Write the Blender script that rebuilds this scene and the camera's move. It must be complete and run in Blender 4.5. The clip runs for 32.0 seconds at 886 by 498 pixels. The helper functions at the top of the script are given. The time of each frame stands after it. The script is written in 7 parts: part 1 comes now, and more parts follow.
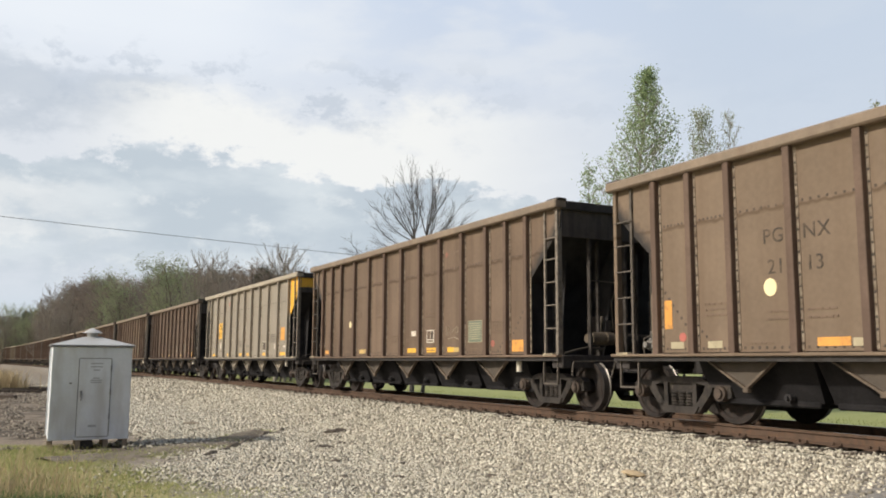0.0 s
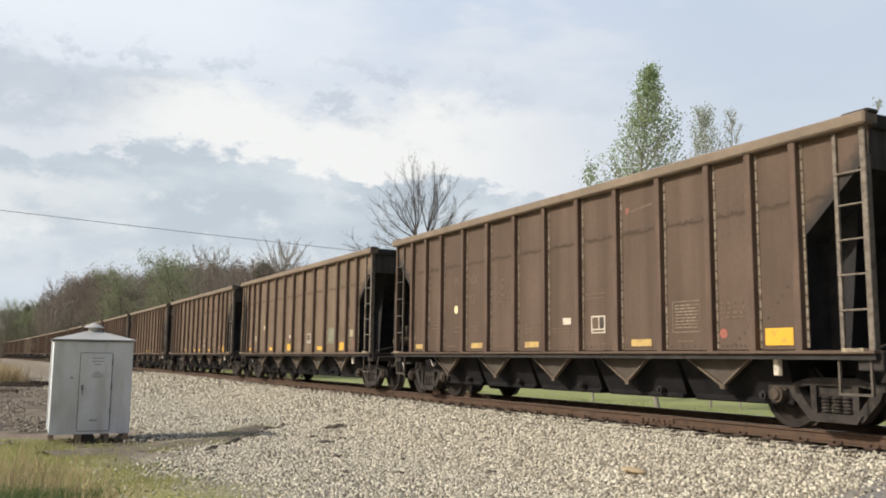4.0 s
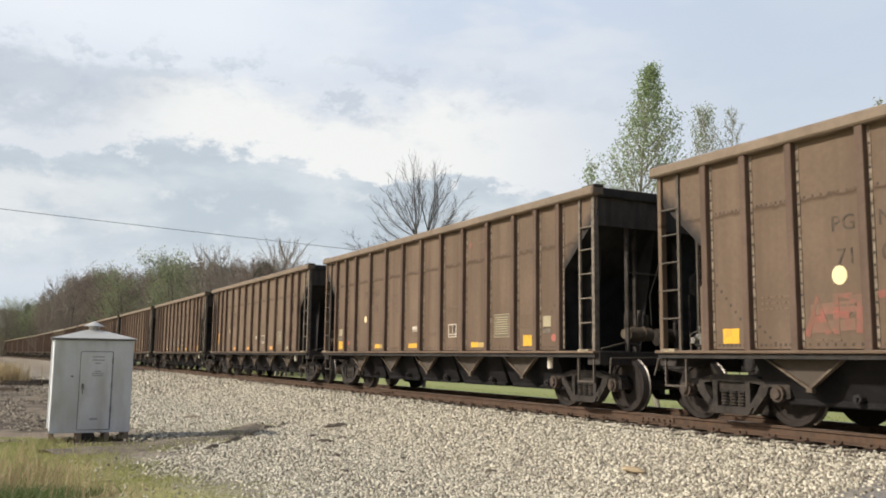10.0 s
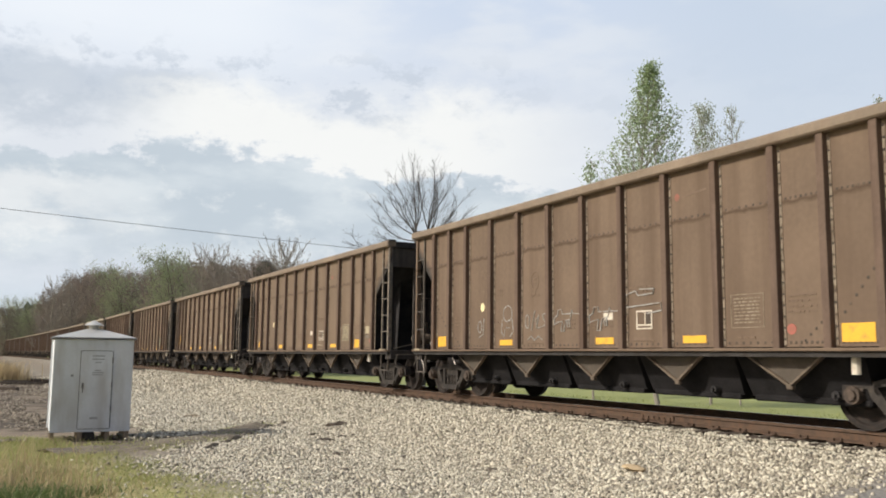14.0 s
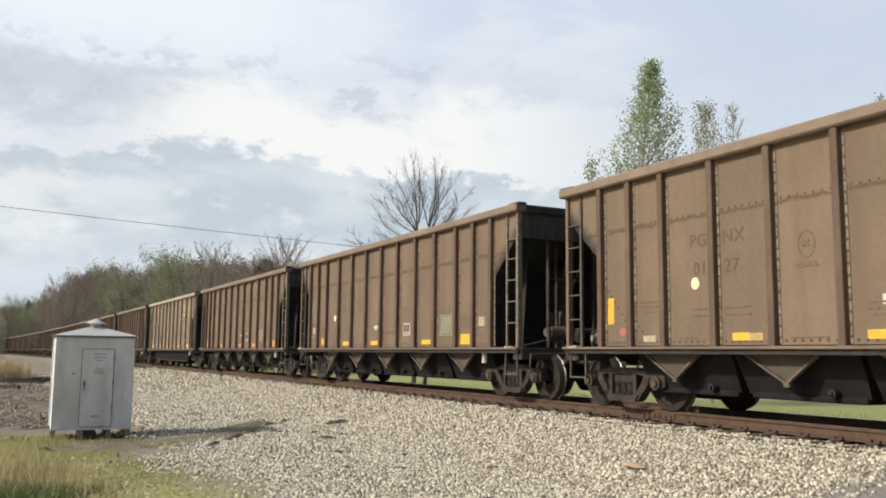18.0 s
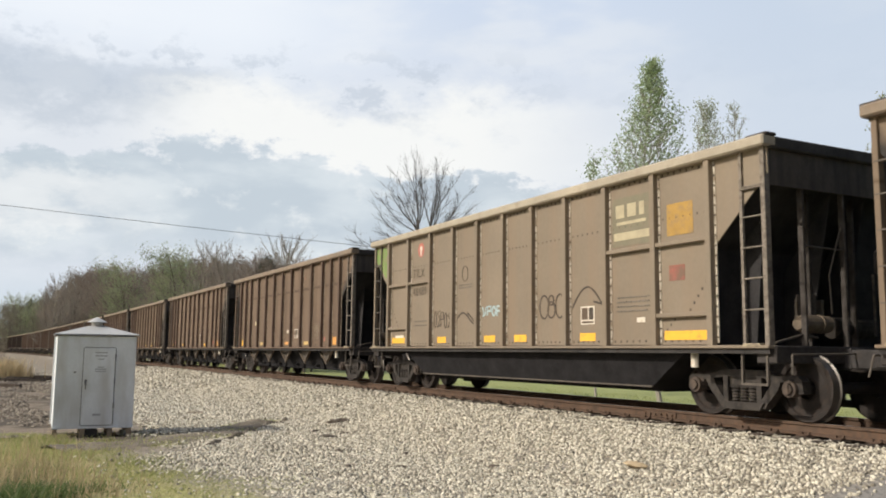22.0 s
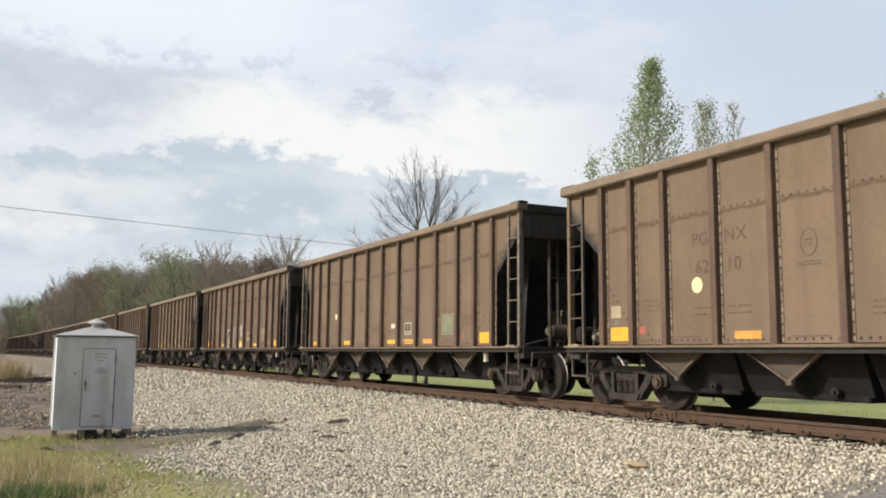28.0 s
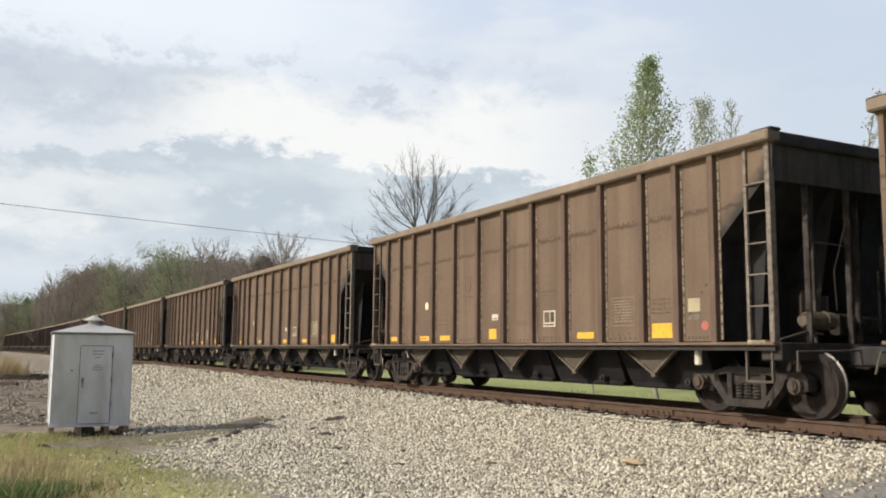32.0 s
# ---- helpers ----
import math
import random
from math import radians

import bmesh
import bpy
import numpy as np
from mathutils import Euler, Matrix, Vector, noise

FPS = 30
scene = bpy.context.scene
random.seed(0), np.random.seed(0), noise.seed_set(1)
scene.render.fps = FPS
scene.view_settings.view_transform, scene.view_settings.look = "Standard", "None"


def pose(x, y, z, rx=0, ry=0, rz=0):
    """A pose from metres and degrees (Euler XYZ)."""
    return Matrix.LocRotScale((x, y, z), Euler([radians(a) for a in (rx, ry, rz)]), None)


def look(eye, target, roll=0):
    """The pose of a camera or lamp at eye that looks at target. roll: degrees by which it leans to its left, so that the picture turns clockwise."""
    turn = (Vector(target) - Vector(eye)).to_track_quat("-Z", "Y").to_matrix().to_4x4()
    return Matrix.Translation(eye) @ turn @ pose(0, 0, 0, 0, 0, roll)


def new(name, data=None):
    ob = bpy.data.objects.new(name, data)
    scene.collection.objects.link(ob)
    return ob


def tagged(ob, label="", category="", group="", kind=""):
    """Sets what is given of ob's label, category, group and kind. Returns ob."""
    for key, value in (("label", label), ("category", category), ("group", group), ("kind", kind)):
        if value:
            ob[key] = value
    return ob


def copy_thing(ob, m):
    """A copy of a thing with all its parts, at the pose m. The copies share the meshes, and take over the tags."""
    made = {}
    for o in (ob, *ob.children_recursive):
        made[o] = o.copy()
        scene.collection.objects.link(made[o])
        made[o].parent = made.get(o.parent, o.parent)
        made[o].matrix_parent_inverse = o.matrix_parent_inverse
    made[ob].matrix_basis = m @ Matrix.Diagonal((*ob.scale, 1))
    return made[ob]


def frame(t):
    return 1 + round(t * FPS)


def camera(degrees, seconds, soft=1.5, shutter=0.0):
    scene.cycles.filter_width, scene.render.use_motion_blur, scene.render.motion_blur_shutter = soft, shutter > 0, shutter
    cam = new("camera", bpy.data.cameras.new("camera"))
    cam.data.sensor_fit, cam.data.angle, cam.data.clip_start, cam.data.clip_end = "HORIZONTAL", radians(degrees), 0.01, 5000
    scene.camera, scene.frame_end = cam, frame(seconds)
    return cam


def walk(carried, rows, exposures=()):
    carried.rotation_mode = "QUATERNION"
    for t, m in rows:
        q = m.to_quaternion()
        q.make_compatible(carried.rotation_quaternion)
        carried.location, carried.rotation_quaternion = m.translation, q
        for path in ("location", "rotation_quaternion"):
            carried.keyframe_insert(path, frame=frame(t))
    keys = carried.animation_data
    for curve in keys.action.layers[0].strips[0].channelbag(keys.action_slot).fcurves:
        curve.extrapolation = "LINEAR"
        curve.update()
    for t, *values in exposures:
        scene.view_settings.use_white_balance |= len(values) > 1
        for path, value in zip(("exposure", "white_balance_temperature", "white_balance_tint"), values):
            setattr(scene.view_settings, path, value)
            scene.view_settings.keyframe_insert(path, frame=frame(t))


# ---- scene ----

# ---- the camera: held by hand at one spot, drifting a little ----
EYE = Vector((0.0, -10.77, 0.89))
cam = camera(54.32, 32.0, soft=1.85, shutter=0.05)
# seconds, degrees of turn from the track's line, of tilt up and of lean
AIM = [
    (0.0, 27.495, 7.489, 0.355),
    (0.5, 27.535, 7.454, 0.354),
    (1.0, 27.548, 7.427, 0.305),
    (1.5, 27.554, 7.409, 0.288),
    (2.0, 27.544, 7.375, 0.378),
    (2.5, 27.475, 7.298, 0.474),
    (3.0, 27.448, 7.245, 0.490),
    (3.5, 27.434, 7.227, 0.582),
    (5.5, 27.379, 7.299, 0.710),
    (6.0, 27.389, 7.343, 0.665),
    (6.5, 27.362, 7.358, 0.702),
    (7.0, 27.319, 7.356, 0.726),
    (7.5, 27.310, 7.337, 0.808),
    (8.0, 27.306, 7.306, 0.809),
    (8.5, 27.335, 7.288, 0.818),
    (9.0, 27.352, 7.264, 0.791),
    (9.5, 27.378, 7.217, 0.778),
    (10.0, 27.383, 7.187, 0.711),
    (10.5, 27.383, 7.235, 0.690),
    (11.0, 27.341, 7.209, 0.603),
    (11.5, 27.287, 7.135, 0.695),
    (12.0, 27.291, 7.131, 0.699),
    (12.5, 27.342, 7.130, 0.655),
    (13.0, 27.349, 7.110, 0.617),
    (13.5, 27.398, 7.084, 0.616),
    (14.0, 27.399, 7.086, 0.594),
    (14.5, 27.374, 7.065, 0.544),
    (16.5, 27.349, 6.899, 0.672),
    (17.0, 27.361, 6.927, 0.617),
    (17.5, 27.351, 6.955, 0.603),
    (18.0, 27.333, 6.958, 0.585),
    (18.5, 27.315, 6.973, 0.660),
    (19.0, 27.280, 6.948, 0.665),
    (19.5, 27.296, 6.942, 0.648),
    (20.0, 27.338, 6.961, 0.568),
    (20.5, 27.354, 6.982, 0.536),
    (21.0, 27.344, 6.974, 0.628),
    (21.5, 27.299, 6.919, 0.634),
    (22.0, 27.248, 6.883, 0.624),
    (22.5, 27.275, 6.876, 0.573),
    (23.0, 27.296, 6.890, 0.603),
    (23.5, 27.279, 6.876, 0.575),
    (24.0, 27.217, 6.896, 0.563),
    (24.5, 27.214, 6.878, 0.547),
    (25.0, 27.219, 6.900, 0.522),
    (25.5, 27.219, 6.932, 0.500),
    (27.5, 27.264, 6.891, 0.567),
    (28.0, 27.280, 6.896, 0.456),
    (28.5, 27.356, 6.930, 0.369),
    (29.0, 27.390, 6.922, 0.351),
    (29.5, 27.362, 6.816, 0.387),
    (30.0, 27.373, 6.736, 0.438),
    (30.5, 27.395, 6.687, 0.490),
    (31.0, 27.432, 6.709, 0.499),
    (31.5, 27.458, 6.727, 0.448),
    (32.0, 27.450, 6.724, 0.502),
]

def aim(turn, tilt, lean):
    a, b = radians(turn), radians(tilt)
    way = Vector((-math.cos(a) * math.cos(b), math.sin(a) * math.cos(b), math.sin(b)))
    return look(EYE, EYE + way * 10, lean)


PATH = [(t, aim(a, b, c)) for t, a, b, c in AIM]
walk(cam, PATH, exposures=[(0.0, 0.0), (9.0, 0.0), (16.0, 0.05), (25.0, 0.05), (32.0, 0.06)])

# ---- light: a veiled low sun from across the road side, bright clouds ----
SUN_FROM = Vector((-0.08, -0.84, 0.54)).normalized()
scene.view_settings.exposure = 0.0
world = bpy.data.worlds.new("sky")
scene.world = world
world.use_nodes = True
wn = world.node_tree
sky = wn.nodes.new("ShaderNodeTexSky")
sky.sky_type, sky.sun_disc = "NISHITA", False
sky.sun_elevation = math.asin(SUN_FROM.z)
sky.sun_rotation = math.atan2(SUN_FROM.x, SUN_FROM.y)
sky.air_density, sky.dust_density, sky.ozone_density = 1.0, 2.5, 1.0
wn.links.new(sky.outputs[0], wn.nodes["Background"].inputs[0])
wn.nodes["Background"].inputs[1].default_value = 0.095
sun = new("sun", bpy.data.lights.new("sun", "SUN"))
sun.data.energy, sun.data.angle, sun.data.color = 3.9, radians(2.5), (1.0, 0.93, 0.81)
sun.matrix_basis = look(SUN_FROM * 50, (0, 0, 0))


# ---- materials ----
def mat(name, color, rough=0.7, metal=0.0, var=0.25, scale=3.0, fine=40.0, bump=0.2, dist=0.01, dirt=None, dirt_at=0.6,
        streak=0.0, rand=0.0, spec=0.4, seam=None, soot=False):
    """A worn surface: two scales of tone, grain relief and, where given, patches or runs of dirt."""
    m = bpy.data.materials.new(name)
    m.use_nodes = True
    n, l = m.node_tree.nodes, m.node_tree.links
    b = n["Principled BSDF"]
    b.inputs["Metallic"].default_value, b.inputs["Specular IOR Level"].default_value = metal, spec
    co = n.new("ShaderNodeTexCoord")
    big, small = n.new("ShaderNodeTexNoise"), n.new("ShaderNodeTexNoise")
    for t, s, d in ((big, scale, 5), (small, fine, 3)):
        t.inputs["Scale"].default_value, t.inputs["Detail"].default_value = s, d
        l.new(co.outputs["Object"], t.inputs["Vector"])
    add = n.new("ShaderNodeMath")
    add.operation = "MULTIPLY_ADD"
    l.new(small.outputs[0], add.inputs[0])
    add.inputs[1].default_value = 0.5
    l.new(big.outputs[0], add.inputs[2])
    ramp = n.new("ShaderNodeMapRange")
    ramp.inputs[1].default_value, ramp.inputs[2].default_value = 0.45, 1.05
    ramp.inputs[3].default_value, ramp.inputs[4].default_value = 1 - var, 1 + var
    l.new(add.outputs[0], ramp.inputs[0])
    val = ramp.outputs[0]
    if rand:
        info, r2, mu = n.new("ShaderNodeObjectInfo"), n.new("ShaderNodeMapRange"), n.new("ShaderNodeMath")
        r2.inputs[3].default_value, r2.inputs[4].default_value = 1 - rand, 1 + rand
        mu.operation = "MULTIPLY"
        l.new(info.outputs["Random"], r2.inputs[0])
        l.new(r2.outputs[0], mu.inputs[0])
        l.new(val, mu.inputs[1])
        val = mu.outputs[0]
    sc = n.new("ShaderNodeVectorMath")
    sc.operation = "SCALE"
    sc.inputs[0].default_value = color
    l.new(val, sc.inputs["Scale"])
    out = sc.outputs[0]
    if dirt:
        mp, dn, mr, mix = n.new("ShaderNodeMapping"), n.new("ShaderNodeTexNoise"), n.new("ShaderNodeMapRange"), n.new("ShaderNodeMix")
        mp.inputs["Scale"].default_value = (1, 1, 1 - 0.93 * streak)
        mp.inputs["Location"].default_value = (3.1, 7.7, 1.3)
        l.new(co.outputs["Object"], mp.inputs[0])
        l.new(mp.outputs[0], dn.inputs["Vector"])
        dn.inputs["Scale"].default_value, dn.inputs["Detail"].default_value = scale * 2.2, 6
        mr.inputs[1].default_value, mr.inputs[2].default_value = dirt_at - 0.12, dirt_at + 0.16
        l.new(dn.outputs[0], mr.inputs[0])
        mix.data_type = "RGBA"
        l.new(mr.outputs[0], mix.inputs[0])
        l.new(out, mix.inputs[6])
        mix.inputs[7].default_value = (*dirt, 1)
        out = mix.outputs[2]
    if seam:
        # grime caught along the lap seam, running down a little, ragged
        sx, st, sm, lo, hi, al, mx = (n.new("ShaderNodeSeparateXYZ"), n.new("ShaderNodeTexNoise"), n.new("ShaderNodeMath"), n.new("ShaderNodeMapRange"),
                                      n.new("ShaderNodeMapRange"), n.new("ShaderNodeMath"), n.new("ShaderNodeMix"))
        l.new(co.outputs["Object"], sx.inputs[0])
        st.inputs["Scale"].default_value, st.inputs["Detail"].default_value = 7.0, 4
        l.new(co.outputs["Object"], st.inputs["Vector"])
        sm.operation = "MULTIPLY_ADD"
        l.new(st.outputs[0], sm.inputs[0])
        sm.inputs[1].default_value = 0.12
        l.new(sx.outputs[2], sm.inputs[2])
        for r, a, z in ((lo, 2.985, 3.035), (hi, 3.075, 3.04)):
            r.inputs[1].default_value, r.inputs[2].default_value = a, z
            l.new(sm.outputs[0], r.inputs[0])
        al.operation = "MULTIPLY"
        l.new(lo.outputs[0], al.inputs[0])
        l.new(hi.outputs[0], al.inputs[1])
        mx.data_type = "RGBA"
        l.new(al.outputs[0], mx.inputs[0])
        l.new(out, mx.inputs[6])
        mx.inputs[7].default_value = (*seam, 1)
        out = mx.outputs[2]
    if soot:
        # coal dust clinging along the slanted edge of the end panels, ragged
        def calc(op, a, c, d=0.0):
            q = n.new("ShaderNodeMath")
            q.operation = op
            for i, v in enumerate((a, c, d)):
                if isinstance(v, (int, float)):
                    q.inputs[i].default_value = v
                else:
                    l.new(v, q.inputs[i])
            return q.outputs[0]
        sx, sn, sr, sm = n.new("ShaderNodeSeparateXYZ"), n.new("ShaderNodeTexNoise"), n.new("ShaderNodeMapRange"), n.new("ShaderNodeMix")
        l.new(co.outputs["Object"], sx.inputs[0])
        sn.inputs["Scale"].default_value, sn.inputs["Detail"].default_value = 6.0, 6
        l.new(co.outputs["Object"], sn.inputs["Vector"])
        over = calc("SUBTRACT", sx.outputs[2], calc("MULTIPLY_ADD", calc("ABSOLUTE", sx.outputs[0], 0.0), 0.906, -2.81))
        l.new(calc("MULTIPLY_ADD", sn.outputs[0], 0.34, calc("SUBTRACT", over, 0.17)), sr.inputs[0])
        sr.inputs[1].default_value, sr.inputs[2].default_value = 0.34, 0.06
        sm.data_type = "RGBA"
        l.new(sr.outputs[0], sm.inputs[0])
        l.new(out, sm.inputs[6])
        sm.inputs[7].default_value = (0.043, 0.038, 0.036, 1)
        out = sm.outputs[2]
    l.new(out, b.inputs["Base Color"])
    rr = n.new("ShaderNodeMapRange")
    rr.inputs[3].default_value, rr.inputs[4].default_value = max(0.05, rough - 0.12), min(1, rough + 0.12)
    l.new(big.outputs[0], rr.inputs[0])
    l.new(rr.outputs[0], b.inputs["Roughness"])
    if bump:
        bp = n.new("ShaderNodeBump")
        bp.inputs["Strength"].default_value, bp.inputs["Distance"].default_value = bump, dist
        l.new(add.outputs[0], bp.inputs["Height"])
        l.new(bp.outputs[0], b.inputs["Normal"])
    return m


# paint, its streaks and the grime in the lap seam
BROWN_TONES = [("brown", (0.162, 0.116, 0.084), 0.16, (0.105, 0.072, 0.051), 0.60, (0.085, 0.057, 0.039)),
               ("tan", (0.184, 0.136, 0.098), 0.16, (0.14, 0.099, 0.069), 0.60, (0.11, 0.076, 0.051)),
               ("dark", (0.127, 0.089, 0.068), 0.18, (0.085, 0.060, 0.044), 0.57, (0.07, 0.048, 0.034)),
               # last tone: shade over the distant tail, put into its paint
               ("far_shade", (0.088, 0.066, 0.057), 0.18, (0.060, 0.046, 0.040), 0.57, (0.05, 0.038, 0.031))]
BROWNS, SOOTED = [[mat(f"{kind}_{word}", c, 0.75, 0, v, 0.9, 14, 0.12, 0.006, d, at, 1.0, 0.07, 0.2, seam, kind == "sooted_panel") for word, c, v, d, at, seam in BROWN_TONES]
                  for kind in ("hopper_paint", "sooted_panel")]
GREY = mat("hopper_paint_grey", (0.262, 0.228, 0.183), 0.65, 0.0, 0.10, 0.9, 14, 0.1, 0.006, (0.26, 0.22, 0.17), 0.64, 1.0, 0.04)
TUB = mat("tub_paint_beige", (0.205, 0.163, 0.119), 0.65, 0.0, 0.12, 0.9, 14, 0.1, 0.006, (0.22, 0.16, 0.11), 0.62, 1.0, 0.05)
CHORDS = [mat("dusty_chord_brown", (0.215, 0.165, 0.121), 0.7, 0, 0.2, 1.5, 20, 0.15, 0.006, (0.17, 0.12, 0.085), 0.6), mat("dusty_chord_pale", (0.36, 0.31, 0.24), 0.7, 0, 0.15, 1.5, 20, 0.15, 0.006, (0.26, 0.21, 0.16), 0.64)]
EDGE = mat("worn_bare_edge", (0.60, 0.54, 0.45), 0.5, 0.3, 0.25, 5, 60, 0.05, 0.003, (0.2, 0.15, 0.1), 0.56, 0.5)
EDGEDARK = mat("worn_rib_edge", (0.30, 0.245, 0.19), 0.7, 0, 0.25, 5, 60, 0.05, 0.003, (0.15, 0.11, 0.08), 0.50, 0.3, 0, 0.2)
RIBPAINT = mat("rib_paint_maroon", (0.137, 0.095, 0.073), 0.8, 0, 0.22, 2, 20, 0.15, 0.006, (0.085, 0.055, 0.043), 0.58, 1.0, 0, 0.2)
# end sheets: darker than the side paint, with blacker streaks
ENDPAINT = mat("dark_end_paint", (0.082, 0.068, 0.060), 0.85, 0, 0.3, 2, 20, 0.2, 0.006, (0.040, 0.035, 0.034), 0.56, 0.9, 0, 0.15)
VALVE = mat("weathered_valve_grey", (0.30, 0.285, 0.255), 0.6, 0.2, 0.3, 8, 60, 0.2, 0.004, (0.10, 0.085, 0.07), 0.5)
WHITEWORN = mat("scraped_white_flange", (0.52, 0.48, 0.43), 0.6, 0.1, 0.3, 6, 50, 0.1, 0.003, (0.16, 0.12, 0.09), 0.55)
FLANGE_TAN = mat("worn_pocket_flange", (0.145, 0.112, 0.082), 0.75, 0, 0.3, 4, 40, 0.1, 0.004, (0.08, 0.06, 0.045), 0.56)
PLATE_TAN = mat("dusty_pocket_plate", (0.078, 0.063, 0.050), 0.75, 0, 0.3, 3, 30, 0.2, 0.006, (0.075, 0.057, 0.043), 0.56)
PLATE_GREY = mat("grey_pocket_plate", (0.24, 0.205, 0.16), 0.7, 0, 0.25, 3, 30, 0.2, 0.006, (0.12, 0.10, 0.078), 0.58)
GREYINK = mat("faint_grey_lettering", (0.15, 0.13, 0.108), 0.7, 0, 0.3, 3, 40, 0.05, 0.003)
IRON = mat("grimy_iron", (0.10, 0.083, 0.068), 0.7, 0.1, 0.35, 6, 40, 0.2, 0.004)
SOOT = mat("sooted_bracing", (0.050, 0.043, 0.038), 0.85, 0, 0.5, 4, 30, 0.3, 0.008, (0.018, 0.015, 0.013), 0.52, 0.6, 0, 0.15)
# near black with the deep shade of end bays and pockets put in
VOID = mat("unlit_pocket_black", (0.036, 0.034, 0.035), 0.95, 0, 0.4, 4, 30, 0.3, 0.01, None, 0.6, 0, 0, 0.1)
# black underside taken darker still, with the shade beneath the car put in
SHADEBLACK = mat("undercar_shade_black", (0.019, 0.018, 0.019), 0.95, 0, 0.4, 4, 30, 0.3, 0.01, None, 0.6, 0, 0, 0.1)
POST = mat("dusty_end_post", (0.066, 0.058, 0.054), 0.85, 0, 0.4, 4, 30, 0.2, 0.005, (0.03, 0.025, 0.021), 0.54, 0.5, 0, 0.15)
TANK = mat("tan_brake_tank", (0.13, 0.10, 0.073), 0.7, 0, 0.3, 5, 40, 0.2, 0.004, (0.09, 0.07, 0.05), 0.56)
CORNER = mat("cream_corner_plate", (0.40, 0.335, 0.22), 0.6, 0, 0.2, 4, 40, 0.1, 0.004, (0.12, 0.09, 0.07), 0.55)
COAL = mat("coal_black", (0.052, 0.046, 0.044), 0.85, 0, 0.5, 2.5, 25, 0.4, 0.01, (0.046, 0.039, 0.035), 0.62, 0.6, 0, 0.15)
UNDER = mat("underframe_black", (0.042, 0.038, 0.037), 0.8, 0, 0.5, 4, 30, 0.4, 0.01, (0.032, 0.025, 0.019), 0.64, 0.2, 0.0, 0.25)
STEEL = mat("truck_steel_dusty", (0.066, 0.054, 0.046), 0.75, 0.1, 0.6, 5, 40, 0.5, 0.01, (0.018, 0.015, 0.013), 0.47)
FRAMESTEEL = mat("cast_steel_far_shade", (0.036, 0.031, 0.028), 0.75, 0.0, 0.6, 5, 40, 0.5, 0.01, (0.075, 0.062, 0.050), 0.64, 0, 0, 0.25)
RUNG = mat("rung_steel", (0.20, 0.168, 0.138), 0.65, 0.1, 0.3, 6, 40, 0.2, 0.004, (0.10, 0.08, 0.06), 0.56)
TREAD = mat("wheel_tread", (0.14, 0.125, 0.115), 0.45, 0.7, 0.15, 6, 60, 0.05, 0.002)
WHEEL = mat("wheel_steel", (0.030, 0.025, 0.023), 0.8, 0.0, 0.4, 6, 40, 0.3, 0.006, (0.044, 0.031, 0.025), 0.60, 0, 0, 0.2)
BEARING = mat("rusty_bearing_cap", (0.085, 0.062, 0.048), 0.8, 0, 0.4, 8, 50, 0.3, 0.005, (0.045, 0.035, 0.03), 0.5)
RAIL = mat("rail_rust", (0.088, 0.059, 0.043), 0.85, 0.0, 0.35, 5, 60, 0.3, 0.004, (0.125, 0.073, 0.046), 0.6, 0, 0, 0.2)
RAILTOP = mat("rail_head_polished", (0.42, 0.38, 0.35), 0.3, 0.9, 0.2, 4, 60, 0.05, 0.002, (0.16, 0.09, 0.06), 0.62)
TIE = mat("tie_wood", (0.06, 0.045, 0.035), 0.9, 0, 0.4, 5, 50, 0.6, 0.01, (0.16, 0.13, 0.10), 0.6, 0, 0.3)
YELLOW = mat("yellow_marking", (0.78, 0.42, 0.045), 0.5, 0, 0.10, 4, 40, 0.05, 0.003, (0.42, 0.25, 0.07), 0.66)
ORANGE = mat("orange_marking", (0.68, 0.32, 0.075), 0.5, 0, 0.12, 4, 40, 0.05, 0.003, (0.36, 0.18, 0.07), 0.64)
DULL = mat("dusty_yellow_marking", (0.52, 0.36, 0.13), 0.6, 0, 0.15, 4, 40, 0.05, 0.003, (0.28, 0.19, 0.1), 0.6)
WHITE = mat("white_marking", (0.62, 0.56, 0.47), 0.6, 0, 0.12, 5, 50, 0.05, 0.003, (0.38, 0.29, 0.2), 0.64)
CREAM = mat("cream_spot", (0.85, 0.72, 0.42), 0.5, 0, 0.08, 6, 50, 0.05, 0.003)
GREEN = mat("green_panel", (0.13, 0.16, 0.115), 0.6, 0, 0.15, 5, 50, 0.05, 0.003, (0.2, 0.16, 0.11), 0.64)
FAINTRED = mat("faint_red_spray", (0.27, 0.095, 0.072), 0.7, 0, 0.25, 3, 30, 0.05, 0.003, (0.16, 0.10, 0.07), 0.5)
GREYBARK = mat("bark_silver", (0.085, 0.076, 0.07), 0.9, 0, 0.3, 2, 20, 0.4, 0.02)
BOARD = mat("faded_olive_board", (0.175, 0.158, 0.108), 0.7, 0, 0.15, 4, 40, 0.05, 0.003, (0.21, 0.17, 0.12), 0.6)
BOARDINK = mat("faded_cream_marking", (0.40, 0.345, 0.23), 0.7, 0, 0.2, 4, 40, 0.05, 0.003)
MUSTARD = mat("faded_mustard_plate", (0.36, 0.215, 0.055), 0.7, 0, 0.2, 4, 40, 0.05, 0.003, (0.25, 0.17, 0.09), 0.58)
RED = mat("red_marking", (0.42, 0.13, 0.10), 0.6, 0, 0.2, 5, 50, 0.05, 0.003, (0.28, 0.13, 0.09), 0.6)
STAIN = mat("ghost_lettering", (0.141, 0.098, 0.069), 0.75, 0, 0.3, 3, 40, 0.05, 0.003, (0.16, 0.11, 0.075), 0.52)
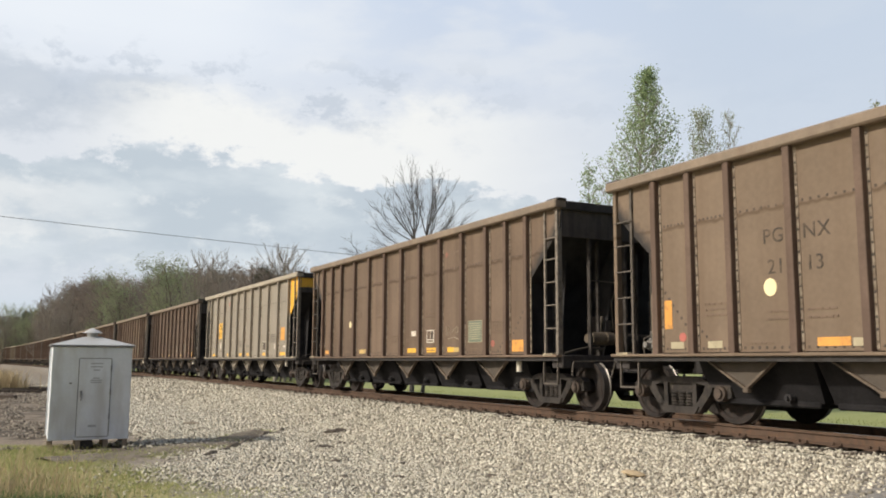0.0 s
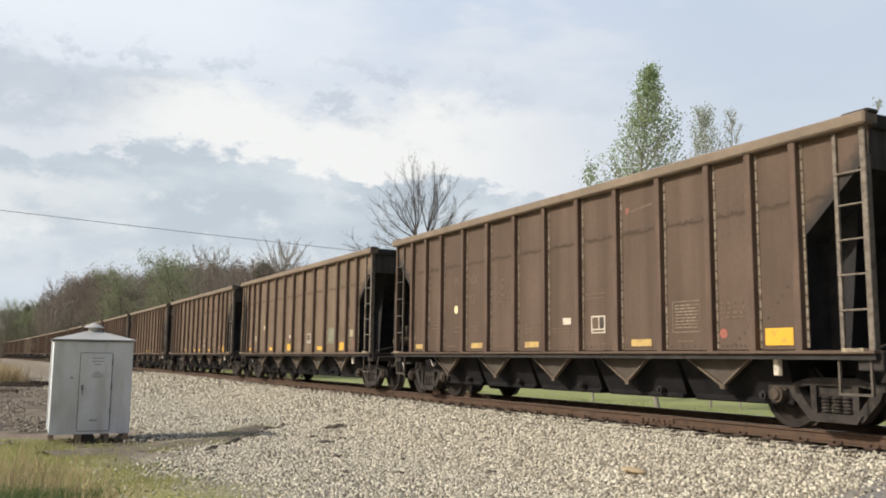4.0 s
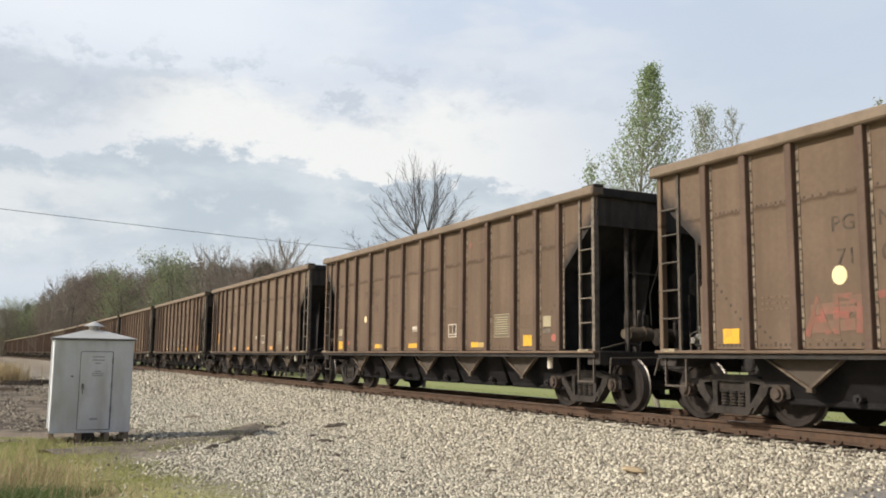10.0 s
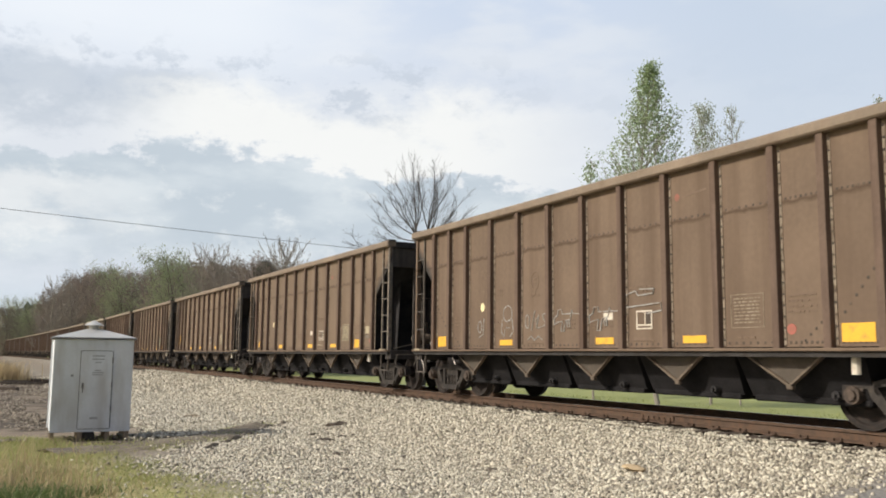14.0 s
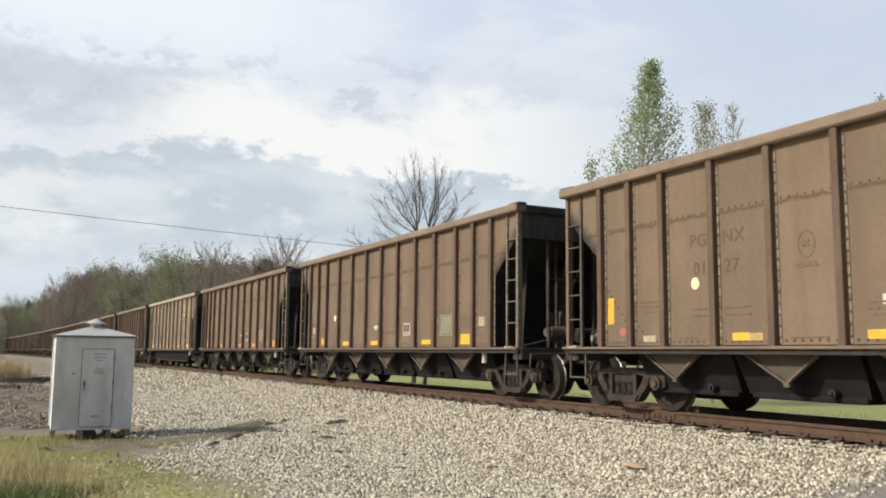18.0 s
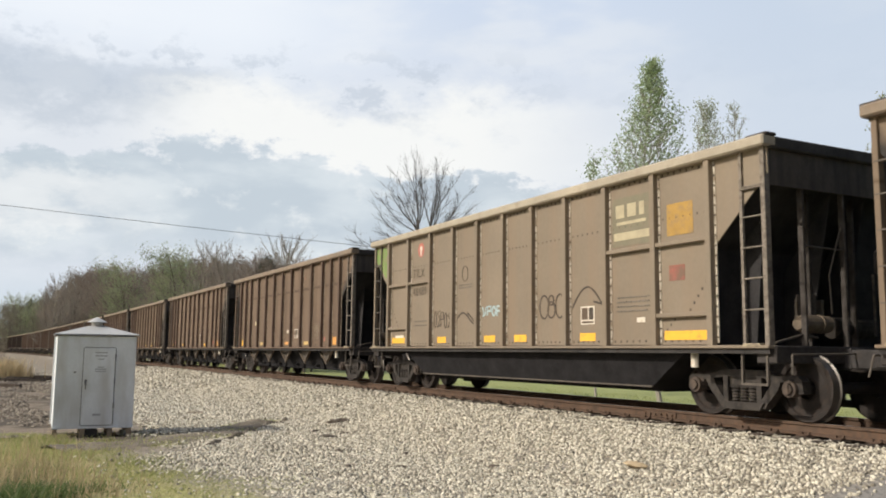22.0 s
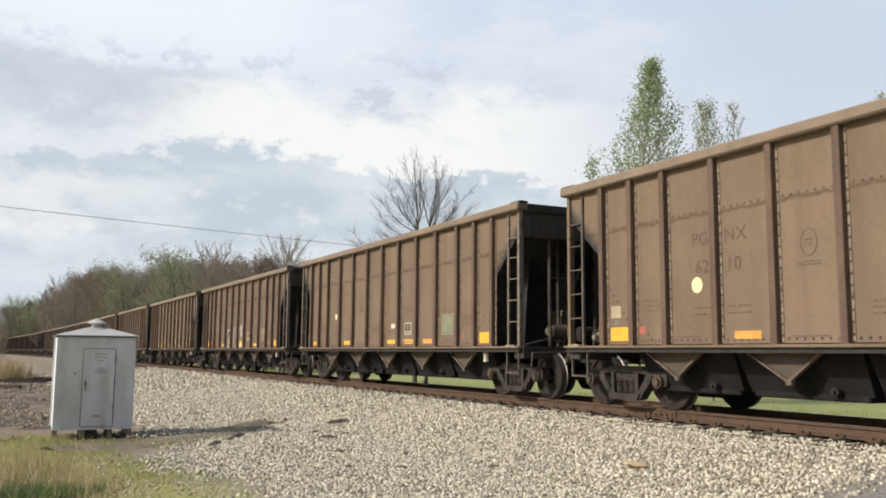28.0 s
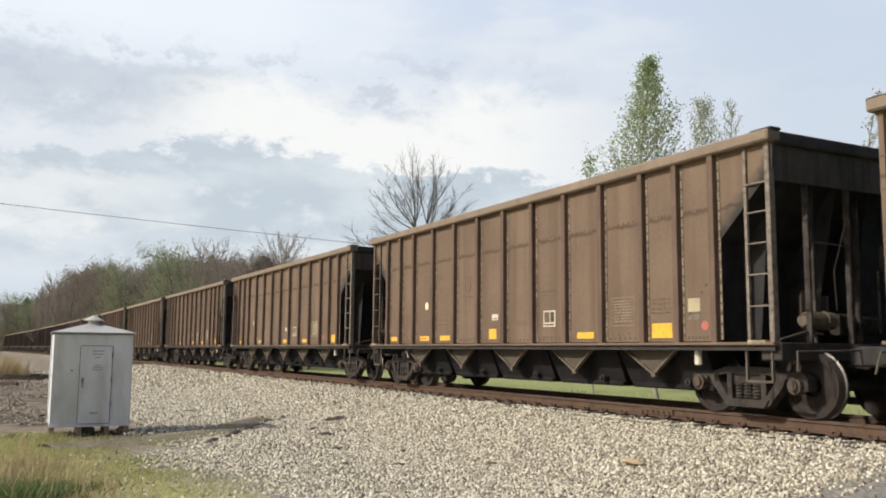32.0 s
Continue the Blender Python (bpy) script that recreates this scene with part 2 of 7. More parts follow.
NOTICE = mat("faded_notice_panel", (0.150, 0.128, 0.088), 0.7, 0, 0.15, 5, 50, 0.05, 0.003, (0.165, 0.118, 0.08), 0.56)
PALEINK = mat("faint_pale_marking", (0.27, 0.225, 0.165), 0.7, 0, 0.2, 4, 40, 0.05, 0.003, (0.18, 0.13, 0.09), 0.54)
CHALK = mat("pale_chalk_line", (0.315, 0.31, 0.295), 0.8, 0, 0.2, 5, 40, 0.05, 0.003, (0.2, 0.16, 0.125), 0.54)
REDSPOT = mat("red_spot", (0.42, 0.125, 0.10), 0.6, 0, 0.15, 5, 50, 0.05, 0.003, (0.28, 0.12, 0.085), 0.56)
REDBLUSH = mat("faded_red_blush", (0.215, 0.105, 0.078), 0.7, 0, 0.2, 3, 30, 0.05, 0.003, (0.17, 0.11, 0.075), 0.48)
GREYSPRAY = mat("dark_grey_spray", (0.062, 0.056, 0.051), 0.7, 0, 0.25, 3, 30, 0.05, 0.003, (0.10, 0.08, 0.062), 0.62)
INK = mat("faded_black_lettering", (0.055, 0.042, 0.033), 0.7, 0, 0.4, 3, 40, 0.05, 0.003, (0.12, 0.085, 0.056), 0.6)
FADED = mat("faded_lettering", (0.112, 0.078, 0.054), 0.7, 0, 0.3, 3, 40, 0.05, 0.003)
LIME = mat("lime_spray", (0.15, 0.245, 0.065), 0.7, 0, 0.3, 3, 30, 0.05, 0.003, (0.22, 0.20, 0.11), 0.52)
SPRAY = mat("white_spray", (0.66, 0.64, 0.6), 0.6, 0, 0.15, 3, 30, 0.05, 0.003)
TEAL = mat("pale_blue_spray", (0.36, 0.46, 0.47), 0.6, 0, 0.2, 3, 30, 0.05, 0.003)
SHED = mat("shed_white_paint", (0.71, 0.735, 0.775), 0.65, 0, 0.09, 1.8, 18, 0.15, 0.006, (0.55, 0.55, 0.55), 0.56, 0.8)
SHEDROOF = mat("shed_roof_metal", (0.46, 0.46, 0.455), 0.5, 0.1, 0.10, 2, 30, 0.1, 0.004, (0.4, 0.37, 0.33), 0.68)
SEAM = mat("dark_seam", (0.17, 0.17, 0.175), 0.7, 0, 0.3)
LEG = mat("weathered_post", (0.27, 0.215, 0.16), 0.9, 0, 0.3, 6, 40, 0.4, 0.01)
BARK = mat("bark_grey", (0.085, 0.072, 0.06), 0.9, 0, 0.35, 2, 20, 0.5, 0.02)
TWIG = mat("twig_brown", (0.25, 0.218, 0.19), 0.9, 0, 0.3, 0.6, 5, 0)
PALEBARK = mat("bark_pale", (0.27, 0.24, 0.20), 0.85, 0, 0.3, 2, 20, 0.4, 0.02)
CABLE = mat("cable_black", (0.05, 0.05, 0.055), 0.6, 0, 0.1)


def leaf_mat(name, a, b, through_light=0.35):
    """Thin leaves in tones between a and b that let some light through."""
    m = bpy.data.materials.new(name)
    m.use_nodes = True
    n, l = m.node_tree.nodes, m.node_tree.links
    geo, noi, mix = n.new("ShaderNodeNewGeometry"), n.new("ShaderNodeTexNoise"), n.new("ShaderNodeMix")
    co, av = n.new("ShaderNodeTexCoord"), n.new("ShaderNodeMath")
    noi.inputs["Scale"].default_value = 0.35
    l.new(co.outputs["Object"], noi.inputs["Vector"])
    av.operation = "MULTIPLY_ADD"
    l.new(geo.outputs["Random Per Island"], av.inputs[0])
    av.inputs[1].default_value = 0.6
    l.new(noi.outputs[0], av.inputs[2])
    mr = n.new("ShaderNodeMapRange")
    mr.inputs[1].default_value, mr.inputs[2].default_value = 0.35, 1.25
    l.new(av.outputs[0], mr.inputs[0])
    mix.data_type = "RGBA"
    l.new(mr.outputs[0], mix.inputs[0])
    mix.inputs[6].default_value, mix.inputs[7].default_value = (*a, 1), (*b, 1)
    p, tr, ms = n["Principled BSDF"], n.new("ShaderNodeBsdfTranslucent"), n.new("ShaderNodeMixShader")
    p.inputs["Roughness"].default_value = 0.6
    l.new(mix.outputs[2], p.inputs["Base Color"])
    l.new(mix.outputs[2], tr.inputs[0])
    ms.inputs[0].default_value = through_light
    l.new(p.outputs[0], ms.inputs[1])
    l.new(tr.outputs[0], ms.inputs[2])
    l.new(ms.outputs[0], n["Material Output"].inputs[0])
    return m


LEAF = leaf_mat("leaf_spring_green", (0.21, 0.275, 0.145), (0.42, 0.50, 0.28), 0.55)
LEAFPALE = leaf_mat("leaf_pale_green", (0.25, 0.275, 0.175), (0.42, 0.45, 0.29), 0.55)
BUD = leaf_mat("bud_russet", (0.19, 0.152, 0.132), (0.33, 0.268, 0.222), 0.5)
OLIVE = leaf_mat("leaf_olive", (0.16, 0.145, 0.112), (0.27, 0.242, 0.185), 0.5)
LEAFWOOD = leaf_mat("leaf_woodland", (0.22, 0.255, 0.145), (0.38, 0.425, 0.24), 0.5)
NEEDLE = leaf_mat("pine_needles", (0.075, 0.088, 0.062), (0.14, 0.155, 0.11), 0.35)
GRASS = leaf_mat("grass_green", (0.235, 0.27, 0.095), (0.48, 0.465, 0.21), 0.5)
WEED = leaf_mat("weed_green", (0.09, 0.135, 0.04), (0.20, 0.26, 0.09), 0.45)
MEADOW = leaf_mat("meadow_green", (0.24, 0.27, 0.085), (0.42, 0.43, 0.18), 0.5)
STRAW = leaf_mat("grass_dry", (0.34, 0.26, 0.145), (0.60, 0.49, 0.30))


def stones_mat(name, a, b, c, bump=0.3):
    """Crushed stone: each piece has a tone of its own between three."""
    m = bpy.data.materials.new(name)
    m.use_nodes = True
    n, l = m.node_tree.nodes, m.node_tree.links
    geo, ramp, noi, co = n.new("ShaderNodeNewGeometry"), n.new("ShaderNodeValToRGB"), n.new("ShaderNodeTexNoise"), n.new("ShaderNodeTexCoord")
    ramp.color_ramp.elements[0].color, ramp.color_ramp.elements[1].color = (*a, 1), (*c, 1)
    ramp.color_ramp.elements.new(0.45).color = (*b, 1)
    l.new(geo.outputs["Random Per Island"], ramp.inputs[0])
    noi.inputs["Scale"].default_value, noi.inputs["Detail"].default_value = 35, 4
    l.new(co.outputs["Object"], noi.inputs["Vector"])
    mr, sc = n.new("ShaderNodeMapRange"), n.new("ShaderNodeVectorMath")
    mr.inputs[3].default_value, mr.inputs[4].default_value = 0.7, 1.3
    l.new(noi.outputs[0], mr.inputs[0])
    sc.operation = "SCALE"
    l.new(ramp.outputs[0], sc.inputs[0])
    l.new(mr.outputs[0], sc.inputs["Scale"])
    p = n["Principled BSDF"]
    p.inputs["Roughness"].default_value = 0.85
    l.new(sc.outputs[0], p.inputs["Base Color"])
    bp = n.new("ShaderNodeBump")
    bp.inputs["Strength"].default_value, bp.inputs["Distance"].default_value = bump, 0.01
    l.new(noi.outputs[0], bp.inputs["Height"])
    l.new(bp.outputs[0], p.inputs["Normal"])
    return m


STONES = stones_mat("crushed_limestone", (0.17, 0.147, 0.112), (0.43, 0.391, 0.308), (0.70, 0.648, 0.53))


def ground_mat():
    """Grey stone near the track, dirt by the lane, and grass beyond and before, with ragged borders."""
    m = bpy.data.materials.new("ground_mixed")
    m.use_nodes = True
    n, l = m.node_tree.nodes, m.node_tree.links
    geo, sep = n.new("ShaderNodeNewGeometry"), n.new("ShaderNodeSeparateXYZ")
    l.new(geo.outputs["Position"], sep.inputs[0])

    def noise_at(scale, detail=5.0):
        t = n.new("ShaderNodeTexNoise")
        t.inputs["Scale"].default_value, t.inputs["Detail"].default_value = scale, detail
        l.new(geo.outputs["Position"], t.inputs["Vector"])
        return t.outputs[0]

    def calc(op, a, b=None, c=None):
        t = n.new("ShaderNodeMath")
        t.operation = op
        for i, v in enumerate((a, b, c)):
            if isinstance(v, (int, float)):
                t.inputs[i].default_value = v
            elif v is not None:
                l.new(v, t.inputs[i])
        return t.outputs[0]

    def ramp(v, lo, hi):
        t = n.new("ShaderNodeMapRange")
        t.inputs[1].default_value, t.inputs[2].default_value = lo, hi
        l.new(v, t.inputs[0])
        return t.outputs[0]

    def blend(f, a, b):
        t = n.new("ShaderNodeMix")
        t.data_type = "RGBA"
        l.new(f, t.inputs[0])
        for i, v in ((6, a), (7, b)):
            if isinstance(v, tuple):
                t.inputs[i].default_value = (*v, 1)
            else:
                l.new(v, t.inputs[i])
        return t.outputs[2]

    x, y = sep.outputs[0], sep.outputs[1]
    rag = calc("MULTIPLY_ADD", noise_at(0.6), 3.0, -1.5)
    rag2 = calc("MULTIPLY_ADD", noise_at(2.2), 1.2, -0.6)
    wob = calc("ADD", rag, rag2)
    vor = n.new("ShaderNodeTexVoronoi")
    vor.inputs["Scale"].default_value = 15
    l.new(geo.outputs["Position"], vor.inputs["Vector"])
    gray = n.new("ShaderNodeSeparateColor")
    l.new(vor.outputs["Color"], gray.inputs[0])
    # base stone taken darker, standing in for shade in the gaps between stones
    stone = blend(gray.outputs[0], (0.12, 0.10, 0.078), (0.44, 0.39, 0.31))
    stone = blend(ramp(noise_at(0.35), 0.42, 0.68), stone, (0.30, 0.275, 0.24))
    dirt = blend(noise_at(3.0), (0.145, 0.115, 0.086), (0.29, 0.238, 0.182))
    dirt = blend(ramp(noise_at(0.8), 0.5, 0.62), dirt, (0.095, 0.077, 0.060))
    turf = blend(noise_at(5.0), (0.26, 0.265, 0.10), (0.50, 0.45, 0.215))
    turf = blend(ramp(noise_at(0.5), 0.5, 0.7), turf, (0.38, 0.315, 0.18))
    meadow = blend(noise_at(1.2), (0.215, 0.24, 0.08), (0.33, 0.34, 0.14))
    # the lane side: dirt and fine grey stone where y is below about -8
    side = calc("MULTIPLY", ramp(calc("ADD", y, calc("MULTIPLY", wob, 0.5)), -7.4, -8.6), ramp(calc("ADD", x, wob), -13.2, -14.8))
    c = blend(side, stone, dirt)
    # pale turnout far along the lane
    pale = calc("MULTIPLY", ramp(calc("ADD", y, wob), -8.2, -7.0), ramp(calc("ADD", y, wob), -3.5, -5.0))
    c = blend(calc("MULTIPLY", ramp(x, -60, -75), pale), c, (0.235, 0.20, 0.158))
    # the crossing road by the camera
    road = blend(noise_at(60.0), (0.15, 0.145, 0.14), (0.30, 0.285, 0.265))
    c = blend(ramp(calc("ADD", x, calc("MULTIPLY", wob, 0.22)), -6.5, -5.85), c, road)
    # grass before the camera
    line = calc("ADD", calc("MULTIPLY_ADD", x, -0.19, 6.30), y)
    near = calc("MULTIPLY", ramp(calc("ADD", line, calc("MULTIPLY", wob, 0.5)), 0.35, -0.45), ramp(calc("ADD", x, wob), -18.6, -17.2))
    c = blend(near, c, turf)
    back = ramp(calc("ADD", y, calc("MULTIPLY", wob, 0.5)), -11.5, -13.5)
    c = blend(back, c, turf)
    # meadow across the track
    c = blend(ramp(calc("ADD", y, calc("MULTIPLY", wob, 0.25)), 2.4, 3.0), c, meadow)
    p = n["Principled BSDF"]
    p.inputs["Roughness"].default_value = 0.9
    p.inputs["Specular IOR Level"].default_value = 0.2
    l.new(c, p.inputs["Base Color"])
    bp = n.new("ShaderNodeBump")
    bp.inputs["Strength"].default_value, bp.inputs["Distance"].default_value = 0.7, 0.03
    l.new(calc("ADD", vor.outputs["Distance"], noise_at(9.0)), bp.inputs["Height"])
    l.new(bp.outputs[0], p.inputs["Normal"])
    return m


def cloud_mat():
    """Afternoon sky: pale blue-grey veil, a bright break and soft grey cloud banks. UV is degrees of azimuth and height."""
    m = bpy.data.materials.new("cloudy_sky")
    m.use_nodes = True
    n, l = m.node_tree.nodes, m.node_tree.links
    n.remove(n["Principled BSDF"])
    uv, sep = n.new("ShaderNodeUVMap"), n.new("ShaderNodeSeparateXYZ")
    l.new(uv.outputs[0], sep.inputs[0])
    u, v = sep.outputs[0], sep.outputs[1]

    def calc(op, a, b=None, c=None):
        t = n.new("ShaderNodeMath")
        t.operation = op
        for i, w in enumerate((a, b, c)):
            if isinstance(w, (int, float)):
                t.inputs[i].default_value = w
            elif w is not None:
                l.new(w, t.inputs[i])
        return t.outputs[0]

    def cloud(scale, stretch, detail, seed, rough=0.55):
        mp, t = n.new("ShaderNodeMapping"), n.new("ShaderNodeTexNoise")
        mp.inputs["Scale"].default_value = (scale, scale * stretch, 1)
        mp.inputs["Location"].default_value = (seed, seed * 0.7, seed)
        mp.inputs["Rotation"].default_value = (0, 0, radians(-6))
        l.new(uv.outputs[0], mp.inputs[0])
        l.new(mp.outputs[0], t.inputs["Vector"])
        t.inputs["Scale"].default_value, t.inputs["Detail"].default_value, t.inputs["Roughness"].default_value = 1, detail, rough
        return t.outputs[0]

    def ramp(w, lo, hi, a=0.0, b=1.0):
        t = n.new("ShaderNodeMapRange")
        t.interpolation_type = "SMOOTHSTEP"
        for i, q in ((1, lo), (2, hi), (3, a), (4, b)):
            t.inputs[i].default_value = q
        l.new(w, t.inputs[0])
        return t.outputs[0]

    def blend(f, a, b):
        t = n.new("ShaderNodeMix")
        t.data_type = "RGBA"
        l.new(f, t.inputs[0])
        for i, w in ((6, a), (7, b)):
            if isinstance(w, tuple):
                t.inputs[i].default_value = (*w, 1)
            else:
                l.new(w, t.inputs[i])
        return t.outputs[2]

    puff = cloud(0.085, 2.0, 9, 3.7, 0.62)
    fine = cloud(0.30, 1.6, 8, 9.1, 0.66)
    soft = cloud(0.16, 2.6, 5, 21.3, 0.5)
    lift = calc("ADD", calc("MULTIPLY_ADD", puff, 11.0, -5.5), calc("MULTIPLY_ADD", fine, 4.5, -2.25))
    w = calc("ADD", v, lift)
    # high veil, its thin darker shreds, then the bright break, the grey bank with paler heads, and the clear strip over the woods
    c = blend(ramp(v, 13, 25), (0.66, 0.70, 0.76), (0.56, 0.64, 0.77))
    c = blend(ramp(soft, 0.42, 0.68, 0.0, 0.6), c, (0.72, 0.755, 0.80))
    c = blend(calc("MULTIPLY", ramp(u, 2, -16), ramp(v, 15, 21, 0.0, 0.85)), c, (0.80, 0.84, 0.89))
    shred = calc("MULTIPLY", ramp(fine, 0.51, 0.62), ramp(calc("ABSOLUTE", calc("SUBTRACT", v, 16.8)), 4.0, 0.8, 0.0, 0.6))
    c = blend(calc("MULTIPLY", shred, ramp(u, 8, -2, 0.3, 1.0)), c, (0.48, 0.54, 0.62))
    left = calc("MULTIPLY", ramp(u, -13, -18), ramp(calc("ABSOLUTE", calc("SUBTRACT", w, 15.6)), 2.6, 0.6, 0.0, 0.75))
    c = blend(left, c, (0.47, 0.53, 0.61))
    band = calc("MULTIPLY", ramp(w, 11.5, 12.5), ramp(w, 17.5, 14.6))
    reach = calc("MULTIPLY", ramp(u, -24, -15), ramp(u, 12, 0))
    c = blend(calc("MULTIPLY", band, calc("MULTIPLY_ADD", reach, 0.75, 0.12)), c, (0.86, 0.865, 0.845))
    bank = calc("MULTIPLY", ramp(w, 12.3, 11.5), ramp(w, 3.0, 8.0))
    bankc = blend(ramp(soft, 0.40, 0.66), (0.49, 0.56, 0.62), (0.62, 0.68, 0.72))
    bankc = blend(ramp(fine, 0.52, 0.70, 0.0, 0.75), bankc, (0.74, 0.775, 0.79))
    c = blend(calc("MULTIPLY", bank, ramp(u, 16, 5, 0.12, 0.9)), c, bankc)
    glow = calc("MULTIPLY", ramp(u, -16, -26), calc("MULTIPLY", ramp(calc("ABSOLUTE", calc("SUBTRACT", w, 8.5)), 2.2, 0.4), 0.6))
    c = blend(glow, c, (0.82, 0.83, 0.83))
    c = blend(ramp(v, 6.0, 1.0, 0.0, 0.75), c, (0.53, 0.62, 0.69))
    side = calc("MULTIPLY", ramp(u, 7, 22), ramp(v, 1, 6))
    c = blend(calc("MULTIPLY", side, 0.75), c, (0.52, 0.60, 0.71))
    e, o = n.new("ShaderNodeEmission"), n["Material Output"]
    l.new(c, e.inputs[0])
    e.inputs[1].default_value = 1.08
    l.new(e.outputs[0], o.inputs[0])
    return m


# ---- helpers for meshes ----
def box(bm, x0, x1, y0, y1, z0, z1, bevel=0.0, m=None):
    r = bmesh.ops.create_cube(bm, size=1)
    vs = r["verts"]
    for q in vs:
        q.co = Vector((x0 + (q.co.x + 0.5) * (x1 - x0), y0 + (q.co.y + 0.5) * (y1 - y0), z0 + (q.co.z + 0.5) * (z1 - z0)))
    if m is not None:
        bmesh.ops.transform(bm, matrix=m, verts=vs)
    if bevel:
        es = list({e for q in vs for e in q.link_edges})
        bmesh.ops.bevel(bm, geom=es, offset=bevel, segments=1, affect="EDGES")
    return bm


def rod(bm, a, b, r, sides=8, r2=None):
    a, b = Vector(a), Vector(b)
    d = b - a
    res = bmesh.ops.create_cone(bm, cap_ends=True, segments=sides, radius1=r, radius2=r if r2 is None else r2, depth=d.length)
    bmesh.ops.transform(bm, matrix=Matrix.Translation((a + b) / 2) @ d.to_track_quat("Z", "Y").to_matrix().to_4x4(), verts=res["verts"])
    return bm


def prism(bm, outline, y0, y1):
    """A plate with the outline in x and z, from y0 to y1."""
    a = [bm.verts.new((x, y0, z)) for x, z in outline]
    b = [bm.verts.new((x, y1, z)) for x, z in outline]
    bm.faces.new(a), bm.faces.new(b[::-1])
    for i in range(len(a)):
        bm.faces.new((a[i - 1], b[i - 1], b[i], a[i]))
    bmesh.ops.recalc_face_normals(bm, faces=bm.faces[:])
    return bm


def mesh_of(name, bm, material):
    me = bpy.data.meshes.new(name)
    bmesh.ops.recalc_face_normals(bm, faces=bm.faces[:])
    bm.to_mesh(me)
    bm.free()
    me.materials.append(material)
    return me


def part(name, bm, material, parent, label=""):
    me = bm if isinstance(bm, bpy.types.Mesh) else mesh_of(name, bm, material)
    ob = new(name, me)
    ob.parent = parent
    if label:
        ob["label"] = label
    return ob


def raw(name, verts, faces, material, smooth=False):
    me = bpy.data.meshes.new(name)
    me.from_pydata(verts, [], faces)
    me.materials.append(material)
    if smooth:
        me.polygons.foreach_set("use_smooth", [True] * len(me.polygons))
    me.update()
    return me


def B():
    return bmesh.new()


# ---- the line of the track: straight here, easing to the south far off ----
BEND, BEND_AT = 0.00022, -15.0


def line_y(x):
    return -BEND * min(0.0, x - BEND_AT) ** 2 / 2


def heading(x):
    return math.degrees(math.atan(-BEND * min(0.0, x - BEND_AT)))


def ground_z(x, y):
    """Height of the ground: low lane, shoulder up to the track, meadow beyond."""
    d = y - line_y(x)
    if d > 0:
        z = -0.24 - 0.45 * min(1, max(0, (d - 1.7) / 1.6)) - 0.9 * min(1, max(0, (d - 3.3) / 5.0))
    else:
        z = -0.24 - 0.46 * min(1, max(0, (-d - 1.7) / 2.8))
    return z


# ---- the setting: sky, ground, track ----
def build_sky():
    r, c = 2600.0, EYE
    us, vs = np.linspace(-66, 66, 45), np.linspace(-4, 80, 29)
    verts, faces, uvs = [], [], []
    for v in vs:
        for u in us:
            a, e = radians(27.4 + u), radians(v)
            verts.append((-math.cos(a) * math.cos(e) * r, math.sin(a) * math.cos(e) * r, math.sin(e) * r))
            uvs.append((u, v))
    w = len(us)
    for i in range(len(vs) - 1):
        for j in range(w - 1):
            faces.append((i * w + j, i * w + j + 1, (i + 1) * w + j + 1, (i + 1) * w + j))
    me = raw("sky_backdrop", verts, faces, cloud_mat(), True)
    lay = me.uv_layers.new(name="UVMap")
    for lp in me.loops:
        lay.data[lp.index].uv = uvs[lp.vertex_index]
    ob = tagged(new("backdrop", me), "pale afternoon sky with drifting grey cloud banks", "sky", kind="structure")
    ob.location = c
    return ob


SKY = build_sky()


def build_ground():
    ds = [-2600, -900, -300, -120, -60, -35, -24, -18, -15, -13, -12, -11, -10.3, -9.6, -9, -8.4, -7.8, -7.2, -6.6, -6, -5.5, -5, -4.5, -4,
          -3.5, -3, -2.5, -2.1, -1.7, -1.2, 1.2, 1.7, 2.2, 2.7, 3.3, 4.5, 7, 12, 20, 35, 60, 120, 300, 900, 2600]
    xs = [-2600, -1500, -900, -650, -500, -400, -320, -260, -210, -170, -140, -115, -95, -80, -70, -60, -52, -46] + \
         [-41 + 0.75 * i for i in range(54)] + [1, 4, 10, 20, 40, 80, 160, 330, 700, 1400, 2600]
    verts, faces = [], []
    for x in xs:
        for d in ds:
            y = d + line_y(max(x, -700))
            z = ground_z(max(x, -700), y)
            if d < -4.2 and d > -40:
                if d < -9.5 and x < -20:
                    z += 0.10 * noise.noise((x * 0.5, y * 0.8, 2))
                z += (0.018 if x > -36 else 0.07) * (noise.noise((x * 0.35, y * 0.35, 0)) + 0.4 * noise.noise((x * 1.3, y * 1.3, 5)))
            near_shed = math.exp(-((x + 17.6) ** 2 + (y + 9.0) ** 2) / 2.2)
            z += near_shed * (ground_z(max(x, -700), y) - 0.05 - z)
            verts.append((x, y, z))
    w = len(ds)
    for i in range(len(xs) - 1):
        for j in range(w - 1):
            faces.append((i * w + j, (i + 1) * w + j, (i + 1) * w + j + 1, i * w + j + 1))
    tagged(new("ground", raw("ground", verts, faces, ground_mat(), True)), "pale crushed stone, dirt and spring grass beside the track", "ground", kind="structure")


build_ground()


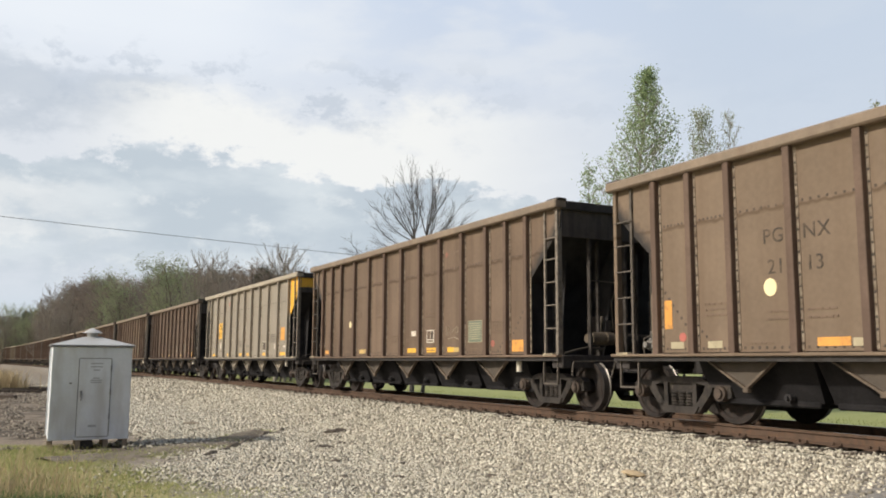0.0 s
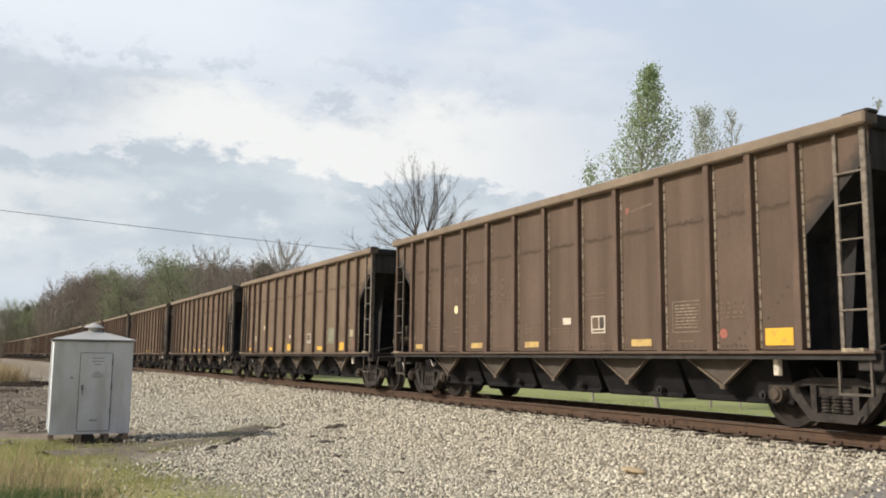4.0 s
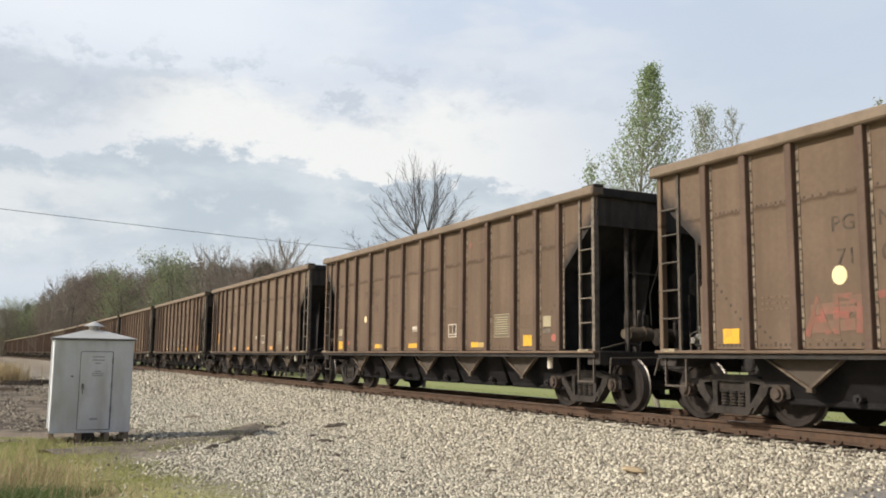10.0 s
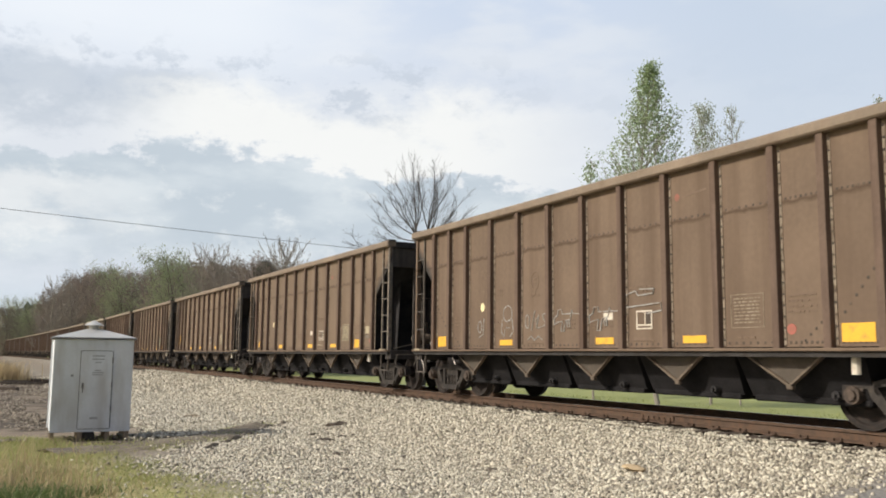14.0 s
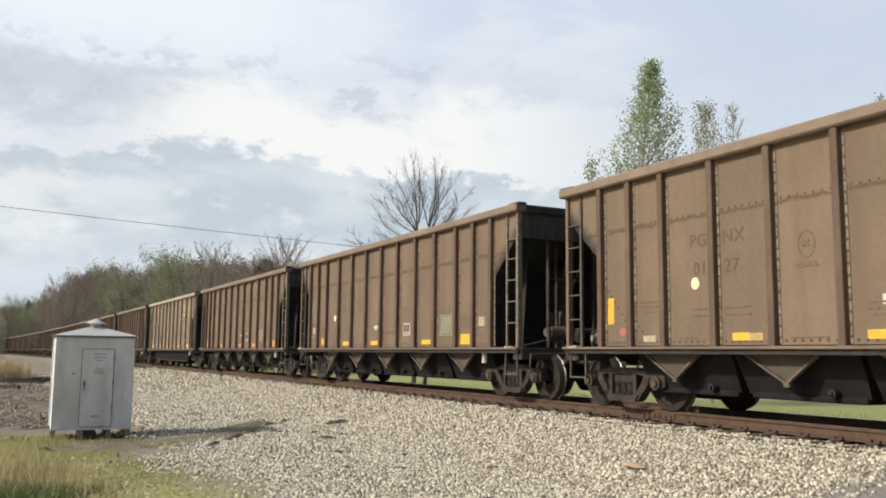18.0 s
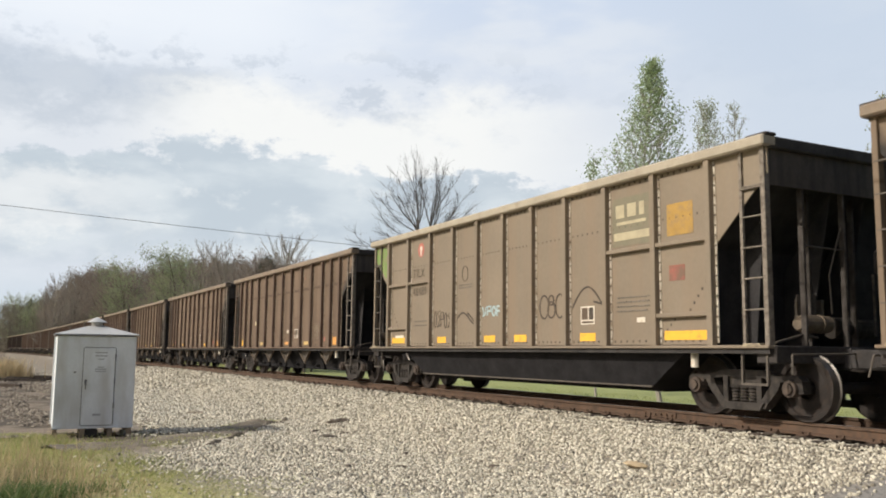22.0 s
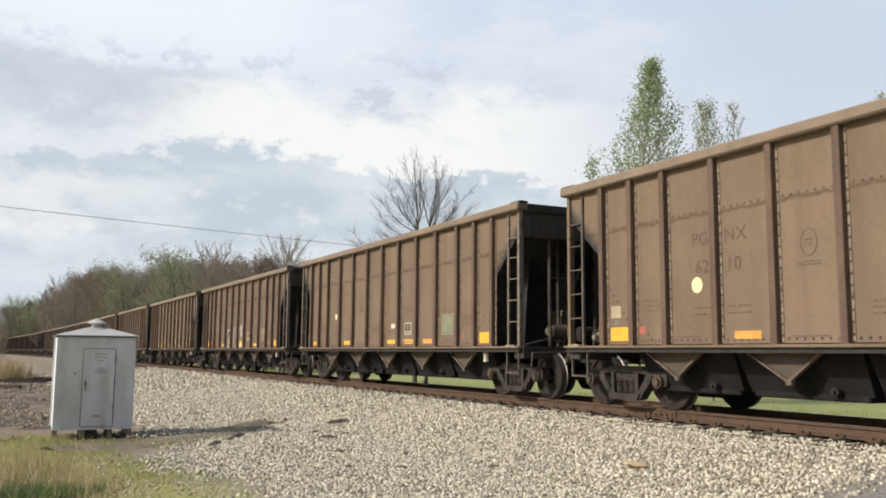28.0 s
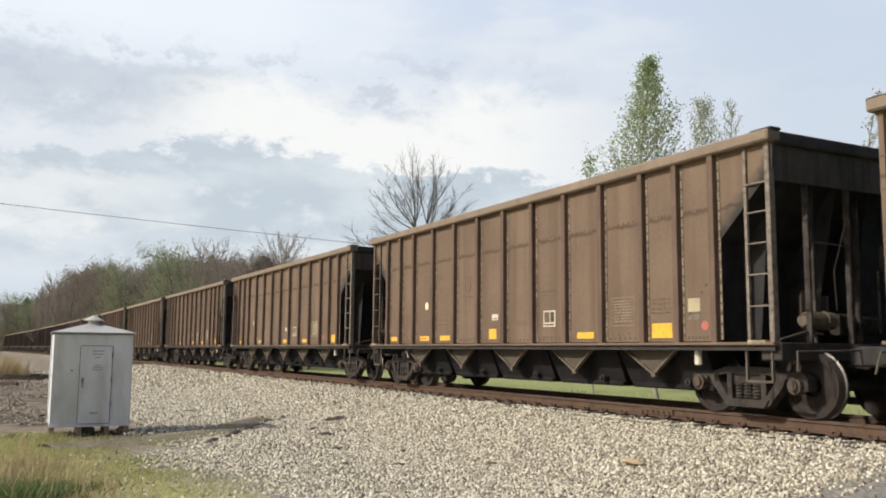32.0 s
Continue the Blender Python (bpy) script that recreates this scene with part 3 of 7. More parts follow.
def build_track():
    track = tagged(new("track"), "rusty steel rails on weathered wooden ties in ballast", "railway track", kind="structure")
    prof = [(-0.075, -0.17), (0.075, -0.17), (0.075, -0.155), (0.012, -0.13), (0.012, -0.05), (0.036, -0.04), (0.036, -0.006), (0.03, 0.0),
            (-0.03, 0.0), (-0.036, -0.006), (-0.036, -0.04), (-0.012, -0.05), (-0.012, -0.13), (-0.075, -0.155)]
    xs = [330, 150, 60, 20] + [-4 * i for i in range(1, 60)] + [-240 - 12 * i for i in range(1, 40)]
    for side in (-0.753, 0.753):
        verts, faces = [], []
        for x in xs:
            for py, pz in prof:
                verts.append((x, line_y(x) + side + py, pz))
        w = len(prof)
        for i in range(len(xs) - 1):
            for j in range(w):
                k = (j + 1) % w
                faces.append((i * w + j, i * w + k, (i + 1) * w + k, (i + 1) * w + j))
        me = raw("rail", verts, faces, RAIL)
        me.materials.append(RAILTOP)
        for p in me.polygons:
            if p.index % w in (7,):
                p.material_index = 1
        part("rail", me, RAIL, track)
    # ties
    bm = B()
    box(bm, -0.115, 0.115, -1.30, 1.30, -0.36, -0.175, 0.012)
    tie = mesh_of("tie", bm, TIE)
    bm = B()
    for s in (-0.753, 0.753):
        box(bm, -0.09, 0.09, s - 0.17, s + 0.17, -0.176, -0.160)
        for dx in (-0.06, 0.06):
            for dy in (-0.085, 0.085):
                box(bm, dx - 0.012, dx + 0.012, s + dy - 0.014, s + dy + 0.014, -0.165, -0.125)
    plate = mesh_of("tie_plate", bm, RAIL)
    rng = random.Random(5)
    x = -3.0
    far_v, far_f = [], []
    while x > -330:
        y, a = line_y(x), heading(x) + rng.uniform(-1.2, 1.2)
        if x > -75:
            t = part("tie", tie, TIE, track)
            t.matrix_basis = pose(x, y + rng.uniform(-0.05, 0.05), rng.uniform(-0.012, 0.004), 0, 0, a)
            if x > -32:
                p = part("tie_plate", plate, RAIL, track)
                p.matrix_basis = pose(x, y, 0, 0, 0, heading(x))
        else:
            b = len(far_v)
            far_v += [(x + i, y + j, k) for i in (-0.11, 0.11) for j in (-1.3, 1.3) for k in (-0.36, -0.18)]
            far_f += [tuple(b + q for q in f) for f in ((0, 1, 3, 2), (4, 6, 7, 5), (0, 4, 5, 1), (2, 3, 7, 6), (1, 5, 7, 3))]
        x -= 0.54
    ob = part("tie_row", raw("tie_row", far_v, far_f, TIE), TIE, track)
    ob["kind"] = "stuff"
    # bolted joint bars on the near rail
    for x in (-11.4, -22.6, -34.0):
        for s in (-1,):
            bm = B()
            yy = line_y(x) - 0.753 + s * 0.026
            box(bm, x - 0.40, x + 0.40, yy - 0.014, yy + 0.014, -0.135, -0.045, 0.006)
            for i in range(6):
                rod(bm, (x - 0.33 + i * 0.132, yy, -0.09), (x - 0.33 + i * 0.132, yy + s * 0.045, -0.09), 0.016, 6)
            part("joint_bar", bm, RAIL, track)


build_track()


# ---- the freight cars ----
RIBS = [-5.8, -5.04, -4.25, -3.19, -2.13, -1.06, 0.0, 1.06, 2.13, 3.19, 4.25, 5.04, 5.8]
CUT_LO, CUT_HI = 2.44, 3.40
HALF, TOP, SILL, SHEET = 6.86, 3.92, 1.0, 1.52
TUB_RIBS = [-5.8, -4.6, -3.37, -2.2, -1.08, 0.0, 1.08, 2.2, 3.37, 4.6, 5.8]
TEXTS = {}


def text_mesh(s, size, material):
    key = (s, size, material.name)
    if key not in TEXTS:
        cu = bpy.data.curves.new("lettering", "FONT")
        cu.body, cu.size, cu.align_x, cu.resolution_u, cu.extrude = s, size, "CENTER", 3, 0.0015
        cu.space_character = 1.08
        ob = new("lettering", cu)
        bpy.context.view_layer.update()
        me = bpy.data.meshes.new_from_object(ob.evaluated_get(bpy.context.evaluated_depsgraph_get()))
        bpy.data.objects.remove(ob)
        me.materials.clear()
        me.materials.append(material)
        TEXTS[key] = me
    return TEXTS[key]


def lathe(profile, n, y_sign=1):
    """A body of revolution about the y axis: profile of (radius, y)."""
    verts, faces = [], []
    for i in range(n):
        a = 2 * math.pi * i / n
        for r, y in profile:
            verts.append((r * math.cos(a), y * y_sign, r * math.sin(a)))
    w = len(profile)
    for i in range(n):
        k = (i + 1) % n
        for j in range(w - 1):
            faces.append((i * w + j, i * w + j + 1, k * w + j + 1, k * w + j))
    return verts, faces


def wheelset_mesh():
    prof = [(0.085, 0.60), (0.14, 0.62), (0.15, 0.80), (0.19, 0.81), (0.30, 0.775), (0.37, 0.79), (0.385, 0.82), (0.452, 0.825), (0.457, 0.76),
            (0.462, 0.71), (0.487, 0.695), (0.487, 0.672), (0.45, 0.665), (0.36, 0.69), (0.2, 0.68), (0.085, 0.67)]
    V, F, tread = [], [], []
    for s in (-1, 1):
        v, f = lathe(prof, 40, s)
        b = len(V)
        V += v
        for i, q in enumerate(f):
            F.append(tuple(b + t for t in q))
            tread.append(i % (len(prof) - 1) in (7, 8, 9))
    v, f = lathe([(0.0, -1.12), (0.085, -1.12), (0.085, 1.12), (0.0, 1.12)], 14)
    b = len(V)
    V += v
    F += [tuple(b + t for t in q) for q in f]
    tread += [False] * len(f)
    me = raw("wheelset", V, F, WHEEL)
    me.materials.append(TREAD)
    me.polygons.foreach_set("material_index", [1 if t else 0 for t in tread])
    bm = bmesh.new()
    bm.from_mesh(me)
    bmesh.ops.recalc_face_normals(bm, faces=bm.faces[:])
    bm.to_mesh(me)
    bm.free()
    return me


WHEELSET = wheelset_mesh()


def truck_parts(car, cx, facing):
    """One four-wheel truck under a car: bolster, two cast side frames with their springs, two wheelsets."""
    bm = B()
    box(bm, -0.18, 0.18, -0.92, 0.92, 0.36, 0.60, 0.03)
    box(bm, -0.30, 0.30, -0.30, 0.30, 0.60, 0.80, 0.03)
    rod(bm, (-0.78, -0.70, 0.42), (-0.78, 0.70, 0.42), 0.05, 6)
    rod(bm, (0.78 - 0.28, -0.70, 0.42), (0.78 - 0.28, 0.70, 0.42), 0.05, 6)
    truck = part("truck", bm, UNDER, car, "dusty cast steel four-wheel truck")
    truck.matrix_basis = pose(cx, 0, 0)
    for s in (-1, 1):
        y0, y1 = s * 0.93, s * 1.09
        bm = B()
        prism(bm, [(-1.08, 0.56), (-0.98, 0.63), (-0.62, 0.63), (-0.36, 0.70), (0.36, 0.70), (0.62, 0.63), (0.98, 0.63), (1.08, 0.56), (0.70, 0.54),
                   (0.34, 0.60), (-0.34, 0.60), (-0.70, 0.54)], y0, y1)
        for k in (-1, 1):
            prism(bm, [(k * 1.06, 0.57), (k * 1.08, 0.40), (k * 0.98, 0.38), (k * 0.96, 0.56)], y0, y1)
            prism(bm, [(k * 0.72, 0.58), (k * 0.66, 0.44), (k * 0.40, 0.15), (k * 0.28, 0.19), (k * 0.50, 0.46), (k * 0.56, 0.58)], y0, y1)
            prism(bm, [(k * 0.36, 0.62), (k * 0.36, 0.20), (k * 0.27, 0.20), (k * 0.27, 0.62)], y0, y1)
        prism(bm, [(-0.42, 0.24), (0.42, 0.24), (0.34, 0.13), (-0.34, 0.13)], y0, y1 + s * 0.03)
        box(bm, -0.26, 0.26, s * 0.96 - 0.05, s * 0.96 + 0.17 * (s > 0) + 0.05 * (s < 0) - 0.12 * (s < 0), 0.46, 0.62, 0.02)
        part("side_frame", bm, FRAMESTEEL, truck)
        prof = [(0.0, 0.235)] + [(0.074 if q % 2 else 0.052, 0.24 + 0.022 * q) for q in range(11)] + [(0.0, 0.465)]
        for kx in ((-0.16, 0.0, 0.16) if s < 0 else (0.0,)):
            V, F = lathe(prof, 10)
            V = [(x + kx, z + s * 1.03, y) for x, y, z in V]
            part("spring", raw("spring", V, F, STEEL), STEEL, truck)
        for k in (-0.889, 0.889):
            bm = B()
            rod(bm, (k, s * 1.0, 0.457), (k, s * 1.15, 0.457), 0.115, 12)
            rod(bm, (k, s * 1.15, 0.457), (k, s * 1.185, 0.457), 0.075, 8)
            box(bm, k - 0.13, k + 0.13, s * 1.02 - 0.07, s * 1.02 + 0.07, 0.50, 0.585, 0.01)
            part("bearing", bm, BEARING, truck)
    for k in (-0.889, 0.889):
        ob = part("wheelset", WHEELSET, WHEEL, truck, "dark steel wheels with bright worn treads on an axle")
        ob.matrix_basis = pose(k, 0, 0.457)
    return truck


def build_car(paint, kind, upper=None, near=True):
    """An open-top coal hopper, x forward, origin on the rails: kind 'hopper' or 'tub'."""
    car = new("hopper_car" if kind == "hopper" else "tub_gondola")
    zb = SILL + 0.08
    ribs = RIBS if kind == "hopper" and paint is not GREY else TUB_RIBS
    edges = [-HALF] + ribs + [HALF]
    for s in (-1, 1):
        ys, yo = s * (SHEET - 0.022), s * SHEET
        if near and s < 0:
            for i, (a, b) in enumerate(zip(edges, edges[1:])):
                bm = B()
                if i == 0:
                    prism(bm, [(-HALF, CUT_HI), (-5.8, CUT_LO), (-5.8, 3.78), (-HALF, 3.78)], ys, yo)
                elif i == len(edges) - 2:
                    prism(bm, [(5.8, CUT_LO), (HALF, CUT_HI), (HALF, 3.78), (5.8, 3.78)], ys, yo)
                else:
                    box(bm, a, b, min(ys, yo), max(ys, yo), zb - 0.02, 2.99)
                    box(bm, a, b, min(ys, yo) - 0.003, max(ys, yo) - 0.003, 2.97, 3.78)
                last = i in (0, len(edges) - 2)
                part("side_panel", bm, upper if upper and i == len(edges) - 2 else SOOTED[BROWNS.index(paint)] if last and paint in BROWNS else paint, car)
        else:
            bm = B()
            prism(bm, [(-5.8, zb - 0.02), (5.8, zb - 0.02), (5.8, CUT_LO), (HALF, CUT_HI), (HALF, 3.78), (-HALF, 3.78), (-HALF, CUT_HI), (-5.8, CUT_LO)], ys, yo)
            part("side_sheet", bm, paint, car)
        for i, x in enumerate(ribs):
            bm = B()
            # a hat section with a flange beside it, its edge worn bare
            box(bm, x - 0.056, x + 0.056, *sorted((yo, s * (SHEET + 0.105))), SILL + 0.03, 3.80, 0.008)
            f = sorted((yo - s * 0.004, s * (SHEET + 0.014)))
            box(bm, x + 0.056, x + 0.098, f[0], f[1], SILL + 0.08, 3.74)
            box(bm, x - 0.085, x - 0.056, f[0], f[1], SILL + 0.08, 3.74)
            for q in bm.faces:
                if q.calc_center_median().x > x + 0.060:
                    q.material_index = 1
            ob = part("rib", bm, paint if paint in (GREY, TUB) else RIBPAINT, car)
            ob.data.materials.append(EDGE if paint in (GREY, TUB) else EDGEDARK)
        if near and s < 0:
            # rivet heads along seams, sills and rib flanges
            V, F = [], []

            def head(x, y, z, r=0.015):
                k = len(V)
                V.extend([(x - r, y, z - r), (x + r, y, z - r), (x + r, y, z + r), (x - r, y, z + r), (x, y - 0.008, z)])
                F.extend([(k, k + 1, k + 4), (k + 1, k + 2, k + 4), (k + 2, k + 3, k + 4), (k + 3, k, k + 4)])
            for x in ribs:
                for j in range(18):
                    head(x + 0.079, -SHEET - 0.014, 1.16 + j * 0.148, 0.017)
            for a, b in zip(ribs, ribs[1:]):
                for j in range(7):
                    q = a + 0.16 + (b - a - 0.30) * j / 6
                    head(q, -SHEET - 0.003, 3.02, 0.017)
                    head(q, -SHEET, zb + 0.035, 0.019)
            for e in (-1, 1):
                for j in range(6):
                    head(e * (5.66 - 0.085 * j), -SHEET, 1.98 - j * 0.10, 0.020)
                    head(e * (4.98 - 0.085 * j), -SHEET, 1.44 - j * 0.075, 0.018)
            if paint in (GREY, TUB):
                for j in range(86):
                    head(-5.7 + 11.4 * j / 85, -SHEET - 0.003, 3.72 + 0.02 * (j % 2), 0.024)
            ob = part("rivets", raw("rivets", V, F, INK), INK, car)
            ob["kind"] = "stuff"
        bm = B()
        yy = sorted((s * (SHEET - 0.12), s * (SHEET + 0.15)))
        box(bm, -HALF - 0.06, HALF + 0.06, yy[0], yy[1], 3.76, TOP, 0.025)
        part("top_chord", bm, CHORDS[1 if paint in (GREY, TUB) else 0], car)
        bm = B()
        yy = sorted((s * (SHEET - 0.05), s * (SHEET + 0.12)))
        box(bm, -HALF - 0.02, HALF + 0.02, yy[0], yy[1], SILL, SILL + 0.045, 0.008)
        part("side_sill", bm, paint, car)
        bm = B()
        yy = sorted((s * (SHEET - 0.16), s * (SHEET + 0.07)))
        box(bm, -HALF, HALF, yy[0], yy[1], SILL - 0.07, SILL - 0.004)
        part("sill_channel", bm, UNDER, car)
    # ends
    for e in (-1, 1):
        bm = B()
        xx = sorted((e * (HALF - 0.08), e * (HALF + 0.05)))
        box(bm, xx[0], xx[1], -SHEET, SHEET, 3.74, TOP - 0.01, 0.02)
        bulge = sorted((e * (HALF - 0.3), e * (HALF + 0.09)))
        for s in (-1, 1):
            box(bm, bulge[0], bulge[1], s * SHEET - 0.11, s * SHEET + 0.11, TOP - 0.02, TOP + 0.03, 0.02)
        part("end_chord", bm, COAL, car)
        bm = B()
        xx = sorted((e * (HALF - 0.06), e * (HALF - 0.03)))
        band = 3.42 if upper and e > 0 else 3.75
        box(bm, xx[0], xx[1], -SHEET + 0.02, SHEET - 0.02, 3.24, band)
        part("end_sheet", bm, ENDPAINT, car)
        if band < 3.75:
            bm = B()
            box(bm, xx[0], xx[1], -SHEET + 0.02, SHEET - 0.02, band, 3.75)
            part("end_band", bm, upper, car, "yellow band across the car end")
        bm = B()
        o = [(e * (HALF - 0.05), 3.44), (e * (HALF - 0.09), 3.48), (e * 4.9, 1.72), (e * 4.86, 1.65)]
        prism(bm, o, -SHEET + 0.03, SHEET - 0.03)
        # the leading slope's colour carries the bay's shade
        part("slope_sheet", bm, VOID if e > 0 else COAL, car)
        # unseen black sheets, added to keep sky out and the bay dark
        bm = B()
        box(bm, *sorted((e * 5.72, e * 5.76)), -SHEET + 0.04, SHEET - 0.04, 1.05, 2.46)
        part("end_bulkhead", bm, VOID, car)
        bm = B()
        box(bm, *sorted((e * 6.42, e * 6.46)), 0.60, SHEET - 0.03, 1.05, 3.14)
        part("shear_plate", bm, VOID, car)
        # unseen webs added to block the view through, so the bay stays black
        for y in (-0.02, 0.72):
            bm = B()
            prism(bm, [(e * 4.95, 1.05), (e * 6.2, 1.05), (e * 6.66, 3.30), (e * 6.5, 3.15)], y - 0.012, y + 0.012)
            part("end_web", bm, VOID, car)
        # black sheets added to darken the shaded opening under the slope, behind the ladder
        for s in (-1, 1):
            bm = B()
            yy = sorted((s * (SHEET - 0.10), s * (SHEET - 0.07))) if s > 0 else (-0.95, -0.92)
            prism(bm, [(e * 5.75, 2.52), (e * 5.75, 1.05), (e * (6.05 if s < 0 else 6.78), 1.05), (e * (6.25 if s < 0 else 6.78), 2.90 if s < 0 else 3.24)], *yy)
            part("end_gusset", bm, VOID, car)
            bm = B()
            yy = sorted((s * (SHEET - 0.06), s * (SHEET + 0.05)))
            xx = sorted((e * (HALF - 0.10), e * (HALF - 0.02)))
            box(bm, xx[0], xx[1], yy[0], yy[1], SILL, 3.78, 0.008)
            part("corner_post", bm, RUNG if e > 0 else paint, car)
            bm = B()
            yl = s * (SHEET + 0.02)
            lx = 6.40
            box(bm, min(e * (lx - 0.025), e * (lx + 0.025)), max(e * (lx - 0.025), e * (lx + 0.025)), yl - 0.02, yl + 0.02, SILL, 3.76)
            rod(bm, (e * 6.39, yl - 0.02 * -s, 3.22), (e * 6.82, yl - 0.02 * -s, 3.22), 0.016, 6)
            for j in range(4 if kind == "hopper" else 5):
                z = 1.53 + 0.43 * j
                rod(bm, (e * 6.39, yl - 0.02 * -s, z), (e * 6.82, yl - 0.02 * -s, z), 0.014, 6)
            part("ladder", bm, RUNG if e > 0 else IRON, car)
            # stirrup step below the corner
            bm = B()
            for dx in (6.30, 6.74):
                box(bm, min(e * dx, e * (dx + 0.03)), max(e * dx, e * (dx + 0.03)), s * 1.52 - 0.02, s * 1.52 + 0.02, 0.52, SILL)
            box(bm, min(e * 6.30, e * 6.77), max(e * 6.30, e * 6.77), s * 1.52 - 0.025, s * 1.52 + 0.025, 0.50, 0.53)
            part("step", bm, IRON, car)
        for s in (-1, 1):
            bm = B()
            box(bm, *sorted((e * 6.44, e * 6.74)), *sorted((s * 1.52, s * 1.645)), SILL + 0.02, SILL + 0.07, 0.006)
            part("corner_plate", bm, CORNER, car)
        for y, back in ((-0.79, 0.05), (-0.44, 0.26), (0.06, 0.05), (0.52, 0.26), (0.90, 0.05)):
            bm = B()
            xx = sorted((e * (HALF - back - 0.09), e * (HALF - back)))
            box(bm, xx[0], xx[1], y - 0.022, y + 0.022, SILL, 3.44, 0.005)
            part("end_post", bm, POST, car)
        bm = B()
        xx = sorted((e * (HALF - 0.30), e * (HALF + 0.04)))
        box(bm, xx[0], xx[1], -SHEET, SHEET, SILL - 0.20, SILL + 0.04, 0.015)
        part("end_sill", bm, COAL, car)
        bm = B()
        box(bm, *sorted((e * (HALF - 0.2), e * 7.42)), -0.16, 0.16, 0.72, 1.0, 0.03)
        box(bm, *sorted((e * 7.35, e * 7.66)), -0.14 - 0.06 * e, 0.14 - 0.06 * e, 0.72, 0.98, 0.05)
        part("coupler", bm, UNDER, car)
        # air hose hanging beside the coupler
        bm = B()
        pts = [(e * 7.05, 0.35 * e, 0.86), (e * 7.25, 0.34 * e, 0.80), (e * 7.42, 0.30 * e, 0.62), (e * 7.56, 0.24 * e, 0.50), (e * 7.66, 0.1 * e, 0.46)]
        for p, q in zip(pts, pts[1:]):
            rod(bm, p, q, 0.028, 6)
        part("air_hose", bm, UNDER, car)
        bm = B()
        rod(bm, (e * 7.06, -1.40, 0.92), (e * 7.06, 0.2, 0.95), 0.014, 6)
        rod(bm, (e * 7.06, -1.40, 0.92), (e * 7.10, -1.46, 0.66), 0.014, 6)
        part("uncoupling_lever", bm, IRON, car)
    # trailing end: inner bulkhead by the last rib, control valve and pipes
    bm = B()
    prism(bm, [(-5.84, 1.05), (-6.10, 1.05), (-6.10, 1.98), (-5.84, 2.30)], -1.42, -1.40)
    part("bulkhead_plate", bm, paint, car)
    bm = B()
    box(bm, -6.42, -6.24, -1.28, -1.08, 1.10, 1.30, 0.03)
    rod(bm, (-6.33, -1.30, 1.20), (-6.33, -1.38, 1.20), 0.05, 8)
    rod(bm, (-6.24, -1.18, 1.24), (-6.08, -1.18, 1.24), 0.035, 8)
    rod(bm, (-6.36, -1.20, 1.30), (-6.36, -1.20, 1.42), 0.03, 8)
    part("control_valve", bm, VALVE, car, "weathered grey brake control valve")
    bm = B()
    for p, q in (((-6.50, -1.25, 1.06), (-6.50, -1.25, 1.30)), ((-6.5, -1.25, 1.30), (-6.2, -0.9, 1.5)), ((-6.15, -1.22, 1.05), (-6.15, -1.22, 1.35))):
        rod(bm, p, q, 0.014, 6)
    part("brake_pipe", bm, IRON, car)
    bm = B()
    for j in range(5):
        rod(bm, (-6.56, -1.02, 1.35 + 0.40 * j), (-6.56, -0.55, 1.35 + 0.40 * j), 0.012, 6)
    rod(bm, (-6.56, -1.02, 1.02), (-6.56, -1.02, 3.20), 0.018, 6)
    part("end_ladder", bm, IRON, car)
    # brake gear on the leading end
    bm = B()
    rod(bm, (6.60, -0.66, 1.36), (6.60, -0.14, 1.36), 0.125, 14)
    rod(bm, (6.60, -0.74, 1.36), (6.60, -0.66, 1.36), 0.09, 10)
    rod(bm, (6.60, -0.34, 1.36), (6.60, -0.29, 1.36), 0.14, 14)
    part("brake_cylinder", bm, TANK, car)
    bm = B()
    rod(bm, (6.40, 0.20, 1.32), (6.40, 1.05, 1.32), 0.16, 14)
    part("air_reservoir", bm, SOOT, car)
    bm = B()
    prism(bm, [(6.46, 1.45), (6.50, 1.45), (6.50, 1.78), (6.46, 1.70)], -0.62, -0.34)
    box(bm, 6.42, 6.52, -0.30, -0.24, 1.45, 1.80, 0.01)
    box(bm, 6.44, 6.54, -0.16, -0.10, 1.40, 1.72, 0.01)
    part("cylinder_bracket", bm, IRON, car)
    bm = B()
    box(bm, 6.86, 6.96, 0.55, 0.95, 2.1, 2.45, 0.04)
    rod(bm, (6.96, 0.75, 2.28), (7.0, 0.75, 2.28), 0.25, 16)
    part("hand_brake", bm, UNDER, car)
    bm = B()
    rod(bm, (6.82, 0.62, 2.1), (6.82, 0.62, 1.2), 0.02, 6)
    part("brake_chain", bm, STEEL, car)
    bm = B()
    for p, q in (((6.74, -1.35, 1.08), (6.74, -0.8, 1.2)), ((6.74, -0.8, 1.2), (6.74, -0.5, 1.16))):
        rod(bm, p, q, 0.018, 6)
    part("brake_pipe", bm, IRON, car)
    bm = B()
    rod(bm, (6.76, -0.79, 2.45), (6.76, 0.06, 2.43), 0.014, 6)
    rod(bm, (6.80, -0.02, 2.75), (6.80, -0.30, 2.05), 0.012, 6)
    rod(bm, (6.80, -0.30, 2.05), (6.80, -0.27, 1.5), 0.012, 6)
    part("grab_rail", bm, IRON, car)
    # underframe
    bm = B()
    box(bm, -7.0, 7.0, -0.17, 0.17, 0.72, 1.02, 0.02)
    part("centre_sill", bm, UNDER, car)
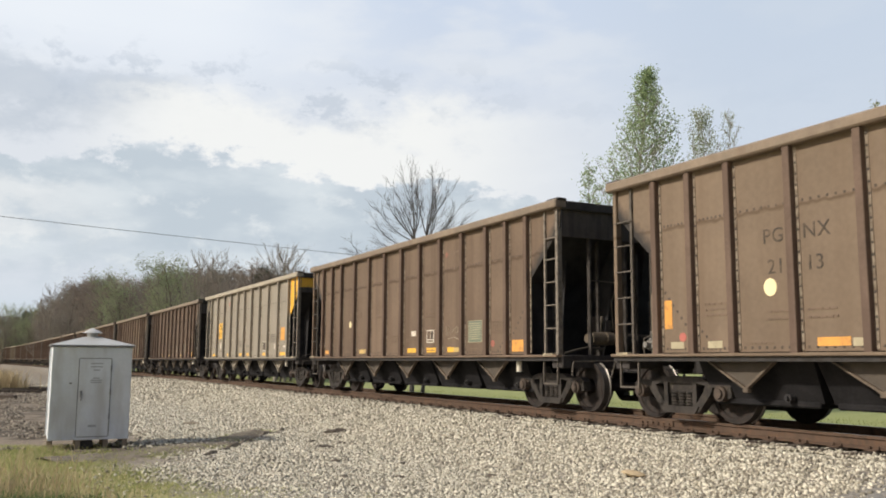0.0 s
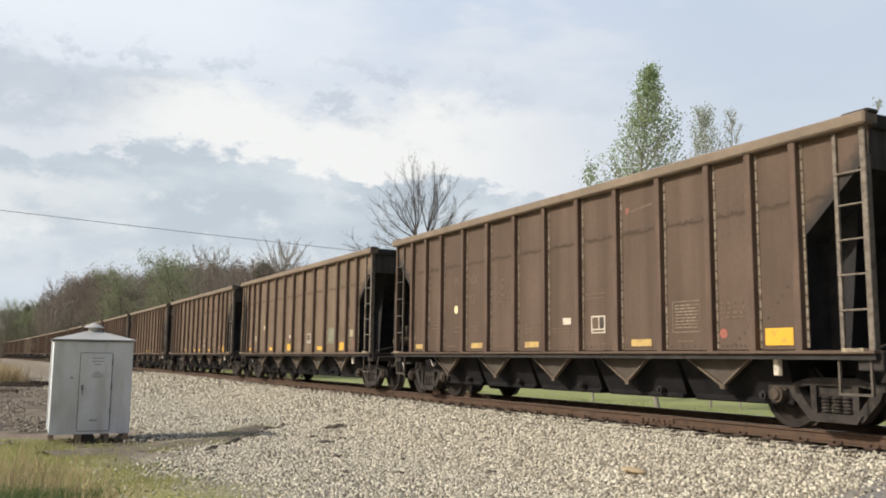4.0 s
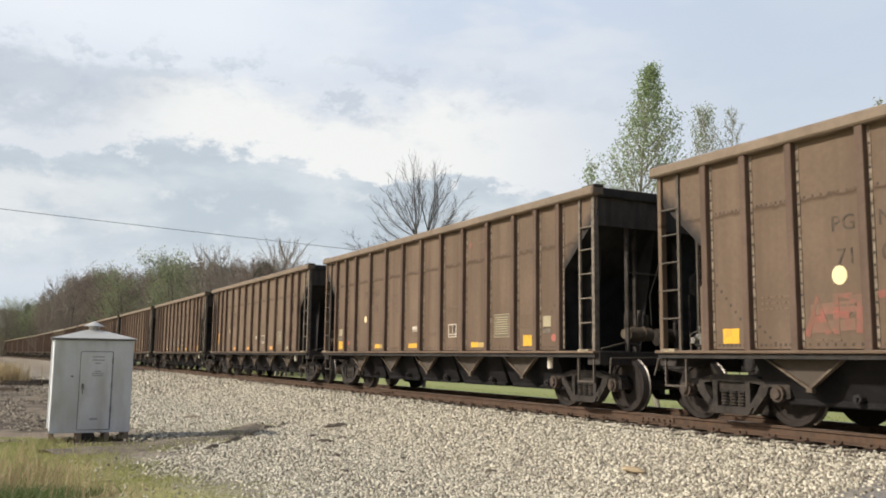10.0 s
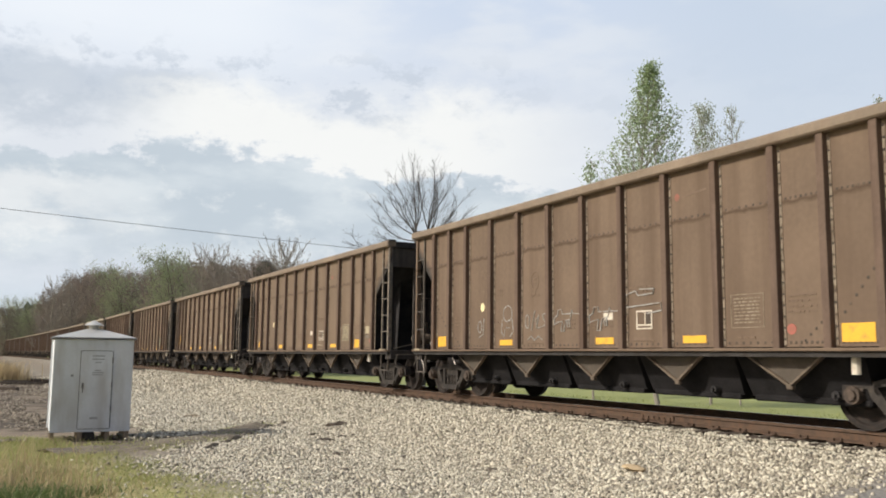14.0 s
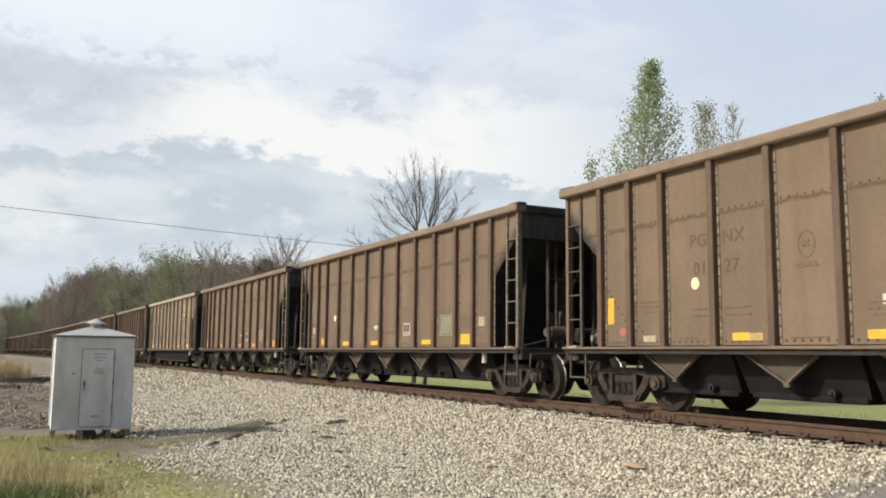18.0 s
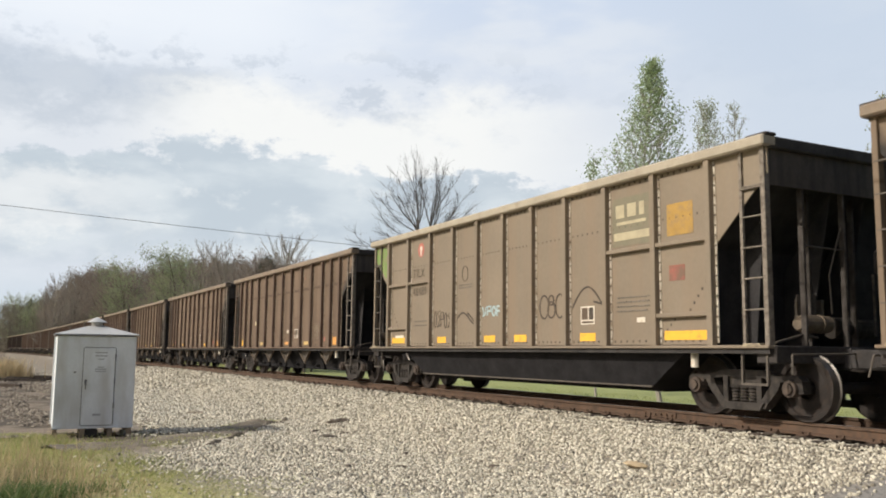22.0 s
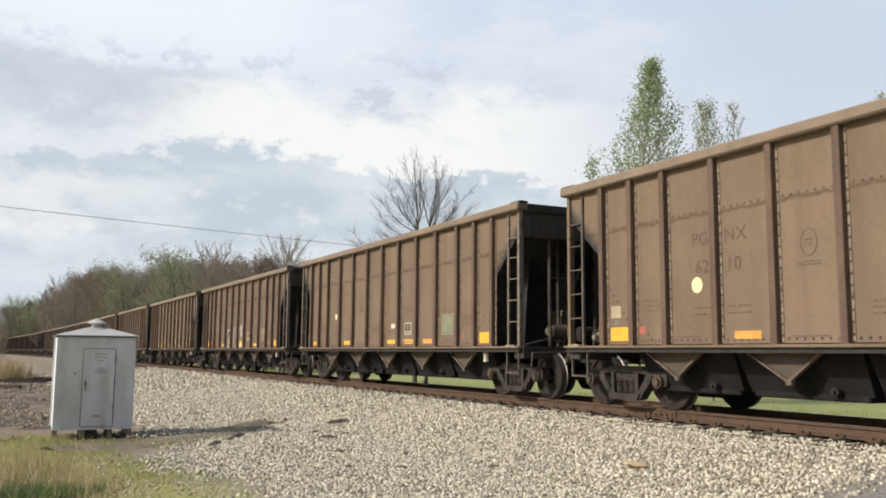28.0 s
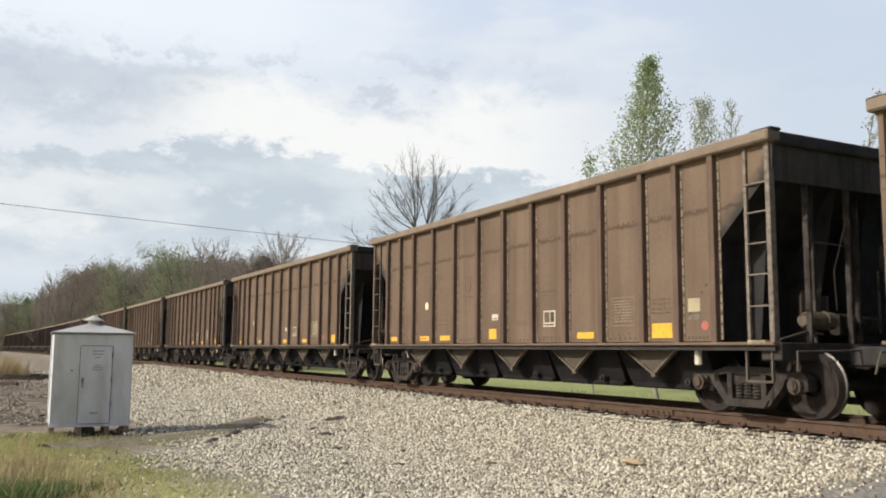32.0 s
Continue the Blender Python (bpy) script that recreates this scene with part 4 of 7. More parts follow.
    if kind == "hopper":
        for i in range(5):
            cx = -4.24 + 2.12 * i
            bm = B()
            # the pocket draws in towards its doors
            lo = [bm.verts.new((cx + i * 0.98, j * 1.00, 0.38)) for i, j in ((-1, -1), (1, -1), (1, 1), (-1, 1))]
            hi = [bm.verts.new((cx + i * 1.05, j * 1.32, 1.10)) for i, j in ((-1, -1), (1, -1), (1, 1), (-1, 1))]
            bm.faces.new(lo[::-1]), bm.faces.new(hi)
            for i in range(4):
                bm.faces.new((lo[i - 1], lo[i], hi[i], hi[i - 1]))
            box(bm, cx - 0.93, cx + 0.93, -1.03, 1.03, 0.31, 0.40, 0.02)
            part("hopper_pocket", bm, SHADEBLACK, car)
            for s in (-1, 1):
                yy = sorted((s * 1.33, s * 1.35))
                bm = B()
                wide = (0.68, 0.68, 0.68, 0.50, 0.32)
                wl, wr = wide[4 - i], wide[i]
                prism(bm, [(cx - wl, SILL - 0.065), (cx + wr, SILL - 0.065), (cx + 0.02, 0.56), (cx - 0.02, 0.56)], *yy)
                plate = part("pocket_plate", bm, PLATE_GREY if paint is GREY else PLATE_TAN, car)
                bm = B()
                for k in (-1, 1):
                    yy2 = sorted((s * 1.33, s * 1.40))
                    w = wr if k > 0 else wl
                    prism(bm, [(cx + k * (w + 0.04), SILL - 0.065), (cx + k * (w - 0.01), SILL - 0.065), (cx, 0.57), (cx, 0.53)], *yy2)
                box(bm, cx - 0.05, cx + 0.05, s * 1.36 - 0.04, s * 1.36 + 0.04, 0.50, 0.56, 0.01)
                part("flange", bm, PLATE_GREY if paint is GREY else WHITEWORN if i == 2 and paint is not BROWNS[1] else FLANGE_TAN, plate)
            bm = B()
            rod(bm, (cx + 0.5, -1.14, 0.44), (cx + 0.5, -1.04, 0.44), 0.06, 10)
            rod(bm, (cx + 0.5, -1.18, 0.44), (cx + 0.5, 1.0, 0.44), 0.03, 6)
            part("door_shaft", bm, VOID, car)
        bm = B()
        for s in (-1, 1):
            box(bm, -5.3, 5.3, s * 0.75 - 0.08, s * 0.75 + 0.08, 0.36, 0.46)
        part("door_beam", bm, SHADEBLACK, car)
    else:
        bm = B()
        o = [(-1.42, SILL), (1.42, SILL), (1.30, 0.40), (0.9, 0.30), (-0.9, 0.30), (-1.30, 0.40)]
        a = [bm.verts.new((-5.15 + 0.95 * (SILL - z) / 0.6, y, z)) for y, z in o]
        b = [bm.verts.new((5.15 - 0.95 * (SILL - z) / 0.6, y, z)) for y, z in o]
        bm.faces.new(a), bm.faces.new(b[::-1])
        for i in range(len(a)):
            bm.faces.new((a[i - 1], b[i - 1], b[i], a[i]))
        part("tub", bm, SHADEBLACK, car)
        for s in (-1, 1):
            bm = B()
            box(bm, -4.2, 4.2, s * 1.31 - 0.02, s * 1.31 + 0.02, 0.385, 0.41)
            part("tub_edge", bm, IRON, car)
        for x0, x1, z in ((-5.75, -4.65, 2.58), (-4.55, -3.42, 2.58), (3.42, 4.55, 2.58), (4.65, 5.75, 2.58), (-5.75, -4.65, 1.47), (4.65, 5.75, 1.47)):
            bm = B()
            box(bm, x0, x1, -SHEET - 0.09, -SHEET, z, z + 0.07, 0.01)
            part("stiffener", bm, paint, car)
    bm = B()
    rod(bm, (5.28, -1.42, 0.72), (5.28, -1.42, 0.98), 0.055, 8)
    part("drain_pipe", bm, WHITE, car)
    for cx in (-5.87, 5.87):
        truck_parts(car, cx, 1 if cx > 0 else -1)
    return car


def build_far_car(paint):
    """The same hopper in fewer parts, for the tail of the train that stays far off."""
    car = new("hopper_car")
    for s in (-1, 1):
        bm = B()
        prism(bm, [(-5.8, 1.06), (5.8, 1.06), (5.8, CUT_LO), (HALF, CUT_HI), (HALF, 3.78), (-HALF, 3.78), (-HALF, CUT_HI), (-5.8, CUT_LO)], s * 1.498, s * SHEET)
        part("side_sheet", bm, paint, car)
        if s < 0:
            for x in RIBS:
                bm = B()
                box(bm, x - 0.03, x + 0.03, -SHEET - 0.155, -SHEET, 1.03, 3.80)
                part("rib", bm, paint, car)
        bm = B()
        box(bm, -HALF - 0.06, HALF + 0.06, *sorted((s * (SHEET - 0.12), s * (SHEET + 0.15))), 3.76, TOP)
        part("top_chord", bm, CHORDS[1 if paint in (GREY, TUB) else 0], car)
        bm = B()
        box(bm, -HALF, HALF, *sorted((s * (SHEET - 0.16), s * (SHEET + 0.10))), SILL - 0.085, SILL + 0.045)
        part("side_sill", bm, paint, car)
    for e in (-1, 1):
        bm = B()
        prism(bm, [(e * HALF, TOP - 0.01), (e * HALF, 3.26), (e * 4.9, 1.2), (e * 4.85, 1.2), (e * 6.75, 3.3), (e * 6.75, TOP - 0.01)], -1.5, 1.5)
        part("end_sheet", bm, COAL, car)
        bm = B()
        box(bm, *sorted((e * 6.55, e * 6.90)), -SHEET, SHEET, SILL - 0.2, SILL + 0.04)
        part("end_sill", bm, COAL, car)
        bm = B()
        box(bm, *sorted((e * 6.7, e * 7.66)), -0.15, 0.15, 0.72, 0.98, 0.03)
        part("coupler", bm, UNDER, car)
        for s in (-1, 1):
            bm = B()
            box(bm, *sorted((e * 6.76, e * 6.84)), *sorted((s * 1.46, s * 1.57)), SILL, 3.78)
            part("corner_post", bm, RUNG, car)
    for i in range(5):
        cx = -4.24 + 2.12 * i
        bm = B()
        prism(bm, [(cx - 1.055, 1.10), (cx + 1.055, 1.10), (cx + 0.98, 0.34), (cx - 0.98, 0.34)], -1.08, 1.08)
        part("hopper_pocket", bm, SHADEBLACK, car)
        bm = B()
        prism(bm, [(cx - 0.66, SILL - 0.08), (cx + 0.66, SILL - 0.08), (cx + 0.03, 0.53), (cx - 0.03, 0.53)], -1.35, -1.33)
        part("pocket_plate", bm, PLATE_TAN, car)
    for cx in (-5.87, 5.87):
        truck_parts(car, cx, 1)
    return car


YD = -SHEET - 0.006


def rect(car, name, x0, x1, z0, z1, material, label=""):
    bm = B()
    box(bm, x0, x1, YD, -SHEET + 0.01, z0, z1)
    return part(name, bm, material, car, label)


def frame_sign(car, x0, x1, z0, z1):
    """White framed test stencil with two dark cells."""
    s = rect(car, "stencil_plate", x0, x1, z0, z1, WHITE, "white framed stencil with dark cells")
    w, h = x1 - x0, z1 - z0
    for a, b in ((0.08, 0.52), (0.60, 0.92)):
        bm = B()
        box(bm, x0 + a * w, x0 + b * w, YD - 0.003, YD, z0 + 0.26 * h, z1 - 0.08 * h)
        part("cell", bm, INK if b > 0.6 else FADED, s)
    bm = B()
    box(bm, x0 + 0.08 * w, x0 + 0.92 * w, YD - 0.003, YD, z0 + 0.07 * h, z0 + 0.18 * h)
    part("cell", bm, FADED, s)


def bars(car, x0, x1, z0, z1, n, material, seed=1, name="stencil_text"):
    """Lines of small lettering that cannot be read, as plain bars."""
    rng = random.Random(seed)
    bm = B()
    step = (z1 - z0) / n
    for i in range(n):
        a = x0
        while a < x1 - 0.02:
            b = min(x1, a + rng.uniform(0.03, 0.12))
            box(bm, a, b, YD - 0.002, -SHEET + 0.01, z0 + i * step, z0 + i * step + min(0.026, step * 0.4))
            a = b + 0.025
    ob = part(name, bm, material, car)
    ob["kind"] = "stuff"
    return ob


def letters(car, s, x, z, size, material, name="lettering"):
    ob = part(name, text_mesh(s, size, material), material, car)
    ob.matrix_basis = pose(x, YD + 0.001, z, 90, 0, 0)
    return ob


def disc(car, x, z, rx, rz, material, name="round_marking"):
    bm = B()
    prism(bm, [(x + rx * math.cos(a * math.pi / 8), z + rz * math.sin(a * math.pi / 8)) for a in range(16)], YD, -SHEET + 0.01)
    return part(name, bm, material, car)


def strokes(car, lines, w, material, name="graffiti", label="", lift=0.0):
    """Spray-paint lines on the side sheet, a part each: a run of x, z points drawn as one ribbon."""
    for coat, pts in enumerate(lines):
        V, F = [], []
        front = YD - lift - 0.0006 * (coat + 1)
        for i, (x, z) in enumerate(pts):
            (xa, za), (xb, zb) = pts[max(0, i - 1)], pts[min(len(pts) - 1, i + 1)]
            d = math.hypot(xb - xa, zb - za) or 1.0
            nx, nz = -(zb - za) / d * w, (xb - xa) / d * w
            V += [(x + nx, front, z + nz), (x - nx, front, z - nz), (x - nx, -SHEET, z - nz), (x + nx, -SHEET, z + nz)]
        for i in range(len(pts) - 1):
            for j in range(4):
                F.append((i * 4 + j, i * 4 + (j + 1) % 4, i * 4 + 4 + (j + 1) % 4, i * 4 + 4 + j))
        ob = part(name, raw("stroke", V, F, material), material, car, label)
    return ob


def scrawl(x0, x1, z0, z1, n, seed):
    """Loops like hand-drawn letters across a stretch of the side."""
    rng = random.Random(seed)
    out = []
    w = (x1 - x0) / n
    for i in range(n):
        cx, kind = x0 + (i + 0.5) * w, rng.randrange(4)
        a, b, h = cx - 0.36 * w, cx + 0.36 * w, z1 - z0
        lo, hi = z0 + rng.uniform(0, 0.15) * h, z1 - rng.uniform(0, 0.2) * h
        if kind == 0:
            out.append([(a, lo), (a, hi), (b, hi), (b, (lo + hi) / 2), (a, (lo + hi) / 2)])
        elif kind == 1:
            out.append([(cx + 0.36 * w * math.cos(q * 0.7), (lo + hi) / 2 + (hi - lo) / 2 * math.sin(q * 0.7)) for q in range(10)])
        elif kind == 2:
            out.append([(a, hi), (cx, lo), (b, hi)])
            out.append([(a, lo), (b, lo + 0.3 * (hi - lo))])
        else:
            out.append([(b, hi), (a, hi - 0.1 * h), (b, (lo + hi) / 2), (a, lo), (b, lo + 0.1 * h)])
    return out


# ---- the train ----
SPEED, PITCH = 9.287, 15.32
# metres ahead of (or behind) an even run, as the train eases
EASE = [(0, 0.0), (3, -0.12), (6, -0.10), (9, -0.01), (10, 0.10), (14, 0.12), (16.5, -0.06), (18, -0.10), (20, -0.15), (22, -0.36), (24, -0.50), (25.5, -0.66), (28, -1.03),
        (30, -1.12), (32, -1.17)]
NOTES = {0: "21|13", 4: "90|18", 5: "32|08", 6: "71|05", 7: "63|19", 8: "01|43", 9: "71|81", 1: "91|20", 3: "61|02", 16: "61|16", 12: "63|14", 18: "01|32", 20: "70|14", 10: "42|14", 11: "01|27", 13: "71|23", 15: "36|20", 17: "62|10", 19: "81|09"}
GREY_CAR, TUB_CAR, CARS = 2, 14, 44
# unlisted brown cars stay distant; the dark tone stands in for shade there
TONES = {0: 1, 1: 0, 3: 2, 4: 1, 5: 0, 6: 0, 7: 0, 8: 1, 9: 0, 10: 1, 11: 1, 12: 1, 13: 1, 15: 0, 16: 0, 17: 1, 18: 1, 19: 0, 20: 0, 21: 0}


def centre_at_start(k):
    return -4.62 - PITCH * k + (0.10 if k == GREY_CAR else 0.0)


def travel(t):
    for (a, p), (b, q) in zip(EASE, EASE[1:]):
        if t <= b:
            f = (t - a) / (b - a)
            f = f * f * (3 - 2 * f) * 0.5 + f * 0.5
            return SPEED * t + p + (q - p) * f
    return SPEED * t + EASE[-1][1]


# the plates of each brown hopper, by panel from the trailing end (A) to the leading end (L):
# y yellow strip, o orange strip, d dull strip, h half-worn strip, Y big plate, O big orange plate, T tall plate, s small square, p pale strip, t paper tag, r red spot
PLATES = {
    0: "A:Tpr B:p D:op F:t G:y I:y K:r L:Y", 1: "A:o D:d G:ty H:y I:h K:r L:O", 3: "A:d D:d F:d G:t I:d K:r L:Y", 4: "A:y B:t D:y F:tS I:y K:Y L:tr",
    5: "A:tr B:s D:h F:y G:ty I:h K:r L:Y", 6: "A:s D:o G:ty H:y I:y K:r L:Y", 7: "A:Yt B:r D:h F:ty I:h K:s L:tr", 8: "A:Tr B:p D:o F:o G:tp I:o K:p L:Tr",
    9: "A:Y D:y G:ty I:y K:r L:Y", 10: "A:s D:y G:ty I:y K:Y L:tr", 11: "A:Tr B:p D:h F:ty I:h K:p L:Tr", 12: "A:tr B:s D:y F:ty I:y K:Y L:t",
    13: "A:O B:r D:o G:to I:o K:r L:O", 15: "A:Y D:d G:to I:d K:r L:O", 16: "A:Y B:r D:y F:t I:y K:r L:O", 17: "A:Yt B:r D:o G:ty I:y K:r L:O", 18: "A:y D:y G:ty H:y I:o K:r L:Y",
    19: "A:Y B:r D:y G:S I:y K:r L:Y", 20: "A:y C:y D:y F:ts I:y K:Y L:tr",
}
PANELS = dict(zip("ABCDEFGHIJKL", zip(RIBS, RIBS[1:])))
# how strongly the lettering and the notice still show
BOLD = {0: INK, 8: INK, 10: INK, 11: FADED, 13: FADED, 17: FADED, 5: FADED, 7: FADED, 6: INK}


def plate(car, code, a, b):
    """One marking in the panel between the ribs at a and b."""
    w = b - a
    mid = a + 0.50 * w
    if code in "yodh":
        m = {"y": YELLOW, "o": ORANGE, "d": DULL, "h": YELLOW}[code]
        rect(car, "reflector", mid - 0.24, mid + (0.24 if code != "h" else 0.06), 1.125, 1.235, m)
        if code == "h":
            rect(car, "reflector", mid + 0.06, mid + 0.30, 1.125, 1.225, DULL, "yellow strip worn to a pale film")
    elif code in "YO":
        rect(car, "hazard_plate", a + 0.14, a + 0.60, 1.115, 1.345, YELLOW if code == "Y" else ORANGE, "bright yellow plate" if code == "Y" else "orange plate")
    elif code == "S":
        x = mid - 0.20 if a < 0 else mid - 0.36
        rect(car, "hazard_plate", x, x + 0.42, 1.12, 1.34, YELLOW)
    elif code == "s":
        rect(car, "reflector", mid - 0.14, mid + 0.16, 1.14, 1.35, YELLOW)
    elif code == "T":
        x = a + 0.12 if a < 0 else a + 0.40
        rect(car, "tall_plate", x, x + 0.16, 1.42, 1.86, YELLOW if car["tone"] else ORANGE, "tall yellow plate")
    elif code == "p":
        x = mid + 0.27 if w > 0.9 else mid - 0.14
        rect(car, "reflector", x, x + (0.22 if w > 0.9 else 0.28), 1.12, 1.22, BOARDINK, "strip faded to cream")
    elif code == "t":
        x = mid - 0.02 if w > 0.9 else a + 0.16
        z = 1.53 if w > 0.9 else 1.50
        rect(car, "paper_tag", x, x + 0.25, z, z + (0.12 if w > 0.9 else 0.20), WHITE if w > 0.9 else BOARDINK)
        if w < 0.9:
            rect(car, "card_holder", x - 0.02, x + 0.24, z - 0.12, z - 0.04, RUNG)
    elif code == "r":
        disc(car, a + (0.18 if w > 0.77 else 0.50), 1.29, 0.075, 0.07, REDSPOT, "red_spot")


def mark_hopper(car, k):
    """The small plates, reflectors and lettering of a brown hopper."""
    rng = random.Random(100 + k)
    left, _, right = NOTES.get(k, "  |  ").partition("|")
    ink = BOLD.get(k, STAIN)
    letters(car, "PG", -3.53, 2.52, 0.28, ink, "reporting_mark")
    letters(car, "NX", -2.84, 2.52, 0.28, ink, "reporting_mark")
    if left.strip():
        letters(car, left, -3.50, 2.10, 0.28, ink, "car_number")
        letters(car, right, -2.88, 2.10, 0.28, ink, "car_number")
    big = 1.05 if k in (0, 6, 17) else 0.8
    disc(car, -3.61, 1.95 + rng.uniform(-0.04, 0.04), 0.105 * big, 0.115 * big, CREAM, "cream_spot")
    car["tone"] = 1 if k == 11 else 0
    for cell in PLATES.get(k, "A:y D:d G:ty I:y K:r L:Y").split():
        name, _, codes = cell.partition(":")
        for code in codes:
            plate(car, code, *PANELS[name])
    del car["tone"]
    frame_sign(car, 1.36, 1.74, 1.355, 1.655)
    faint = k in (3, 5, 6, 9, 15, 16, 20)
    if not faint:
        rect(car, "notice_panel", 3.40, 3.98, 1.33, 1.79, GREEN if k in (1, 4, 12, 18) else NOTICE, "dull green notice panel with pale lines")
    strokes(car, [[(3.40, 1.33), (3.98, 1.33), (3.98, 1.79), (3.40, 1.79), (3.40, 1.33)]], 0.006, PALEINK if faint else BOARDINK, "notice_frame")
    bars(car, 3.45, 3.92, 1.39, 1.77, 8, PALEINK if faint else BOARDINK, k)
    for x0, x1, z0, z1, n in ((-4.85, -4.35, 1.58, 1.82, 3), (-3.70, -3.30, 1.48, 1.68, 2), (-3.02, -2.55, 1.48, 1.68, 2), (-4.0, -3.6, 1.16, 1.22, 1), (4.38, 4.84, 1.50, 1.78, 4),
                              (-1.9, -1.3, 1.14, 1.20, 1), (-0.75, -0.30, 1.40, 1.62, 3), (0.2, 0.75, 1.40, 1.50, 2), (1.2, 1.75, 1.95, 2.10, 2), (1.25, 1.8, 1.16, 1.22, 1), (3.5, 3.85, 1.18, 1.26, 1)):
        bars(car, x0, x1, z0, z1, n, STAIN, k + round(x0 * 7))
    # round stencil with a letter, and a chalk spot high up with its smear
    ring = [(-1.60 + 0.13 * math.cos(a * math.pi / 10), 2.36 + 0.17 * math.sin(a * math.pi / 10)) for a in range(21)]
    strokes(car, [ring], 0.010, STAIN, "round_stencil")
    bars(car, -1.66, -1.55, 2.33, 2.44, 2, STAIN, k + 61)
    bars(car, -1.78, -1.42, 2.06, 2.14, 2, STAIN, k + 60)
    if k % 3 != 2:
        x, z = (2.36, 3.36) if k % 2 else (2.42, 3.28)
        disc(car, x, z, 0.05, 0.06, FAINTRED, "chalk_spot")
        strokes(car, [[(x + 0.10, z - 0.02), (x + 0.35, z + 0.01), (x + 0.62, z + 0.04)]], 0.016, STAIN, "chalk_smear")
    if k % 4 == 2:
        strokes(car, [[(1.25, 1.20 + 0.03 * math.sin(i)) if i < 1 else (1.25 + 0.09 * i, 1.20 + 0.02 * math.sin(i * 1.3)) for i in range(6)]], 0.008, BOARDINK, "scrape")
    loop = lambda cx, cz, rx, rz: [(cx + rx * math.cos(a * math.pi / 9), cz + rz * math.sin(a * math.pi / 9)) for a in range(19)]
    if k in (1, 11):
        strokes(car, [[(2.36, 1.50), (2.36, 1.72)], [(2.42, 1.50), (2.50, 1.70), (2.58, 1.52)], [(2.64, 1.55), (2.74, 1.66)], loop(2.86, 1.62, 0.06, 0.07),
                      [(2.45, 1.42), (2.75, 1.46), (2.95, 1.40)]], 0.010, PALEINK, "graffiti", "faint pale scribble")
    if k == 9:
        gun = lambda x, w: [[(x, 1.62), (x + 0.12 * w, 1.66), (x + 0.15 * w, 1.76), (x + 0.28 * w, 1.76), (x + 0.3 * w, 1.68), (x + 0.62 * w, 1.68), (x + 0.65 * w, 1.74), (x + 0.68 * w, 1.68), (x + w, 1.67)],
                            [(x, 1.62), (x, 1.50), (x + 0.18 * w, 1.54), (x + 0.30 * w, 1.55), (x + 0.26 * w, 1.36), (x + 0.36 * w, 1.36), (x + 0.42 * w, 1.56), (x + 0.6 * w, 1.58), (x + 0.62 * w, 1.66)],
                            [(x + 0.46 * w, 1.57), (x + 0.50 * w, 1.44), (x + 0.57 * w, 1.44), (x + 0.56 * w, 1.57)]]
        strokes(car, [loop(-2.60, 1.76, 0.17, 0.16), [(-2.80, 1.66), (-2.84, 1.40), (-2.74, 1.30), (-2.70, 1.45)], [(-2.70, 1.62), (-2.62, 1.58), (-2.54, 1.64)], [(-2.44, 1.68), (-2.38, 1.40), (-2.50, 1.30)], [(-2.66, 1.48), (-2.52, 1.47)],
                      [(-3.75, 1.30), (-3.58, 1.36), (-3.55, 1.70)], loop(-3.72, 1.52, 0.08, 0.12), [(-4.45, 1.45), (-4.35, 1.75)],
                      loop(-1.86, 1.58, 0.07, 0.13), [(-1.72, 1.40), (-1.60, 1.78)], [(-1.60, 1.56), (-1.46, 1.70), (-1.55, 1.44), (-1.40, 1.46)], [(-1.18, 1.72), (-1.34, 1.70), (-1.30, 1.60), (-1.20, 1.52), (-1.36, 1.46)],
                      [(-1.85, 1.22), (-1.72, 1.30), (-1.62, 1.21), (-1.48, 1.29), (-1.35, 1.22)]] + gun(-0.95, 0.85) + gun(0.12, 0.86) +
                [[(1.10, 1.92), (1.35, 1.98), (1.42, 1.90), (1.78, 1.92), (1.80, 1.99), (1.45, 2.0)], [(1.12, 1.72), (1.95, 1.76), (1.97, 1.64), (1.62, 1.60)]], 0.011, CHALK, "graffiti", "pale chalk drawing of shapes and scribble")
    if k == 6:
        # sprayed letters, faded to a red blush
        strokes(car, [[(-4.12, 1.22), (-3.95, 1.70), (-3.80, 1.25)], [(-4.02, 1.42), (-3.85, 1.44)], [(-3.68, 1.24), (-3.68, 1.72), (-3.45, 1.70)], [(-3.68, 1.48), (-3.50, 1.47)],
                      [(-3.36, 1.25), (-3.34, 1.68)], [(-3.48, 1.66), (-2.62, 1.74)]], 0.045, FAINTRED, "graffiti", "faded red sprayed letters")
        strokes(car, [[(-4.10, 1.32), (-3.42, 1.36)], [(-4.05, 1.55), (-3.40, 1.58)]], 0.07, REDBLUSH, "graffiti", "faded red blush", -0.003)
        strokes(car, [[(-2.98, 1.40), (-2.55, 1.42)]], 0.05, REDBLUSH, "graffiti", "faded red blush", -0.003)
